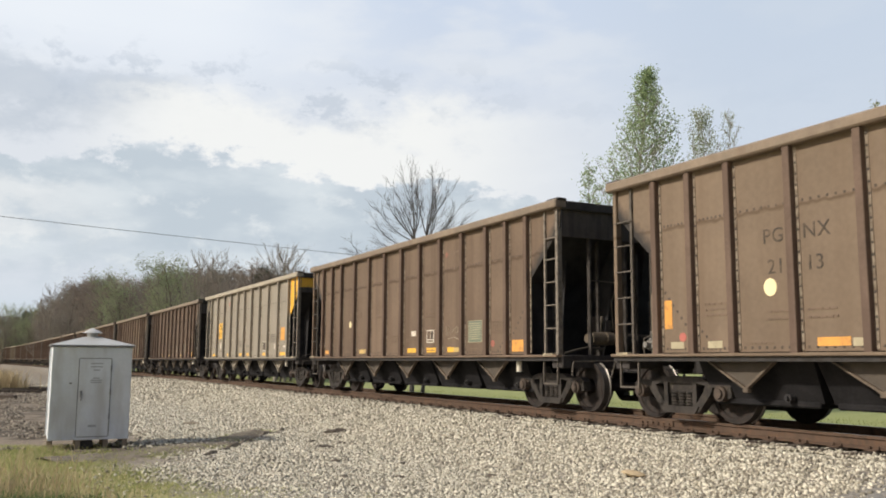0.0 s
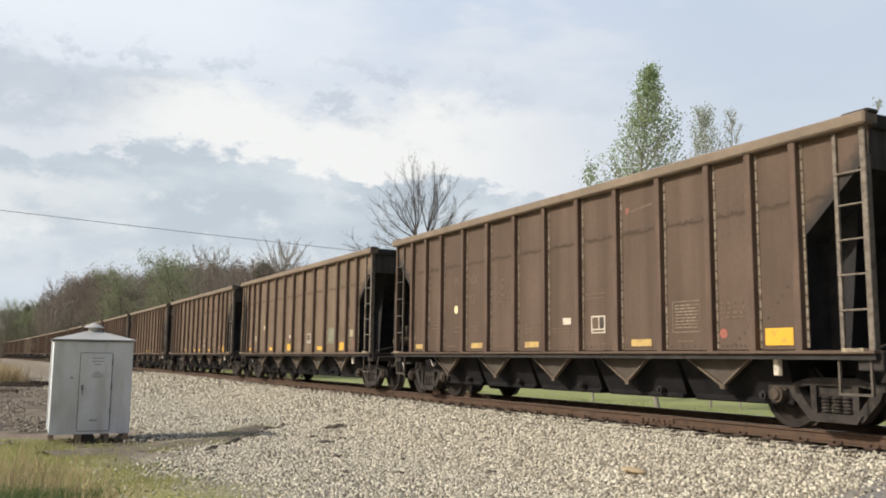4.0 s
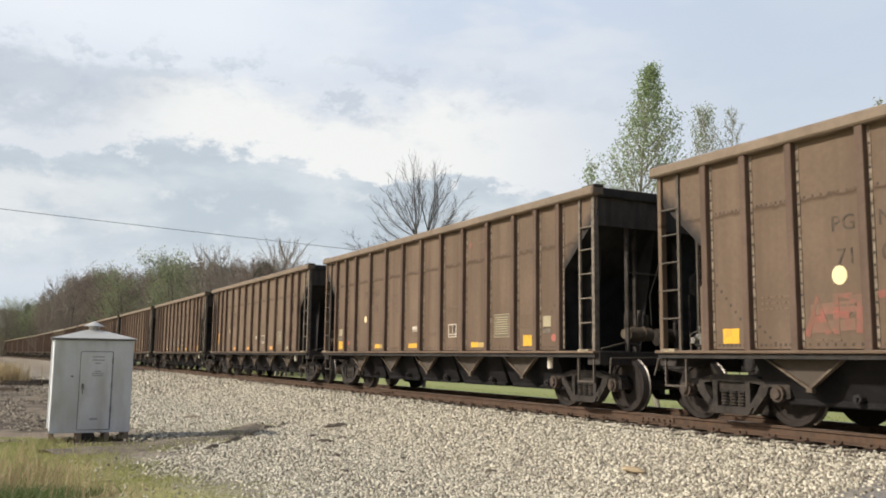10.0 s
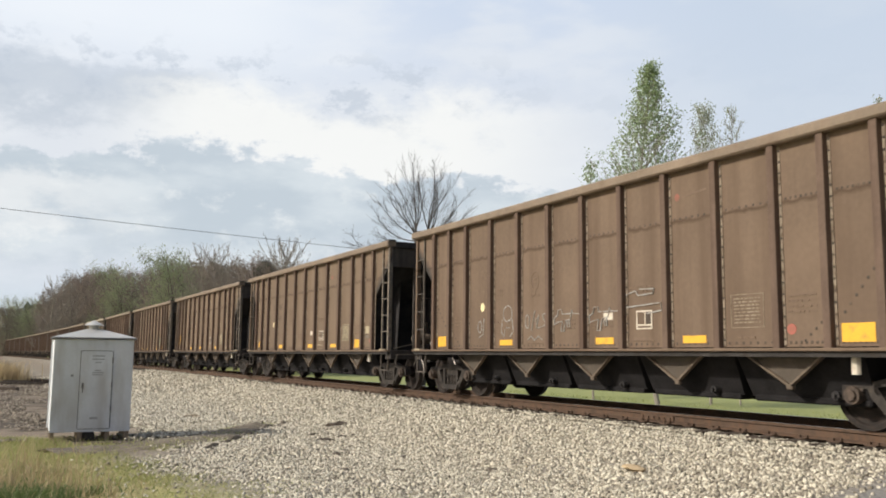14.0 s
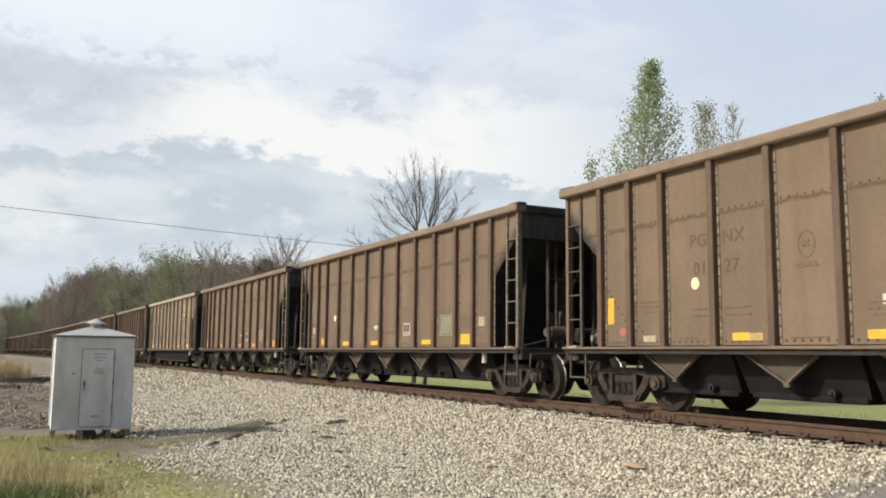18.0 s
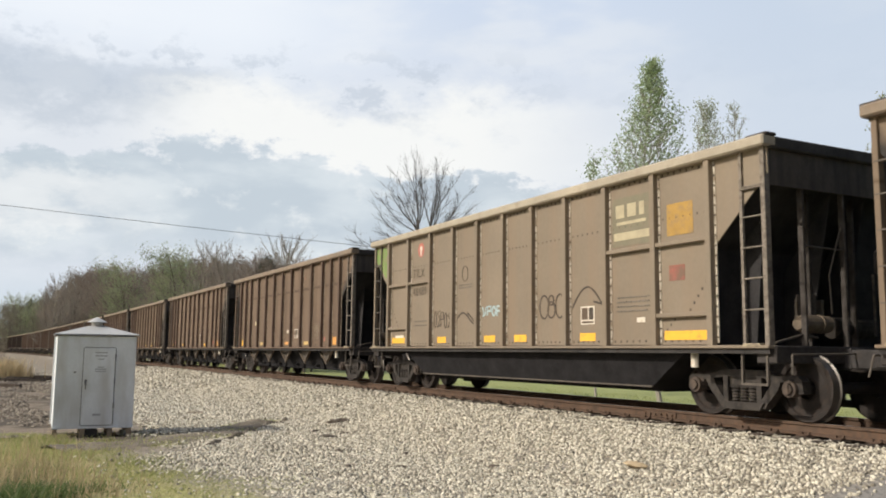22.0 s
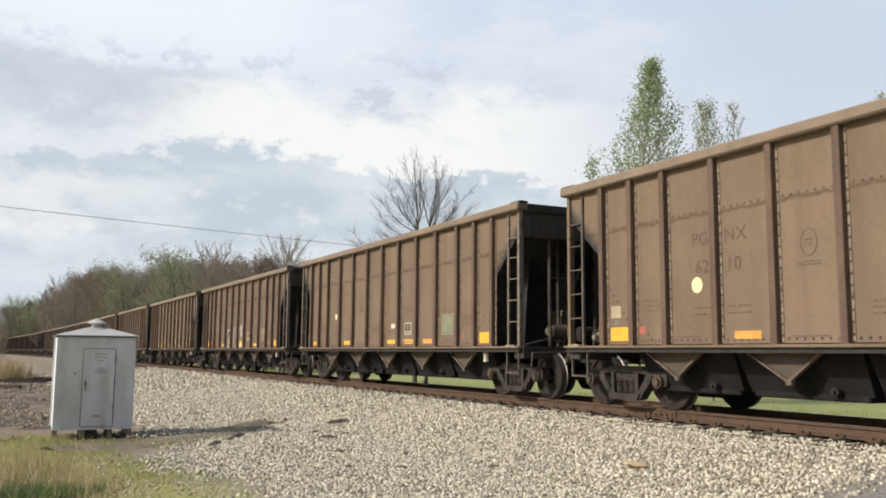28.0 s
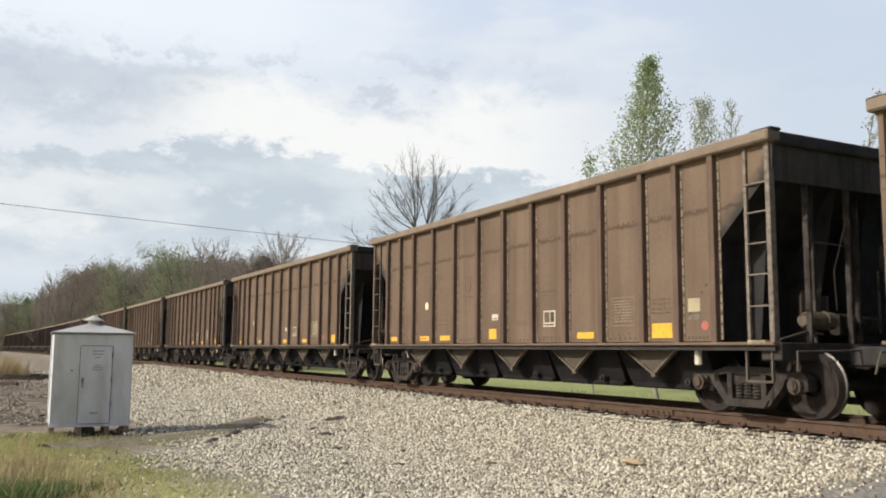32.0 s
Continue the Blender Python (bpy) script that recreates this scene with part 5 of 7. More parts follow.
    if k == 19:
        fills = [[(-1.86, 1.08), (-1.66, 1.08), (-1.70, 1.35), (-1.50, 1.60), (-1.46, 1.76), (-1.58, 1.86), (-1.78, 1.84), (-1.90, 1.72), (-1.86, 1.62), (-1.74, 1.48), (-1.74, 1.28)],
                 [(-1.36, 1.08), (-0.86, 1.08), (-0.84, 1.92), (-1.00, 1.95), (-1.34, 1.90)],
                 [(-0.52, 1.08), (-0.36, 1.08), (-0.38, 1.48), (-0.18, 1.16), (-0.06, 1.10), (-0.06, 2.06), (-0.14, 1.92), (-0.24, 1.90), (-0.26, 1.60), (-0.44, 1.92), (-0.60, 1.90), (-0.50, 1.56)]]
        for f in fills:
            bm = B()
            prism(bm, f, YD + 0.001, -SHEET + 0.01)
            part("graffiti_letter", bm, GREYSPRAY, car, "dark grey sprayed letter with white outline")
            strokes(car, [f + f[:1]], 0.015, SPRAY, "graffiti_outline")
        strokes(car, [[(0.40, 1.50), (0.22, 1.72), (0.20, 1.90), (0.29, 1.97), (0.37, 1.92), (0.42, 1.60), (0.52, 1.58), (0.50, 1.82), (0.58, 1.97), (0.70, 1.99), (0.75, 1.86), (0.70, 1.66), (0.60, 1.55)],
                      [(0.40, 1.50), (0.24, 1.40), (0.18, 1.20), (0.24, 1.07), (0.36, 1.10), (0.42, 1.30), (0.46, 1.32), (0.50, 1.12), (0.64, 1.07), (0.76, 1.16), (0.74, 1.40), (0.60, 1.55)],
                      [(0.44, 1.62), (0.68, 1.62)]], 0.018, SPRAY, "graffiti_outline", "white sprayed figure of four lobes")
        part("spray_haze", prism(B(), [(0.54 + 0.15 * math.cos(a * 0.628), 2.04 + 0.11 * math.sin(a * 0.628)) for a in range(10)], YD + 0.001, -SHEET + 0.01), PALEINK, car)
    if k == 12:
        disc(car, -5.42, 2.22, 0.30, 0.42, GREYINK, "grey_smear")
        strokes(car, [[(-4.70, 2.30), (-4.66, 2.55), (-4.45, 2.62)], [(-4.55, 2.28), (-4.50, 2.60)], [(-4.38, 2.62), (-4.30, 2.45), (-4.22, 2.60)], [(-4.30, 2.45), (-4.33, 2.30)]], 0.018, GREYINK, "graffiti", "faint grey sprayed scrawl")
    if k in (1, 5, 7, 10, 13):
        # a pale reservoir tank stands in the trailing end
        bm = B()
        rod(bm, (-6.14, -1.16, 1.04), (-6.14, -1.16, 2.02), 0.16, 16)
        rod(bm, (-6.14, -1.16, 2.02), (-6.14, -1.16, 2.12), 0.16, 16, 0.07)
        part("reservoir_tank", bm, VALVE, car, "pale grey upright air reservoir")


def build_train():
    base = [build_car(p, "hopper") for p in BROWNS[:3]]
    grey = build_car(GREY, "hopper", YELLOW)
    tub = build_car(TUB, "tub")
    # the tail's darkest paint stands in for shade at that distance
    tail = build_far_car(BROWNS[3])
    train, used = [], set()
    for k in range(CARS):
        src = grey if k == GREY_CAR else tub if k == TUB_CAR else base[TONES.get(k, 2)] if k < 27 else tail
        x = centre_at_start(k)
        m = pose(x, line_y(x), 0, 0, 0, heading(x))
        if src in used:
            car = copy_thing(src, m)
        else:
            used.add(src)
            car = src
            car.matrix_basis = m
        train.append(car)
    for k, car in enumerate(train):
        if k == GREY_CAR:
            tagged(car, "pale grey five-pocket coal hopper with a yellow front corner", "freight car", "cars of the coal train")
            s = rect(car, "number_board", -4.44, -3.54, 1.88, 2.58, YELLOW, "yellow board with black lettering")
            for word, z, size in (("TILX", 2.29, 0.33), ("421759", 1.97, 0.29)):
                ob = letters(s, word, -3.99, z, size, INK)
                ob.location.y -= 0.004
            rect(car, "orange_plate", 4.85, 5.32, 1.64, 2.10, ORANGE)
            bars(car, 4.89, 5.28, 1.70, 2.06, 5, YELLOW, 8)
            rect(car, "paper_tag", -4.18, -3.95, 1.44, 1.70, WHITE), rect(car, "paper_tag", -3.85, -3.5, 1.62, 1.70, WHITE)
            rect(car, "paper_tag", 4.1, 4.38, 1.34, 1.52, WHITE), rect(car, "paper_tag", 5.2, 5.45, 1.38, 1.46, WHITE)
            for a, b in ((-5.5, -4.65), (-2.85, -2.35), (-0.8, -0.3), (0.35, 0.85), (2.62, 3.12), (4.80, 5.70)):
                rect(car, "reflector", a, b, 1.11, 1.22, YELLOW)
            rect(car, "stencil_plate", 2.65, 3.10, 1.30, 1.62, INK, "dark stencil in a white frame")
            strokes(car, [[(2.65, 1.30), (3.10, 1.30), (3.10, 1.62), (2.65, 1.62), (2.65, 1.30)]], 0.014, WHITE, "stencil_frame")
            strokes(car, [[(-1.55 + 0.12 * math.cos(a * math.pi / 10), 2.35 + 0.19 * math.sin(a * math.pi / 10)) for a in range(21)]], 0.010, GREYINK, "round_stencil")
            bars(car, -1.8, -1.3, 2.02, 2.08, 1, GREYINK, 2), bars(car, -0.85, -0.1, 1.50, 1.76, 4, GREYINK, 3), bars(car, 3.6, 4.2, 1.60, 1.92, 5, GREYINK, 4), bars(car, 0.2, 0.9, 1.46, 1.56, 2, GREYINK, 5)
            bars(car, -4.2, -3.5, 1.30, 1.36, 1, FADED, 6)
            bm = B()
            prism(bm, [(-2.78, 3.40), (-2.62, 3.18), (-2.46, 3.36), (-2.52, 3.44), (-2.62, 3.36), (-2.72, 3.45)], YD - 0.004, -SHEET + 0.01)
            part("red_mark", bm, RED, car, "red painted heart")
            strokes(car, [[(-2.55, 3.36), (-2.25, 3.50)]], 0.012, RED, "red_mark")
        elif k == TUB_CAR:
            tagged(car, "beige tub coal gondola with green corner and scrawled graffiti", "freight car", "cars of the coal train")
            letters(car, "TILX", -4.10, 2.75, 0.30, INK, "reporting_mark")
            letters(car, "48489", -4.03, 2.30, 0.29, INK, "car_number")
            disc(car, -3.98, 3.42, 0.17, 0.18, RED, "red_sign")
            ob = disc(car, -3.98, 3.45, 0.07, 0.07, WHITE, "white_emblem")
            ob.location.y = -0.004
            ob = rect(car, "white_emblem", -4.01, -3.95, 3.28, 3.42, WHITE)
            ob.location.y = -0.003
            bm = B()
            prism(bm, [(-6.80, 3.36), (-5.9, 2.72), (-5.9, 3.70), (-6.80, 3.70)], YD, -SHEET + 0.01)
            part("green_patch", bm, LIME, car, "lime green sprayed corner")
            strokes(car, scrawl(-3.25, -2.38, 1.45, 1.88, 5, 3), 0.014, INK, "graffiti", "black sprayed scrawl")
            strokes(car, [[(-2.42, 1.48), (-2.34, 1.36), (-2.42, 1.30), (-2.36, 1.16)]], 0.02, INK, "graffiti", "black sprayed tail stroke")
            strokes(car, [[(-2.08 + 0.88 * i / 12, 1.66 + 0.13 * math.sin(i * 0.42)) for i in range(13)], [(-1.6, 1.78), (-1.25, 1.58), (-1.5, 1.62)]], 0.018, INK, "graffiti", "black sprayed wave")
            strokes(car, scrawl(-0.95, -0.15, 1.66, 1.92, 4, 5), 0.024, TEAL, "graffiti", "pale blue sprayed scrawl")
            loop = lambda cx, cz, rx, rz: [(cx + rx * math.cos(a * math.pi / 9), cz + rz * math.sin(a * math.pi / 9)) for a in range(19)]
            strokes(car, [loop(1.42, 1.78, 0.15, 0.22), loop(1.66, 1.72, 0.12, 0.15), loop(1.66, 1.90, 0.08, 0.09), loop(1.94, 1.78, 0.14, 0.22)], 0.016, INK, "graffiti", "black sprayed loops")
            strokes(car, [[(2.32 + 0.9 * i / 12, 1.72 + 0.36 * math.sin(i * 0.26)) for i in range(13)], [(2.95, 1.82), (3.28, 1.74)]], 0.016, INK, "graffiti", "black sprayed arc")
            frame_sign(car, 2.58, 2.98, 1.42, 1.74)
            strokes(car, [loop(-1.72, 2.66, 0.13, 0.17)], 0.010, INK, "round_stencil")
            bars(car, -1.98, -1.4, 2.34, 2.46, 2, GREYINK, 21), bars(car, -4.35, -3.6, 1.55, 1.75, 2, GREYINK, 22), bars(car, 3.6, 4.4, 1.6, 1.9, 4, GREYINK, 23)
            for a, b in ((-5.65, -4.78), (-3.05, -2.62), (-0.85, -0.4), (0.35, 0.8), (2.55, 3.0), (4.75, 5.70)):
                rect(car, "reflector", a, b, 1.13, 1.27, YELLOW)
            rect(car, "paper_tag", -5.45, -4.95, 1.27, 1.33, WHITE), rect(car, "paper_tag", 4.1, 4.3, 1.42, 1.5, WHITE)
            sign = rect(car, "company_board", 3.50, 4.52, 2.70, 3.52, BOARD, "faded olive board with pale plain shapes")
            bm = B()
            for x0, x1, z0, z1 in ((3.60, 3.82, 3.18, 3.40), (3.90, 4.12, 3.18, 3.40), (4.20, 4.32, 3.18, 3.40), (3.62, 4.36, 3.06, 3.11), (3.55, 4.48, 2.80, 2.93)):
                box(bm, x0, x1, YD - 0.004, YD, z0, z1)
            ob = part("plain_shape", bm, BOARDINK, sign)
            ob["kind"] = "stuff"
            rect(car, "orange_plate", 4.85, 5.42, 2.74, 3.24, MUSTARD), rect(car, "red_tag", 4.88, 5.22, 2.04, 2.28, FAINTRED)
        else:
            tagged(car, "dusty brown five-pocket coal hopper with yellow reflectors", "freight car", "cars of the coal train")
            if k < 27:
                mark_hopper(car, k)
            else:
                disc(car, -3.70, 1.93, 0.09, 0.13, CREAM, "cream_spot")
                rect(car, "hazard_plate", 4.32, 4.80, 1.12, 1.36, YELLOW)
                rect(car, "reflector", -0.64, -0.19, 1.13, 1.24, DULL)
    return train


TRAIN = build_train()


# ---- the relay shed beside the track ----
def build_shed():
    shed = tagged(new("relay_shed"), "small white metal relay shed with a vented hip roof", "shed")
    W, D, H = 0.70, 0.52, 1.69
    bm = B()
    box(bm, -D, D, -W, W, 0.15, 0.15 + H, 0.012)
    part("body", bm, SHED, shed)
    for s in (-1, 1):
        bm = B()
        box(bm, -D - 0.008, -D + 0.03, s * W - 0.03, s * W + 0.008 * s if s > 0 else s * W + 0.03, 0.15, 0.15 + H)
        part("trim_strip", bm, SHED, shed)
    bm = B()
    box(bm, D - 0.005, D + 0.012, -W, W, 0.13, 0.17)
    part("bottom_strip", bm, SHED, shed)
    # hip roof with a drip edge
    bm = B()
    e, z0, z1 = 0.05, 0.15 + H, 0.15 + H + 0.20
    lo = [bm.verts.new((x, y, z0 + 0.035)) for x, y in ((-D - e, -W - e), (D + e, -W - e), (D + e, W + e), (-D - e, W + e))]
    hi = [bm.verts.new((x, y, z1)) for x, y in ((-0.10, -0.14), (0.10, -0.14), (0.10, 0.14), (-0.10, 0.14))]
    bm.faces.new(hi)
    for i in range(4):
        bm.faces.new((lo[i - 1], lo[i], hi[i], hi[i - 1]))
    bm.faces.new(lo[::-1])
    part("roof", bm, SHEDROOF, shed)
    bm = B()
    box(bm, -D - e, D + e, -W - e, W + e, z0 + 0.006, z0 + 0.034, 0.004)
    part("drip_edge", bm, mat("shed_drip_edge", (0.24, 0.24, 0.25), 0.6, 0.1, 0.2), shed)
    bm = B()
    rod(bm, (0, 0, z1 - 0.02), (0, 0, z1 + 0.08), 0.10, 16)
    part("vent_neck", bm, SHEDROOF, shed)
    bm = B()
    rod(bm, (0, 0, z1 + 0.075), (0, 0, z1 + 0.17), 0.19, 20, 0.015)
    part("vent_cap", bm, SHEDROOF, shed)
    # door on the front, +x
    x, ya, yb, za, zb = D, -0.22, 0.33, 0.19, 0.15 + H - 0.22
    bm = B()
    box(bm, x - 0.01, x + 0.014, ya, yb, za, zb, 0.004)
    door = part("door", bm, SHED, shed, "flush white metal door")
    bm = B()
    for a, b, c, d in ((ya - 0.014, ya - 0.002, za, zb), (yb + 0.002, yb + 0.014, za, zb), (ya, yb, zb + 0.002, zb + 0.013), (ya, yb, za - 0.013, za - 0.002)):
        box(bm, x - 0.01, x + 0.005, a, b, c, d)
    part("door_gap", bm, SEAM, shed)
    bm = B()
    box(bm, x + 0.012, x + 0.03, ya + 0.03, ya + 0.07, 0.93, 1.03, 0.004)
    rod(bm, (x + 0.03, ya + 0.05, 0.96), (x + 0.06, ya + 0.05, 0.96), 0.014, 8)
    box(bm, x + 0.05, x + 0.07, ya + 0.04, ya + 0.06, 0.85, 0.97, 0.004)
    part("handle", bm, SEAM, door, "dark latch handle")
    bm = B()
    for z in (0.55, 1.0, 1.45):
        rod(bm, (x + 0.016, yb + 0.006, z - 0.05), (x + 0.016, yb + 0.006, z + 0.05), 0.012, 8)
    part("hinge", bm, SEAM, door)
    bm = B()
    rng = random.Random(2)
    for z in (1.52, 1.46, 1.40, 1.25, 1.21, 1.17):
        w = rng.uniform(0.05, 0.11)
        box(bm, x + 0.013, x + 0.0165, 0.08 - w, 0.08 + w, z, z + 0.02)
    box(bm, x + 0.013, x + 0.0165, -0.02, 0.12, 0.36, 0.40)
    part("faded_stencil", bm, mat("shed_stencil_grey", (0.40, 0.41, 0.44), 0.6, 0, 0.2), door)["kind"] = "stuff"
    bm = B()
    box(bm, x - 0.01, x + 0.012, ya - 0.16, ya - 0.12, 1.15, 1.18)
    part("keyhole_plate", bm, SEAM, shed)
    for y in (-W + 0.05, -0.18, 0.30, W - 0.06):
        for xx in (-D + 0.06, D - 0.06):
            bm = B()
            box(bm, xx - 0.045, xx + 0.045, y - 0.045, y + 0.045, -0.12, 0.15, 0.006)
            part("post", bm, LEG, shed)
    bm = B()
    rod(bm, (D - 0.25, -0.02, 0.06), (D - 0.05, -0.02, 0.06), 0.11, 14)
    part("cable_conduit", bm, UNDER, shed)
    shed.matrix_basis = pose(-18.05, -9.02, -0.70, 0, 0, -2.5)


build_shed()


# ---- trees ----
def tubes(segs, sides, V, F):
    for a, b, ra, rb in segs:
        d = (b - a)
        if d.length < 1e-5:
            continue
        q = d.to_track_quat("Z", "Y")
        k = len(V)
        for p, r in ((a, ra), (b, rb)):
            for i in range(sides):
                t = 2 * math.pi * i / sides
                V.append(p + q @ Vector((math.cos(t) * r, math.sin(t) * r, 0)))
        for i in range(sides):
            j = (i + 1) % sides
            F.append((k + i, k + j, k + sides + j, k + sides + i))


def leaf_quads(rng, tips, per, size, cloud):
    V, F = [], []
    for t in tips:
        for _ in range(per):
            c = t + Vector((rng.gauss(0, cloud), rng.gauss(0, cloud), rng.gauss(0, cloud)))
            a = Vector((rng.gauss(0, 1), rng.gauss(0, 1), rng.gauss(0, 1))).normalized()
            b = a.orthogonal().normalized()
            s = size * rng.uniform(0.6, 1.4)
            k = len(V)
            V += [c - a * s, c - b * s * 0.55, c + a * s, c + b * s * 0.55]
            F.append((k, k + 1, k + 2, k + 3))
    return V, F


def limb(rng, a, b, r0, r1, n, sag, out):
    """A bent tapering branch from a to b; returns its points."""
    pts, d = [], b - a
    side = Vector((rng.gauss(0, 1), rng.gauss(0, 1), rng.gauss(0, 0.5))) * d.length * 0.06
    for i in range(n + 1):
        f = i / n
        pts.append(a + d * f + side * math.sin(math.pi * f) + Vector((0, 0, -sag * d.length * math.sin(math.pi * f))))
    for i in range(n):
        out.append((pts[i], pts[i + 1], r0 + (r1 - r0) * i / n, r0 + (r1 - r0) * (i + 1) / n))
    return pts


def make_tree(name, seed, height, env, base=0.3, count=30, rise=1.0, twigs=6, fine=3, radius=0.12, leaf=None, per=2, size=0.1, cloud=0.2, bark=BARK, twig=TWIG,
              label="", stems=1, lean=0.0, sag=0.10, twig_r=0.012):
    """Trunk, limbs that end on the crown's outline env(share of height) -> radius, twigs on the limbs, leaves at the twig ends."""
    rng = random.Random(seed)
    tree = tagged(new(name), label, "tree")
    wood, small, tips = [], [], []
    for st in range(stems):
        az = 6.283 * st / stems + rng.random()
        off = Vector((math.cos(az), math.sin(az), 0)) * (lean * height if stems > 1 else lean * height * 0.3)
        top = Vector((off.x, off.y, height * (1 if st == 0 else rng.uniform(0.86, 0.97))))
        foot = Vector((0, 0, -0.3)) if st == 0 else Vector((off.x * 0.12, off.y * 0.12, -0.2))
        trunk = limb(rng, foot, top, radius, 0.012, 10, 0.0, wood)
        for i in range(count // stems):
            fe = base + (1.0 - base) * ((i + rng.random()) / (count // stems)) ** 0.9
            fe = min(fe, 0.985)
            reach = env(fe) * rng.uniform(0.55, 1.05)
            zs = max(base * height * 0.55, fe * height - rise * reach)
            f = min(0.98, zs / height) * 10
            p = trunk[int(f)].lerp(trunk[min(10, int(f) + 1)], f - int(f))
            a = i * 2.4 + rng.uniform(-0.5, 0.5) + st
            mid = trunk[min(10, int(fe * 10))]
            end = Vector((mid.x * 0.5 + math.cos(a) * reach, mid.y * 0.5 + math.sin(a) * reach, fe * height))
            r = max(0.012, radius * 0.38 * (1 - 0.7 * fe))
            pts = limb(rng, p, end, r, twig_r * 0.7, 5, sag, wood)
            ln = (end - p).length
            for j in range(twigs):
                g = 0.25 + 0.75 * (j + rng.random()) / twigs
                q = pts[min(4, int(g * 5))].lerp(pts[min(5, int(g * 5) + 1)], g * 5 - int(g * 5)) if g < 1 else pts[-1]
                w = ((end - p).normalized() * 0.8 + Vector((rng.gauss(0, 0.42), rng.gauss(0, 0.42), rng.gauss(0.40, 0.25)))).normalized()
                tl = ln * rng.uniform(0.22, 0.42) * (1.15 - 0.5 * g)
                tp = limb(rng, q, q + w * tl, twig_r, twig_r * 0.5, 2, 0.06, small)
                for _ in range(fine):
                    s = tp[rng.randrange(1, 3)]
                    w2 = (w + Vector((rng.gauss(0, 0.40), rng.gauss(0, 0.40), rng.gauss(0.2, 0.3)))).normalized()
                    e2 = s + w2 * tl * rng.uniform(0.3, 0.6)
                    small.append((s, e2, twig_r * 0.6, twig_r * 0.35))
                    tips.append(e2)
                tips.append(tp[-1])
    V1, F1, V2, F2 = [], [], [], []
    tubes(wood, 5, V1, F1)
    tubes(small, 3, V2, F2)
    part("trunk", raw("trunk", [tuple(v) for v in V1], F1, bark, True), bark, tree)
    part("branchwork", raw("branchwork", [tuple(v) for v in V2], F2, twig), twig, tree)["kind"] = "stuff"
    if leaf:
        V3, F3 = leaf_quads(rng, tips, per, size, cloud)
        part("crown", raw("crown", [tuple(v) for v in V3], F3, leaf), leaf, tree)
    return tree


def place(tree, x, y, turn=0, z=-0.70):
    tree.matrix_basis = pose(x, y, z, 0, 0, turn)
    return tree


def build_bare_tree():
    """A leafless tree forking low into long upswept limbs, each with side branches and twigs."""
    rng = random.Random(52)
    tree = tagged(new("bare_tree"), "broad leafless tree with spreading grey limbs", "tree")
    wood, small = [], []
    main = limb(rng, Vector((-0.1, -0.2, -0.3)), Vector((-0.1, -0.1, 10.2)), 0.17, 0.075, 8, 0.0, wood)
    twin = limb(rng, Vector((0.15, 0.3, -0.3)), Vector((0.3, 0.5, 10.0)), 0.13, 0.06, 8, 0.0, wood)
    # which stem, degrees from upright, turn about it, length, start along it
    limbs = [(0, 4, 245, 4.7, 1.0), (0, 14, 250, 4.6, 0.99), (0, 24, 240, 4.3, 0.97), (0, 36, 250, 4.1, 0.95), (0, 48, 243, 4.0, 0.93), (0, 60, 246, 3.4, 0.90),
             (0, 20, 150, 4.2, 0.97), (0, 22, 335, 4.2, 0.96), (0, 40, 190, 3.5, 0.93), (0, 44, 300, 3.5, 0.92), (0, 74, 240, 2.6, 0.88),
             (1, 5, 65, 4.7, 1.0), (1, 16, 70, 4.6, 0.99), (1, 28, 60, 4.3, 0.97), (1, 40, 66, 4.2, 0.94), (1, 52, 62, 4.0, 0.92), (1, 64, 70, 3.3, 0.89),
             (1, 24, 140, 4.2, 0.96), (1, 26, 350, 4.2, 0.95), (1, 46, 110, 3.6, 0.92), (1, 48, 20, 3.5, 0.92), (0, 68, 244, 5.4, 0.80), (0, 76, 250, 4.6, 0.81), (1, 10, 250, 4.4, 0.98)]
    for stem, tilt, turn, ln, f in limbs:
        trunk = (main, twin)[stem]
        f *= 8
        p = trunk[min(7, int(f))].lerp(trunk[min(8, int(f) + 1)], f - int(f)) if f < 8 else trunk[8]
        b, a = radians(tilt), radians(turn)
        end = p + Vector((math.sin(b) * math.cos(a), math.sin(b) * math.sin(a), math.cos(b))) * ln * 0.77
        pts = limb(rng, p, end, 0.042, 0.009, 8, 0.13 * math.sin(b), wood)
        for j in range(11):
            g = 1.4 + 6.4 * (j + rng.random()) / 11
            q = pts[int(g)].lerp(pts[min(8, int(g) + 1)], g - int(g))
            w = ((end - p).normalized() + Vector((rng.gauss(0, 0.48), rng.gauss(0, 0.48), rng.gauss(0.25, 0.28)))).normalized()
            bl = rng.uniform(0.7, 1.5) * (1.2 - 0.08 * g)
            bp = limb(rng, q, q + w * bl, 0.011, 0.006, 4, 0.06, small)
            for _ in range(5):
                o = bp[rng.randrange(1, 5)]
                w2 = (w + Vector((rng.gauss(0, 0.45), rng.gauss(0, 0.45), rng.gauss(0.15, 0.3)))).normalized()
                small.append((o, o + w2 * rng.uniform(0.25, 0.7), 0.006, 0.004))
    V1, F1, V2, F2 = [], [], [], []
    tubes(wood, 6, V1, F1)
    tubes(small, 3, V2, F2)
    part("trunk", raw("trunk", [tuple(v) for v in V1], F1, GREYBARK, True), GREYBARK, tree)
    part("branchwork", raw("branchwork", [tuple(v) for v in V2], F2, GREYBARK), GREYBARK, tree)["kind"] = "stuff"
    place(tree, -45.0, 10.9, z=-1.6)


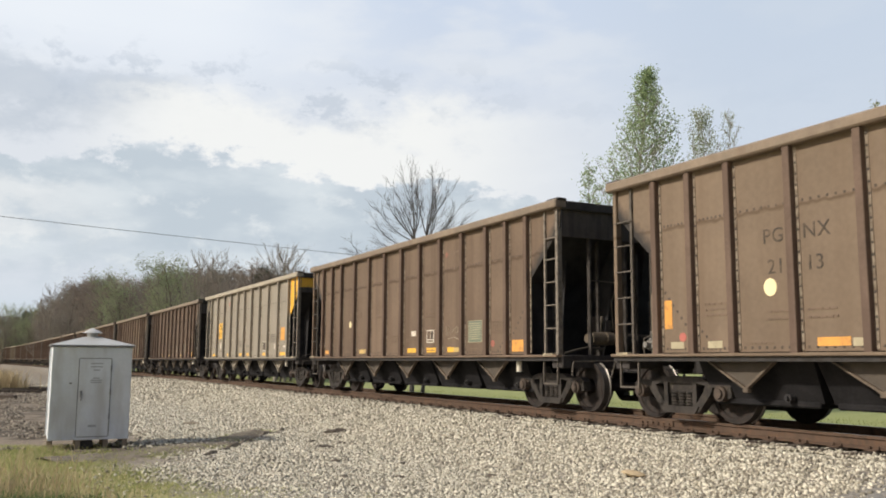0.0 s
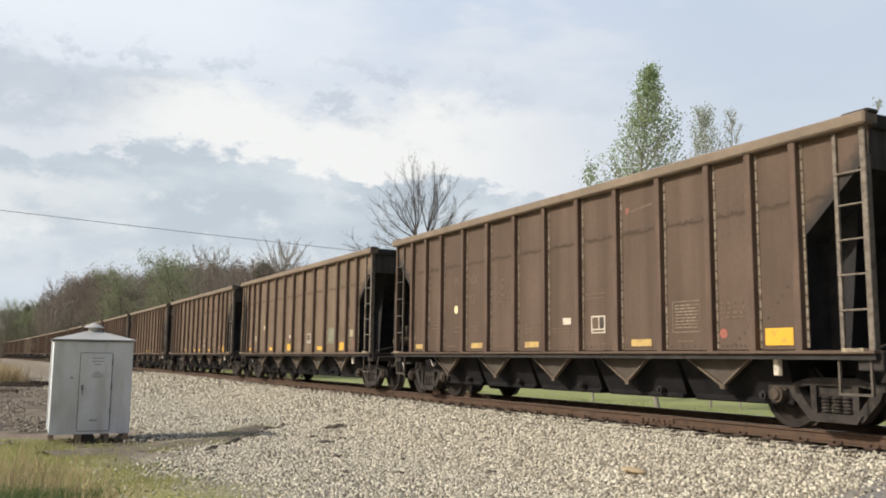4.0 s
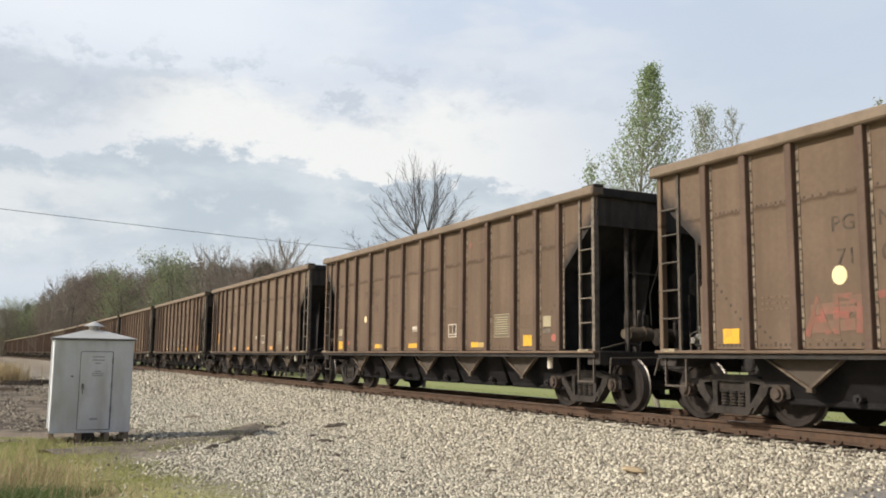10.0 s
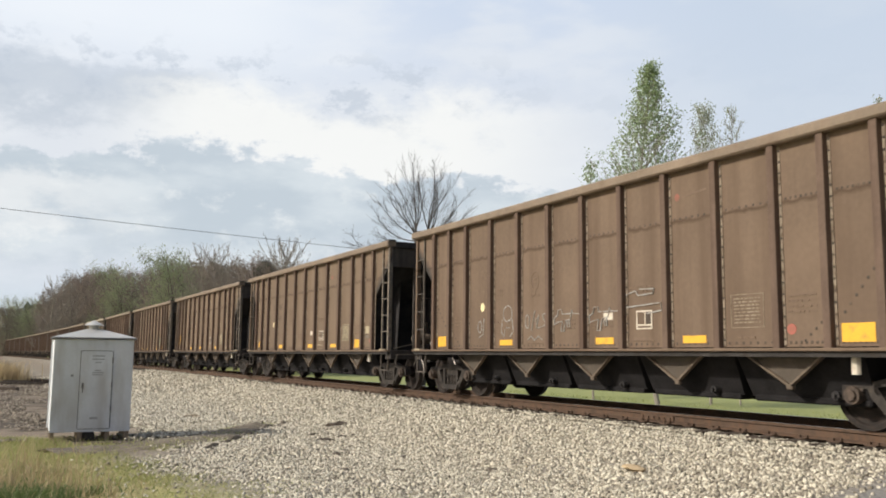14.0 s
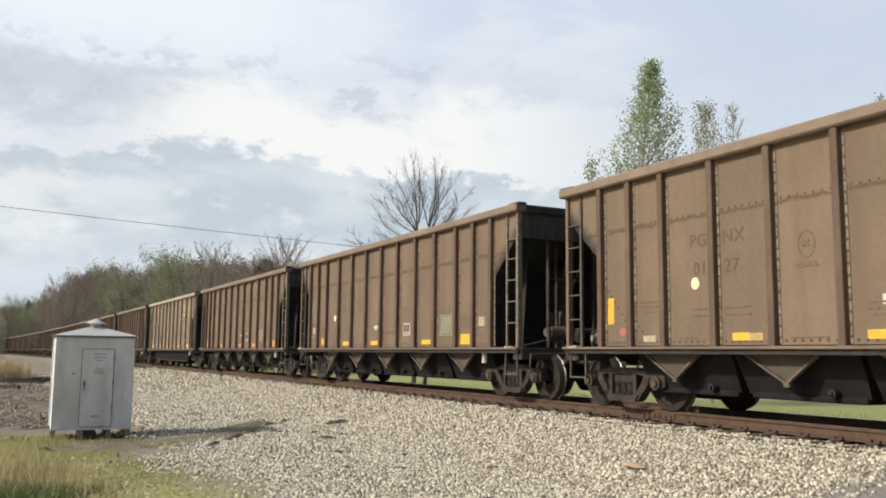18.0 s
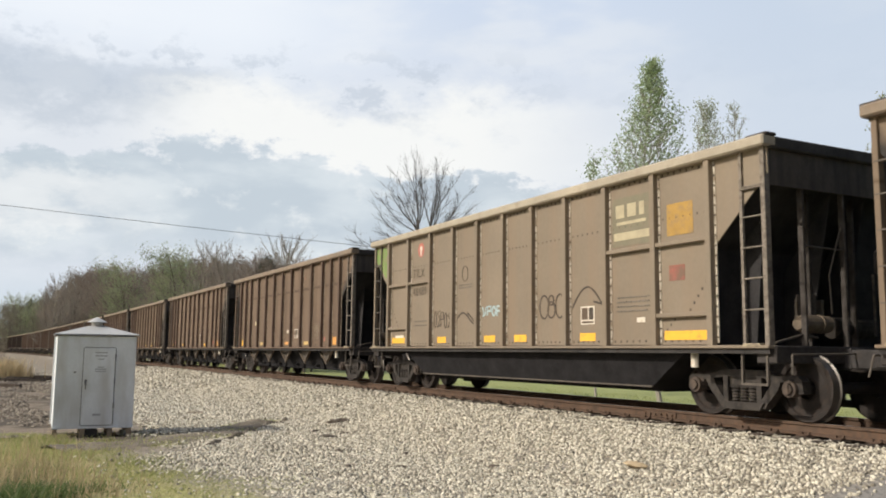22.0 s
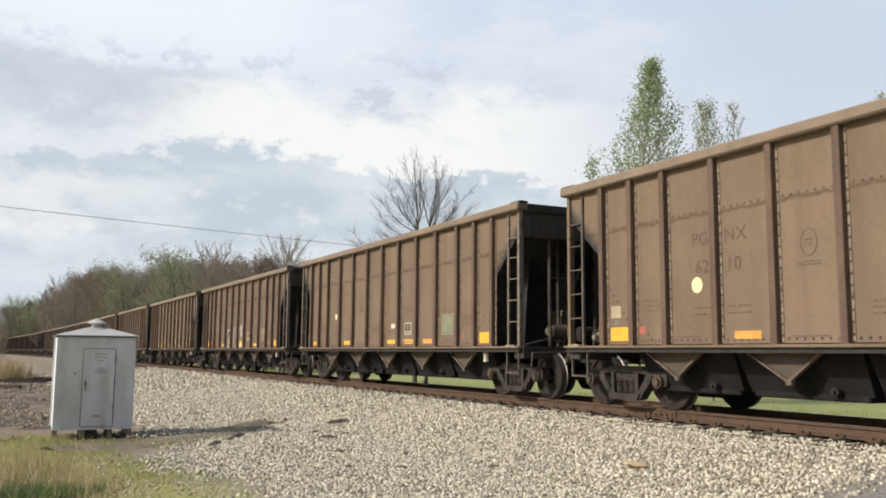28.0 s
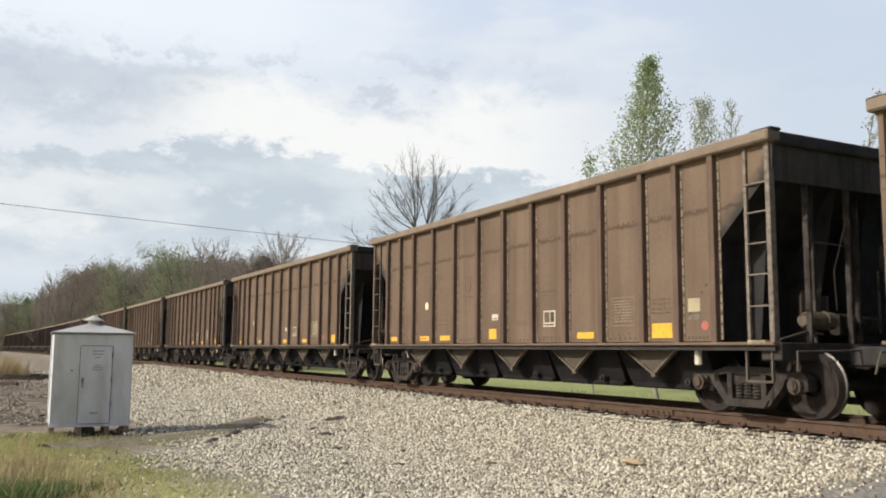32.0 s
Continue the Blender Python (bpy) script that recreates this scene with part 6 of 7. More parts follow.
def build_trees():
    rng = random.Random(11)
    # across the track, standing clear
    cone = lambda f: 0.12 + (2.45 if f < 0.70 else 2.45 - 8.6 * (f - 0.70) if f < 0.86 else 1.07 * (1 - f) / 0.14)
    slim = lambda f: 0.10 + 0.95 * math.sin(math.pi * min(1, 0.2 + 0.76 * f)) ** 0.8
    fan = lambda f: 3.0 if f < 0.62 else 3.0 - 4.4 * (f - 0.62) if f < 0.86 else 1.95 - 10.0 * (f - 0.86)
    round_top = lambda f: 0.5 + 3.0 * math.sin(math.pi * min(1, 0.12 + 0.80 * f)) ** 0.6
    place(make_tree("poplar_tree", 3, 17.9, cone, 0.30, 150, 0.9, 6, 3, 0.15, LEAF, 4, 0.06, 0.17, PALEBARK, label="tall slender poplar in fresh green leaf"), -33.8, 19.0, z=-1.6)
    place(make_tree("sapling_tree", 8, 17.0, lambda f: 1.45 * slim(f), 0.35, 76, 1.6, 6, 3, 0.09, LEAFPALE, 4, 0.048, 0.15, PALEBARK, label="thin young tree with sparse pale leaves"), -35.8, 24.4, z=-1.6)
    place(make_tree("sapling_tree", 9, 16.9, lambda f: 1.15 * slim(f), 0.35, 52, 1.7, 6, 4, 0.06, LEAFPALE, 2, 0.035, 0.10, PALEBARK, label="thin young tree with few leaves"), -34.7, 25.5, z=-1.6)
    place(make_tree("sapling_tree", 10, 13.0, slim, 0.3, 44, 1.0, 6, 3, 0.07, LEAF, 2, 0.06, 0.13, PALEBARK, label="low young tree in green leaf"), -36.6, 17.1, z=-1.6)
    place(make_tree("sapling_tree", 21, 15.2, slim, 0.3, 36, 1.6, 5, 3, 0.08, LEAFPALE, 1, 0.055, 0.10, PALEBARK, label="thin young tree with sparse pale leaves"), -26.1, 26.3, z=-1.6)
    build_bare_tree()
    # the woods along the line
    kinds = [
        make_tree("budding_tree", 31, 14, round_top, 0.3, 40, 1.2, 6, 3, 0.18, BUD, 5, 0.085, 0.28, label="tall tree in russet bud at the edge of the woods", twig_r=0.02),
        make_tree("bare_tree", 32, 14.5, round_top, 0.35, 44, 1.5, 7, 4, 0.18, None, bark=PALEBARK, label="leafless grey tree at the edge of the woods", twig_r=0.02),
        make_tree("leafing_tree", 33, 13.5, round_top, 0.3, 40, 1.1, 6, 3, 0.18, LEAFWOOD, 5, 0.09, 0.32, label="tree in pale spring leaf at the edge of the woods", twig_r=0.018),
        make_tree("olive_tree", 34, 12.5, round_top, 0.2, 44, 0.9, 6, 3, 0.18, OLIVE, 9, 0.10, 0.34, label="leafy olive-green tree at the edge of the woods", twig_r=0.018),
        make_tree("pine_tree", 35, 13.5, lambda f: 0.3 + 2.8 * (1 - f) ** 0.7, 0.12, 60, 0.1, 6, 2, 0.18, NEEDLE, 14, 0.10, 0.32, label="dark pine at the edge of the woods", twig_r=0.02),
        make_tree("budding_tree", 36, 12.5, round_top, 0.2, 44, 1.0, 6, 3, 0.16, BUD, 6, 0.09, 0.30, label="budding brown tree at the edge of the woods", twig_r=0.02),
    ]
    used = set()
    # kind, distance, degrees from the track's line, height factor
    spots = []
    for i in range(108):
        u = i / 107
        ang = 1.0 + 17.5 * u + rng.uniform(-0.4, 0.4)
        dist = 255 - 150 * u + rng.uniform(-8, 30)
        top_deg = float(np.interp(ang, (0.3, 2.2, 3.4, 4.8, 6.4, 8.0, 9.8, 12.4, 13.9, 15.5, 17.9), (3.1, 3.3, 3.9, 5.0, 5.5, 5.3, 5.6, 5.9, 5.5, 5.9, 5.6)))
        h = math.tan(radians(top_deg * rng.uniform(0.76, 1.03))) * dist + 2.4
        spots.append((rng.choice((0, 1, 0, 5, 5, 5, 3, 1, 0, 1)) if ang > 3 else rng.choice((2, 4, 3, 2)), dist, ang, h))
    spots += [(5, 112, 15.6, 14.6), (5, 118, 16.8, 12.6), (5, 114, 17.6, 14.2), (4, 112, 15.6, 14.0), (0, 110, 15.0, 14.6), (1, 108, 16.6, 17.0), (1, 110, 17.3, 17.2), (2, 128, 9.3, 17.0), (2, 132, 10.0, 16.6), (2, 150, 6.4, 16.8), (1, 124, 12.7, 17.8), (1, 122, 12.0, 17.6), (1, 126, 13.3, 16.6), (1, 160, 3.3, 15.4), (1, 165, 3.9, 14.6), (1, 165, 2.7, 13.0), (3, 250, 0.5, 13.5),
              (3, 262, 1.6, 14), (3, 270, 2.6, 15), (3, 300, -0.5, 15), (5, 300, -1.5, 15), (3, 310, 0.8, 16), (3, 320, -2.6, 16)]
    for kd, dist, ang, h in spots:
        src = kinds[kd]
        a = radians(ang)
        x, y = -math.cos(a) * dist, EYE.y + math.sin(a) * dist
        if src in used:
            ob = copy_thing(src, pose(x, y, -0.7))
        else:
            used.add(src)
            ob = src
        ob["group"] = "woods along the line"
        s = h / (14, 14.5, 13.5, 12.5, 13.5, 12.5)[kd]
        ob.matrix_basis = pose(x, y, -1.6, 0, 0, rng.uniform(0, 360)) @ Matrix.Diagonal((s, s, s, 1))


build_trees()


# ---- the wire over the track ----
def build_wire():
    V, F = [], []
    pts = []
    for i in range(41):
        y = -60 + 100 * i / 40
        pts.append(Vector((-45.0, y, 7.55 - 0.042 * (y + 10.8) + 0.00035 * (y + 5) ** 2)))
    for p in pts:
        for i in range(5):
            V.append(p + Vector((0.013 * math.cos(i * 1.2566), 0, 0.013 * math.sin(i * 1.2566))))
    for i in range(40):
        for j in range(5):
            k = (j + 1) % 5
            F.append((i * 5 + j, i * 5 + k, i * 5 + 5 + k, i * 5 + 5 + j))
    tagged(new("overhead_wire", raw("overhead_wire", [tuple(v) for v in V], F, CABLE)), "thin black overhead wire crossing the track", "wire")


build_wire()


# ---- loose stone, grass and litter ----
SOIL_LINE = [Vector((-15.3, -9.9)), Vector((-16.0, -8.2)), Vector((-17.0, -6.9)), Vector((-19.6, -5.2))]


def on_soil(x, y, wide=0.0):
    """Whether a spot lies on the bare tongue of soil beside the shed."""
    p = Vector((x, y))
    best = 9.0
    for i, (a, b) in enumerate(zip(SOIL_LINE, SOIL_LINE[1:])):
        d = b - a
        f = max(0, min(1, (p - a).dot(d) / d.length_squared))
        best = min(best, (p - a - d * f).length / (0.85, 0.8, 0.62 - 0.3 * f)[i])
    return best < 1.0 + wide + 0.25 * noise.noise((x * 1.4, y * 1.4, 1))


def build_soil():
    V, F = [], []
    n, m = 70, 16
    for i in range(n + 1):
        f = i / n * 2.999
        k = int(f)
        p = SOIL_LINE[k].lerp(SOIL_LINE[k + 1], f - k)
        d = (SOIL_LINE[k + 1] - SOIL_LINE[k]).normalized()
        s = Vector((-d.y, d.x))
        w = 1.05 - 0.16 * f
        for j in range(m + 1):
            g = j / m * 2 - 1
            q = p + s * g * w
            h = 0.030 - 0.11 * abs(g) ** 2.2 + 0.05 * noise.noise((q.x * 2, q.y * 2, 4)) + 0.02 * noise.noise((q.x * 8, q.y * 8, 4))
            # a low bank of spoil at the far end and along the outer edge
            h += 0.06 * math.exp(-((f - 2.75) / 0.22) ** 2 - (g / 0.5) ** 2) 
            V.append((q.x, q.y, ground_z(q.x, q.y) + h))
    for i in range(n):
        for j in range(m):
            a = i * (m + 1) + j
            F.append((a, a + 1, a + m + 2, a + m + 1))
    soil = mat("bare_soil", (0.205, 0.173, 0.128), 0.95, 0, 0.4, 2.2, 30, 0.9, 0.03, (0.13, 0.105, 0.077), 0.52)
    tagged(new("soil_bank", raw("soil_bank", V, F, soil, True)), "bare trampled soil with a low spoil bank", "soil", kind="structure")
    clod = mat("soil_clod", (0.10, 0.08, 0.062), 0.95, 0, 0.4, 5, 40, 0.8, 0.02)
    rng = random.Random(3)
    for x, y, r in ((-17.9, -4.0, 0.16), (-18.15, -4.05, 0.10), (-16.7, -5.0, 0.09), (-19.0, -5.0, 0.07), (-19.3, -5.3, 0.09), (-18.2, -5.6, 0.07), (-17.3, -6.1, 0.10), (-15.9, -6.9, 0.09), (-16.2, -4.55, 0.08), (-15.6, -5.1, 0.11), (-14.2, -5.0, 0.07), (-13.3, -5.75, 0.09), (-12.6, -4.9, 0.07), (-11.5, -6.3, 0.08), (-11.2, -5.6, 0.06), (-10.7, -4.4, 0.06), (-18.7, -5.7, 0.09)):
        bm = B()
        bmesh.ops.create_icosphere(bm, subdivisions=2, radius=r)
        for v in bm.verts:
            v.co *= 1 + 0.5 * noise.noise(v.co * 9 + Vector((x, y, 0)))
            v.co.z *= 0.5
        ob = new("soil_clod", mesh_of("soil_clod", bm, clod))
        ob.matrix_basis = pose(x, y, ground_z(x, y) + 0.03 * r, 0, 0, rng.uniform(0, 360)) @ Matrix.Diagonal((1.6, 0.8, 1, 1))
        tagged(ob, "dark lump of dried soil on the gravel", "clod", "soil lumps")
    # a flat yellowish stone on the shoulder
    bm = B()
    bmesh.ops.create_icosphere(bm, subdivisions=2, radius=0.15)
    for v in bm.verts:
        v.co *= 1 + 0.35 * noise.noise(v.co * 8)
        v.co.z *= 0.22
    slab = new("flat_stone", mesh_of("flat_stone", bm, mat("yellow_stone", (0.52, 0.40, 0.25), 0.9, 0, 0.2, 5, 40, 0.4, 0.01)))
    slab.matrix_basis = pose(-8.8, -3.45, ground_z(-8.8, -3.45) + 0.045, 4, 3, 70)
    tagged(slab, "flat yellowish stone lying on the ballast", "stone")
    # old ties dumped by the lane
    for x, y, a, ln in ((-46.5, -9.55, 70, 2.3), (-48.0, -8.9, 95, 2.5), (-50.5, -8.2, 80, 1.8), (-40.0, -10.4, 60, 1.6)):
        bm = B()
        box(bm, -ln / 2, ln / 2, -0.12, 0.12, -0.05, 0.18, 0.02)
        for v in bm.verts:
            v.co += Vector((0, 0.03, 0.02)) * noise.noise(v.co * 3 + Vector((x, 0, 0)))
        ob = new("old_tie", mesh_of("old_tie", bm, TIE))
        ob.matrix_basis = pose(x, y, -0.70, 0, 2, a)
        tagged(ob, "dark discarded wooden tie in the dirt", "timber", "discarded ties")
    # a stick
    bm = B()
    limb_pts = [(-0.2, 0, 0), (-0.05, 0.02, 0.015), (0.2, 0, 0.0)]
    for p, q in zip(limb_pts, limb_pts[1:]):
        rod(bm, p, q, 0.018, 6)
    ob = new("stick", mesh_of("stick", bm, LEG))
    ob.matrix_basis = pose(-22.3, -6.2, ground_z(-22.3, -6.2) + 0.05, 0, 0, 60)
    tagged(ob, "short dark stick on the gravel", "stick")


build_soil()


def build_ridge():
    """A dark ragged lip of soil where the fresh ballast ends."""
    V, F = [], []
    a, b = Vector((-14.9, -7.5)), Vector((-20.2, -4.52))
    n, m = 60, 6
    s = Vector((-(b - a).y, (b - a).x)).normalized()
    for i in range(n + 1):
        f = i / n
        p = a.lerp(b, f) + s * 0.22 * noise.noise((f * 5, 3, 1))
        w = 0.08 + 0.09 * f * (1 - 0.6 * f) + 0.05 * noise.noise((f * 14, 0, 0))
        for j in range(m + 1):
            g = j / m * 2 - 1
            q = p + s * g * w
            h = (0.015 + 0.09 * max(0.0, noise.noise((f * 9, 7, 2)) + 0.25)) * (1 - g * g) - 0.05 * abs(g) + 0.02 * noise.noise((q.x * 7, q.y * 7, 1))
            V.append((q.x, q.y, ground_z(q.x, q.y) + h + 0.015))
    for i in range(n):
        for j in range(m):
            k = i * (m + 1) + j
            F.append((k, k + 1, k + m + 2, k + m + 1))
    tagged(new("soil_lip", raw("soil_lip", V, F, mat("dark_soil", (0.165, 0.135, 0.10), 0.95, 0, 0.4, 3, 25, 0.8, 0.02), True)),
           "ragged lip of dark soil along the ballast edge", "soil", kind="structure")


build_ridge()


def build_rubble():
    """Loose brown rubble and clods over the dirt lane behind the shed."""
    rng = random.Random(23)
    V, F = [], []
    base = [(-1, 0, 0), (1, 0, 0), (0, -1, 0), (0, 1, 0), (0, 0, 0.8), (0, 0, -0.6)]
    tri = [(0, 2, 4), (2, 1, 4), (1, 3, 4), (3, 0, 4), (2, 0, 5), (1, 2, 5), (3, 1, 5), (0, 3, 5)]
    for _ in range(22000):
        x = -17.5 - 45 * rng.random() ** 1.5
        y = rng.uniform(-14.5, -7.6)
        if noise.noise((x * 0.35, y * 0.9, 6)) < -0.15 or (x > -20 and y > -9.9):
            continue
        s = rng.uniform(0.02, 0.055) * (1 + 0.02 * (-x - 17))
        a = rng.uniform(0, 6.28)
        k = len(V)
        for p in base:
            q = [c * s * rng.uniform(0.7, 1.3) for c in p]
            V.append((x + q[0] * math.cos(a) - q[1] * math.sin(a), y + q[0] * math.sin(a) + q[1] * math.cos(a), ground_z(x, y) + 0.01 + q[2]))
        F += [tuple(k + t for t in f) for f in tri]
    tagged(new("rubble", raw("rubble", V, F, stones_mat("brown_rubble", (0.095, 0.076, 0.058), (0.20, 0.165, 0.126), (0.36, 0.31, 0.24)))),
           "loose brown rubble on the dirt lane", "rubble", kind="stuff")


build_rubble()


def build_stones():
    rng = np.random.default_rng(4)
    phi = (1 + 5 ** 0.5) / 2
    ico = np.array([(-1, phi, 0), (1, phi, 0), (-1, -phi, 0), (1, -phi, 0), (0, -1, phi), (0, 1, phi), (0, -1, -phi), (0, 1, -phi),
                    (phi, 0, -1), (phi, 0, 1), (-phi, 0, -1), (-phi, 0, 1)]) / 1.9
    tri = np.array([(0, 11, 5), (0, 5, 1), (0, 1, 7), (0, 7, 10), (0, 10, 11), (1, 5, 9), (5, 11, 4), (11, 10, 2), (10, 7, 6), (7, 1, 8),
                    (3, 9, 4), (3, 4, 2), (3, 2, 6), (3, 6, 8), (3, 8, 9), (4, 9, 5), (2, 4, 11), (6, 2, 10), (8, 6, 7), (9, 8, 1)])
    octa = np.array([(-1, 0, 0), (1, 0, 0), (0, -1, 0), (0, 1, 0), (0, 0, 1), (0, 0, -1)])
    octa_tri = np.array([(0, 2, 4), (2, 1, 4), (1, 3, 4), (3, 0, 4), (2, 0, 5), (1, 2, 5), (3, 1, 5), (0, 3, 5)])

    def scatter(bands):
        P, S = [], []
        for x0, x1, dens, size in bands:
            n = int((x1 - x0) * 8.6 * dens)
            x = rng.uniform(x0, x1, n)
            d = rng.uniform(-9.6, -0.95, n)
            for a, b in zip(x, d):
                y = b + line_y(a)
                if b > -1.45 and rng.random() < 0.35:
                    continue
                edge = noise.noise((a * 0.6, b * 0.6, 0)) * 1.6 + noise.noise((a * 2.2, b * 2.2, 3)) * 0.6
                keep = min(1.0, max(0.0, (b + edge * 0.6 + 8.3) / 0.9)) if a < -14.2 else min(1.0, max(0.04, (b + 6.35 - 0.19 * a + edge * 0.6) / 0.6))
                keep *= min(1.0, max(0.03, (-5.8 - a + edge * 0.25) / 0.9))
                if on_soil(a, b, -0.15) and rng.random() < 0.86:
                    continue
                if rng.random() > keep:
                    continue
                P.append((a, y, ground_z(a, y) + size * 0.25 + (0.03 if b > -1.5 else 0)))
                S.append(size * rng.uniform(0.5, 1.5))
        return np.array(P), np.array(S)

    def pile(shape, tri, P, S):
        n, w = len(P), len(shape)
        ang = rng.uniform(0, 2 * np.pi, (n, 2))
        sq = rng.uniform(0.55, 1.3, (n, 3))
        v = shape[None] * sq[:, None] * rng.uniform(0.75, 1.25, (n, w, 1))
        c, q = np.cos(ang[:, 0])[:, None], np.sin(ang[:, 0])[:, None]
        v = np.stack([v[..., 0] * c - v[..., 1] * q, v[..., 0] * q + v[..., 1] * c, v[..., 2]], -1)
        c, q = np.cos(ang[:, 1])[:, None], np.sin(ang[:, 1])[:, None]
        v = np.stack([v[..., 0], v[..., 1] * c - v[..., 2] * q, v[..., 1] * q + v[..., 2] * c], -1)
        v = v * S[:, None, None] + P[:, None]
        f = (tri[None] + (np.arange(n) * w)[:, None, None]).reshape(-1, 3)
        me = bpy.data.meshes.new("ballast_stones")
        me.vertices.add(n * w)
        me.vertices.foreach_set("co", v.reshape(-1))
        me.loops.add(len(f) * 3)
        me.loops.foreach_set("vertex_index", f.reshape(-1))
        me.polygons.add(len(f))
        me.polygons.foreach_set("loop_start", np.arange(len(f)) * 3)
        me.update(calc_edges=True)
        me.materials.append(STONES)
        tagged(new("ballast_stones", me), "loose pale crushed limestone ballast", "gravel", kind="stuff")

    pile(ico, tri, *scatter(((-13, -5.3, 700, 0.0195), (-20, -13, 500, 0.0225))))
    pile(octa, octa_tri, *scatter(((-34, -20, 280, 0.032), (-60, -34, 60, 0.05))))


build_stones()


def blades(name, spots, m, label, width=0.006, bend=0.35):
    rng = random.Random(17)
    V, F = [], []
    for x, y, z, h in spots:
        a = rng.uniform(0, 6.28)
        lean = Vector((rng.gauss(0, bend), rng.gauss(0, bend), 1)) * h
        s = Vector((math.cos(a) * width, math.sin(a) * width, 0))
        p = Vector((x, y, z))
        k = len(V)
        q = p + lean * 0.55
        t = p + lean + Vector((lean.x, lean.y, -0.15 * h)) * 0.5
        V += [p - s, p + s, q + s * 0.7, q - s * 0.7, t]
        F += [(k, k + 1, k + 2, k + 3), (k + 3, k + 2, k + 4)]
    tagged(new(name, raw(name, [tuple(v) for v in V], F, m)), label, "grass", kind="stuff")


def build_grass():
    rng = random.Random(7)

    def turf_edge(x, y):
        """Above 0 inside the grass before the lane."""
        e = 0.8 * noise.noise((x * 0.6, y * 0.6, 9)) + 0.35 * noise.noise((x * 2.3, y * 2.3, 4))
        return min(-8.22 - 0.18 * (-11.0 - x) - y, x + 18.2) + e * 0.7
    spots = []
    for _ in range(90000):
        x, y = rng.uniform(-18.5, -7.5), rng.uniform(-12.0, -7.9)
        t = turf_edge(x, y)
        if rng.random() < min(1, max(0.03, t + 0.25)):
            spots.append((x, y, ground_z(x, y) - 0.04, rng.uniform(0.03, 0.10) * (1 + 0.6 * noise.noise((x, y, 3)))))
    for _ in range(16000):
        x, y = rng.uniform(-20.0, -14.2), rng.uniform(-10.2, -4.8)
        if on_soil(x, y, 0.1) and noise.noise((x * 0.9, y * 0.9, 12)) > -0.05 and rng.random() < 0.7:
            spots.append((x, y, ground_z(x, y) - 0.02, rng.uniform(0.04, 0.09)))
    for _ in range(9000):
        x, y = rng.uniform(-13.5, -7.4), rng.uniform(-8.4, -6.4)
        if noise.noise((x * 0.7, y * 1.1, 31)) > 0.12 and rng.random() < (-6.4 - y) / 1.6:
            spots.append((x, y, ground_z(x, y) - 0.02, rng.uniform(0.03, 0.07)))
    blades("grass", spots, GRASS, "short spring grass with yellow patches", 0.007)
    spots = []
    for cx, cy, r, n, h in ((-10.9, -10.35, 0.45, 460, 0.42), (-11.6, -10.7, 0.4, 300, 0.42), (-10.2, -9.9, 0.35, 160, 0.22), (-12.4, -10.1, 0.45, 180, 0.30), (-13.2, -10.6, 0.5, 160, 0.4), (-14.0, -10.2, 0.3, 50, 0.5), (-9.8, -8.9, 0.5, 60, 0.14),
                            (-15.8, -10.0, 0.35, 40, 0.35)):
        for _ in range(n):
            x, y = rng.gauss(cx, r), rng.gauss(cy, r)
            spots.append((x, y, ground_z(x, y) - 0.03, h * rng.uniform(0.35, 1.1)))
    blades("dry_grass", spots, STRAW, "tall dry straw-coloured grass stalks", 0.005, 0.22)
    spots = []
    for cx, cy, r, n, h in ((-10.3, -10.45, 0.25, 1100, 0.26), (-10.75, -9.95, 0.25, 600, 0.15), (-11.3, -10.9, 0.3, 700, 0.22), (-12.6, -10.5, 0.4, 500, 0.14)):
        for _ in range(n):
            x, y = rng.gauss(cx, r), rng.gauss(cy, r)
            spots.append((x, y, ground_z(x, y) - 0.03, h * rng.uniform(0.4, 1.0)))
    blades("weed_tuft", spots, WEED, "lush green weeds in the dry grass", 0.010, 0.45)
    spots = []
    for cx, cy, r, n, h in ((-50.0, -10.6, 1.1, 1500, 1.35), (-53.0, -11.6, 1.2, 900, 1.2), (-46.0, -12.5, 1.0, 500, 0.9)):
        for _ in range(n):
            x, y = rng.gauss(cx, r * 0.6), rng.gauss(cy, r * 0.6)
            spots.append((x, y, -0.75, h * rng.uniform(0.4, 1.05)))
    blades("tall_dry_grass", spots, STRAW, "clump of tall dry grass beside the lane", 0.02, 0.16)
    spots = []
    for _ in range(14000):
        x, y = rng.uniform(-70, -6), rng.uniform(3.2, 24.0)
        spots.append((x, y, ground_z(x, y) - 0.03, rng.uniform(0.08, 0.28)))
    for _ in range(500):
        x, y = rng.gauss(-14.5, 0.5), rng.gauss(8.0, 0.5)
        spots.append((x, y, ground_z(x, y) - 0.03, rng.uniform(0.3, 0.8)))
    blades("meadow_grass", spots, MEADOW, "green meadow grass across the track", 0.014)


build_grass()


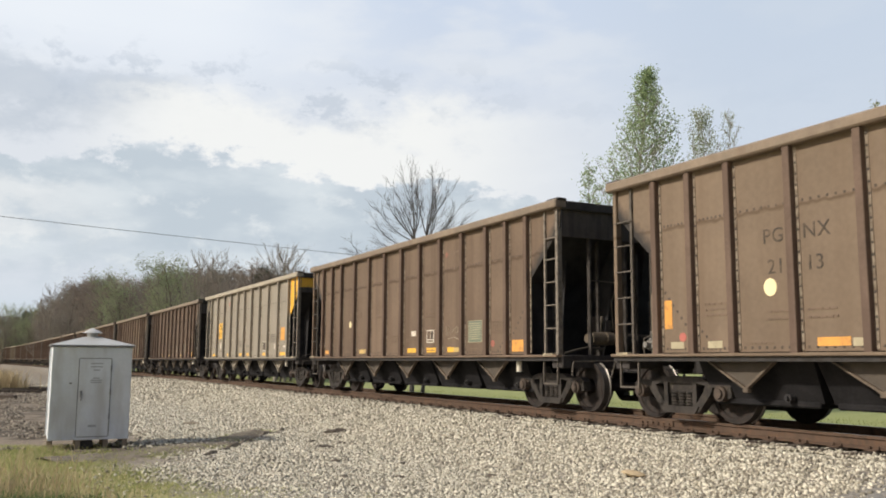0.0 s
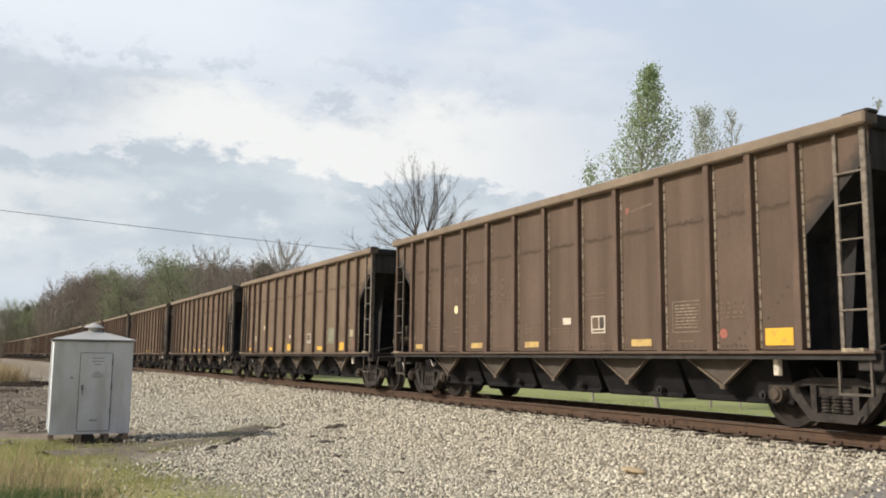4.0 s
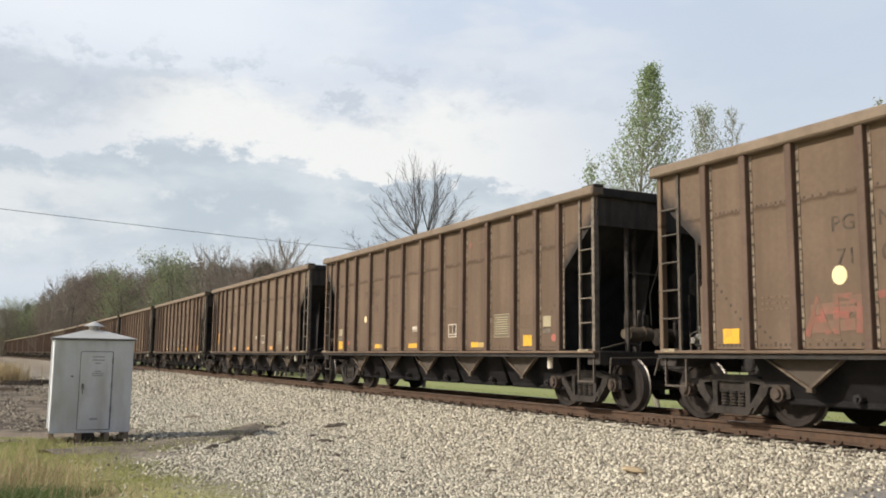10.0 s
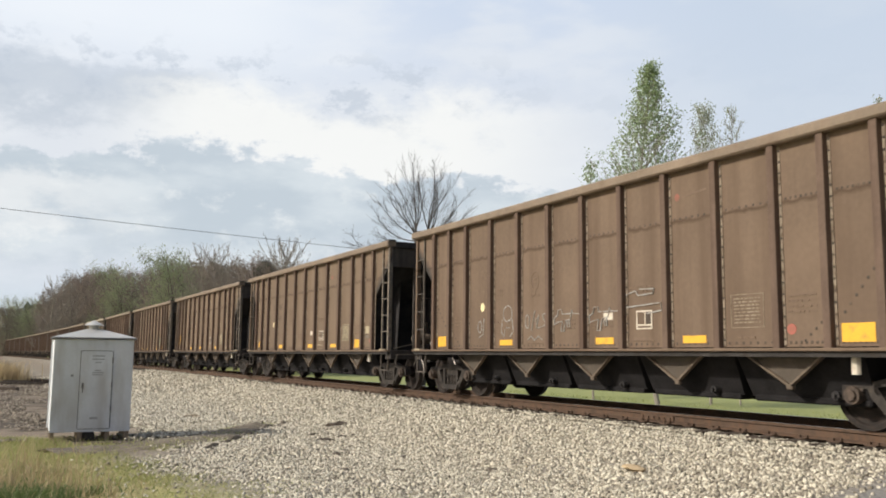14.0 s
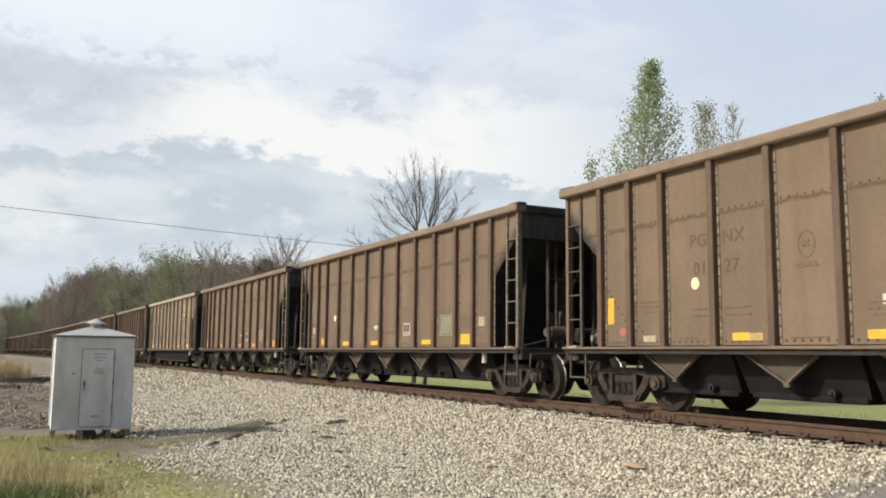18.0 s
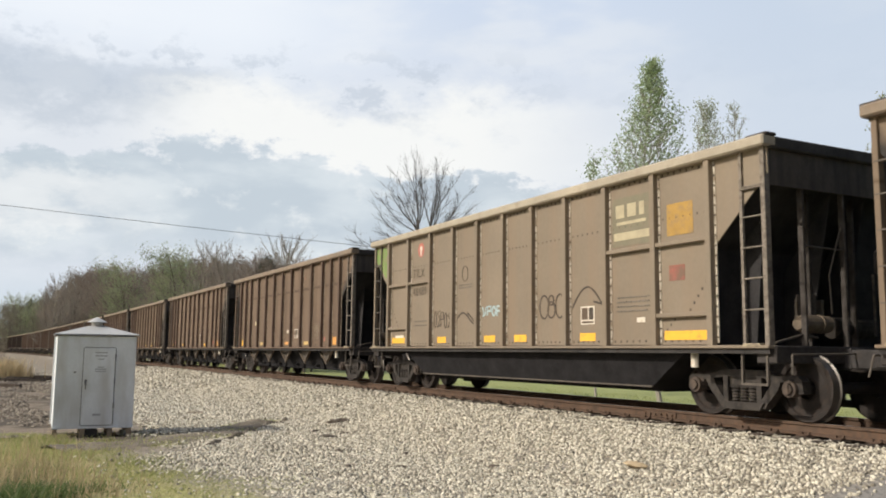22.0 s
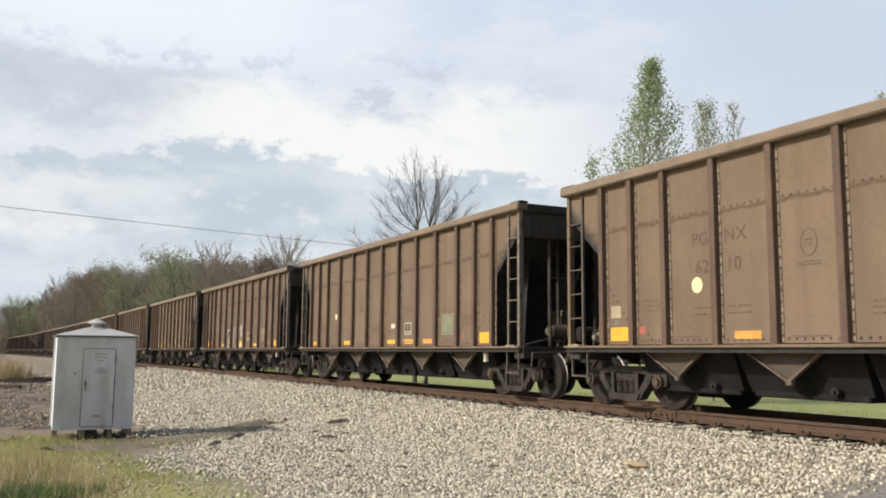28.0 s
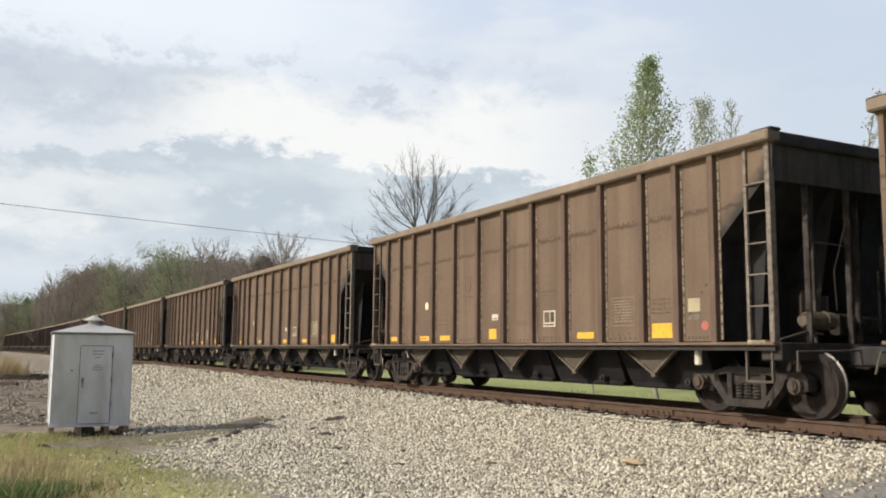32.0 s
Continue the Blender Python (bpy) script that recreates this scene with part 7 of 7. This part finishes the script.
# ---- a bird crossing once ----
def build_bird():
    bird = tagged(new("bird"), "small dark swallow in fast flight", "bird")
    dark = mat("bird_dark", (0.03, 0.03, 0.035), 0.7, 0, 0.2)
    bm = B()
    bmesh.ops.create_icosphere(bm, subdivisions=2, radius=0.05)
    for v in bm.verts:
        v.co.x *= 2.0
    part("body", bm, dark, bird)
    for s in (-1, 1):
        bm = B()
        a = [bm.verts.new(c) for c in ((0.05, s * 0.03, 0.01), (0.0, s * 0.14, 0.05), (-0.09, s * 0.24, 0.03), (-0.04, s * 0.03, 0.0))]
        f = bm.faces.new(a)
        bmesh.ops.solidify(bm, geom=[f], thickness=0.008)
        part("wing", bm, dark, bird)
    bm = B()
    prism(bm, [(-0.08, 0.01), (-0.20, 0.015), (-0.20, 0.0), (-0.08, -0.01)], -0.025, 0.025)
    part("tail", bm, dark, bird)
    return bird


BIRD = build_bird()
BIRD_PATH = [(0.0, 10.55, 26.40, 28.62), (1.0, -4.14, 25.00, 24.44), (2.0, -28.61, 22.66, 17.48), (2.2, -33.51, 22.19, 16.08), (2.4, -41.85, 20.10, 13.37), (3.0, -70.86, 13.80, 6.36), (6.0, -127.62, 13.97, 6.65), (32.0, -255.23, 38.81, 9.98)]


# ---- what moves ----
def motions():
    times = [float(i) for i in range(33)]
    for k, car in enumerate(TRAIN):
        rows = []
        for t in times:
            x = centre_at_start(k) + travel(t)
            rows.append((t, pose(x, line_y(x), 0, 0, 0, heading(x))))
        walk(car, rows)
    # wheels roll with the speed: the two axle places of a truck, shared by all trucks
    keyed = {}
    step = 2 / FPS
    for car in TRAIN:
        for truck in car.children:
            if not truck.name.startswith("truck"):
                continue
            for ws in truck.children:
                if not ws.name.startswith("wheelset"):
                    continue
                place_x = round(ws.location.x, 2)
                if place_x not in keyed:
                    rows = []
                    for i in range(481):
                        a = SPEED * i * step / 0.457
                        rows.append((i * step, pose(place_x, 0, 0.457, 0, math.degrees(a) % 360, 0)))
                    walk(ws, rows)
                    keyed[place_x] = ws
                else:
                    src = keyed[place_x].animation_data
                    ws.rotation_mode = "QUATERNION"
                    ws.animation_data_create()
                    ws.animation_data.action = src.action
                    ws.animation_data.action_slot = src.action_slot
    # the bird drops from high over the track and away behind the cars
    walk(BIRD, [(t, pose(x, y, z, 0, 12, 198)) for t, x, y, z in BIRD_PATH])
    # the clouds drift slowly across
    walk(SKY, [(t, pose(EYE.x, EYE.y, EYE.z, 0, 0, 1.7 - 3.4 * t / 32)) for t in (0.0, 8.0, 16.0, 24.0, 32.0)])


motions()
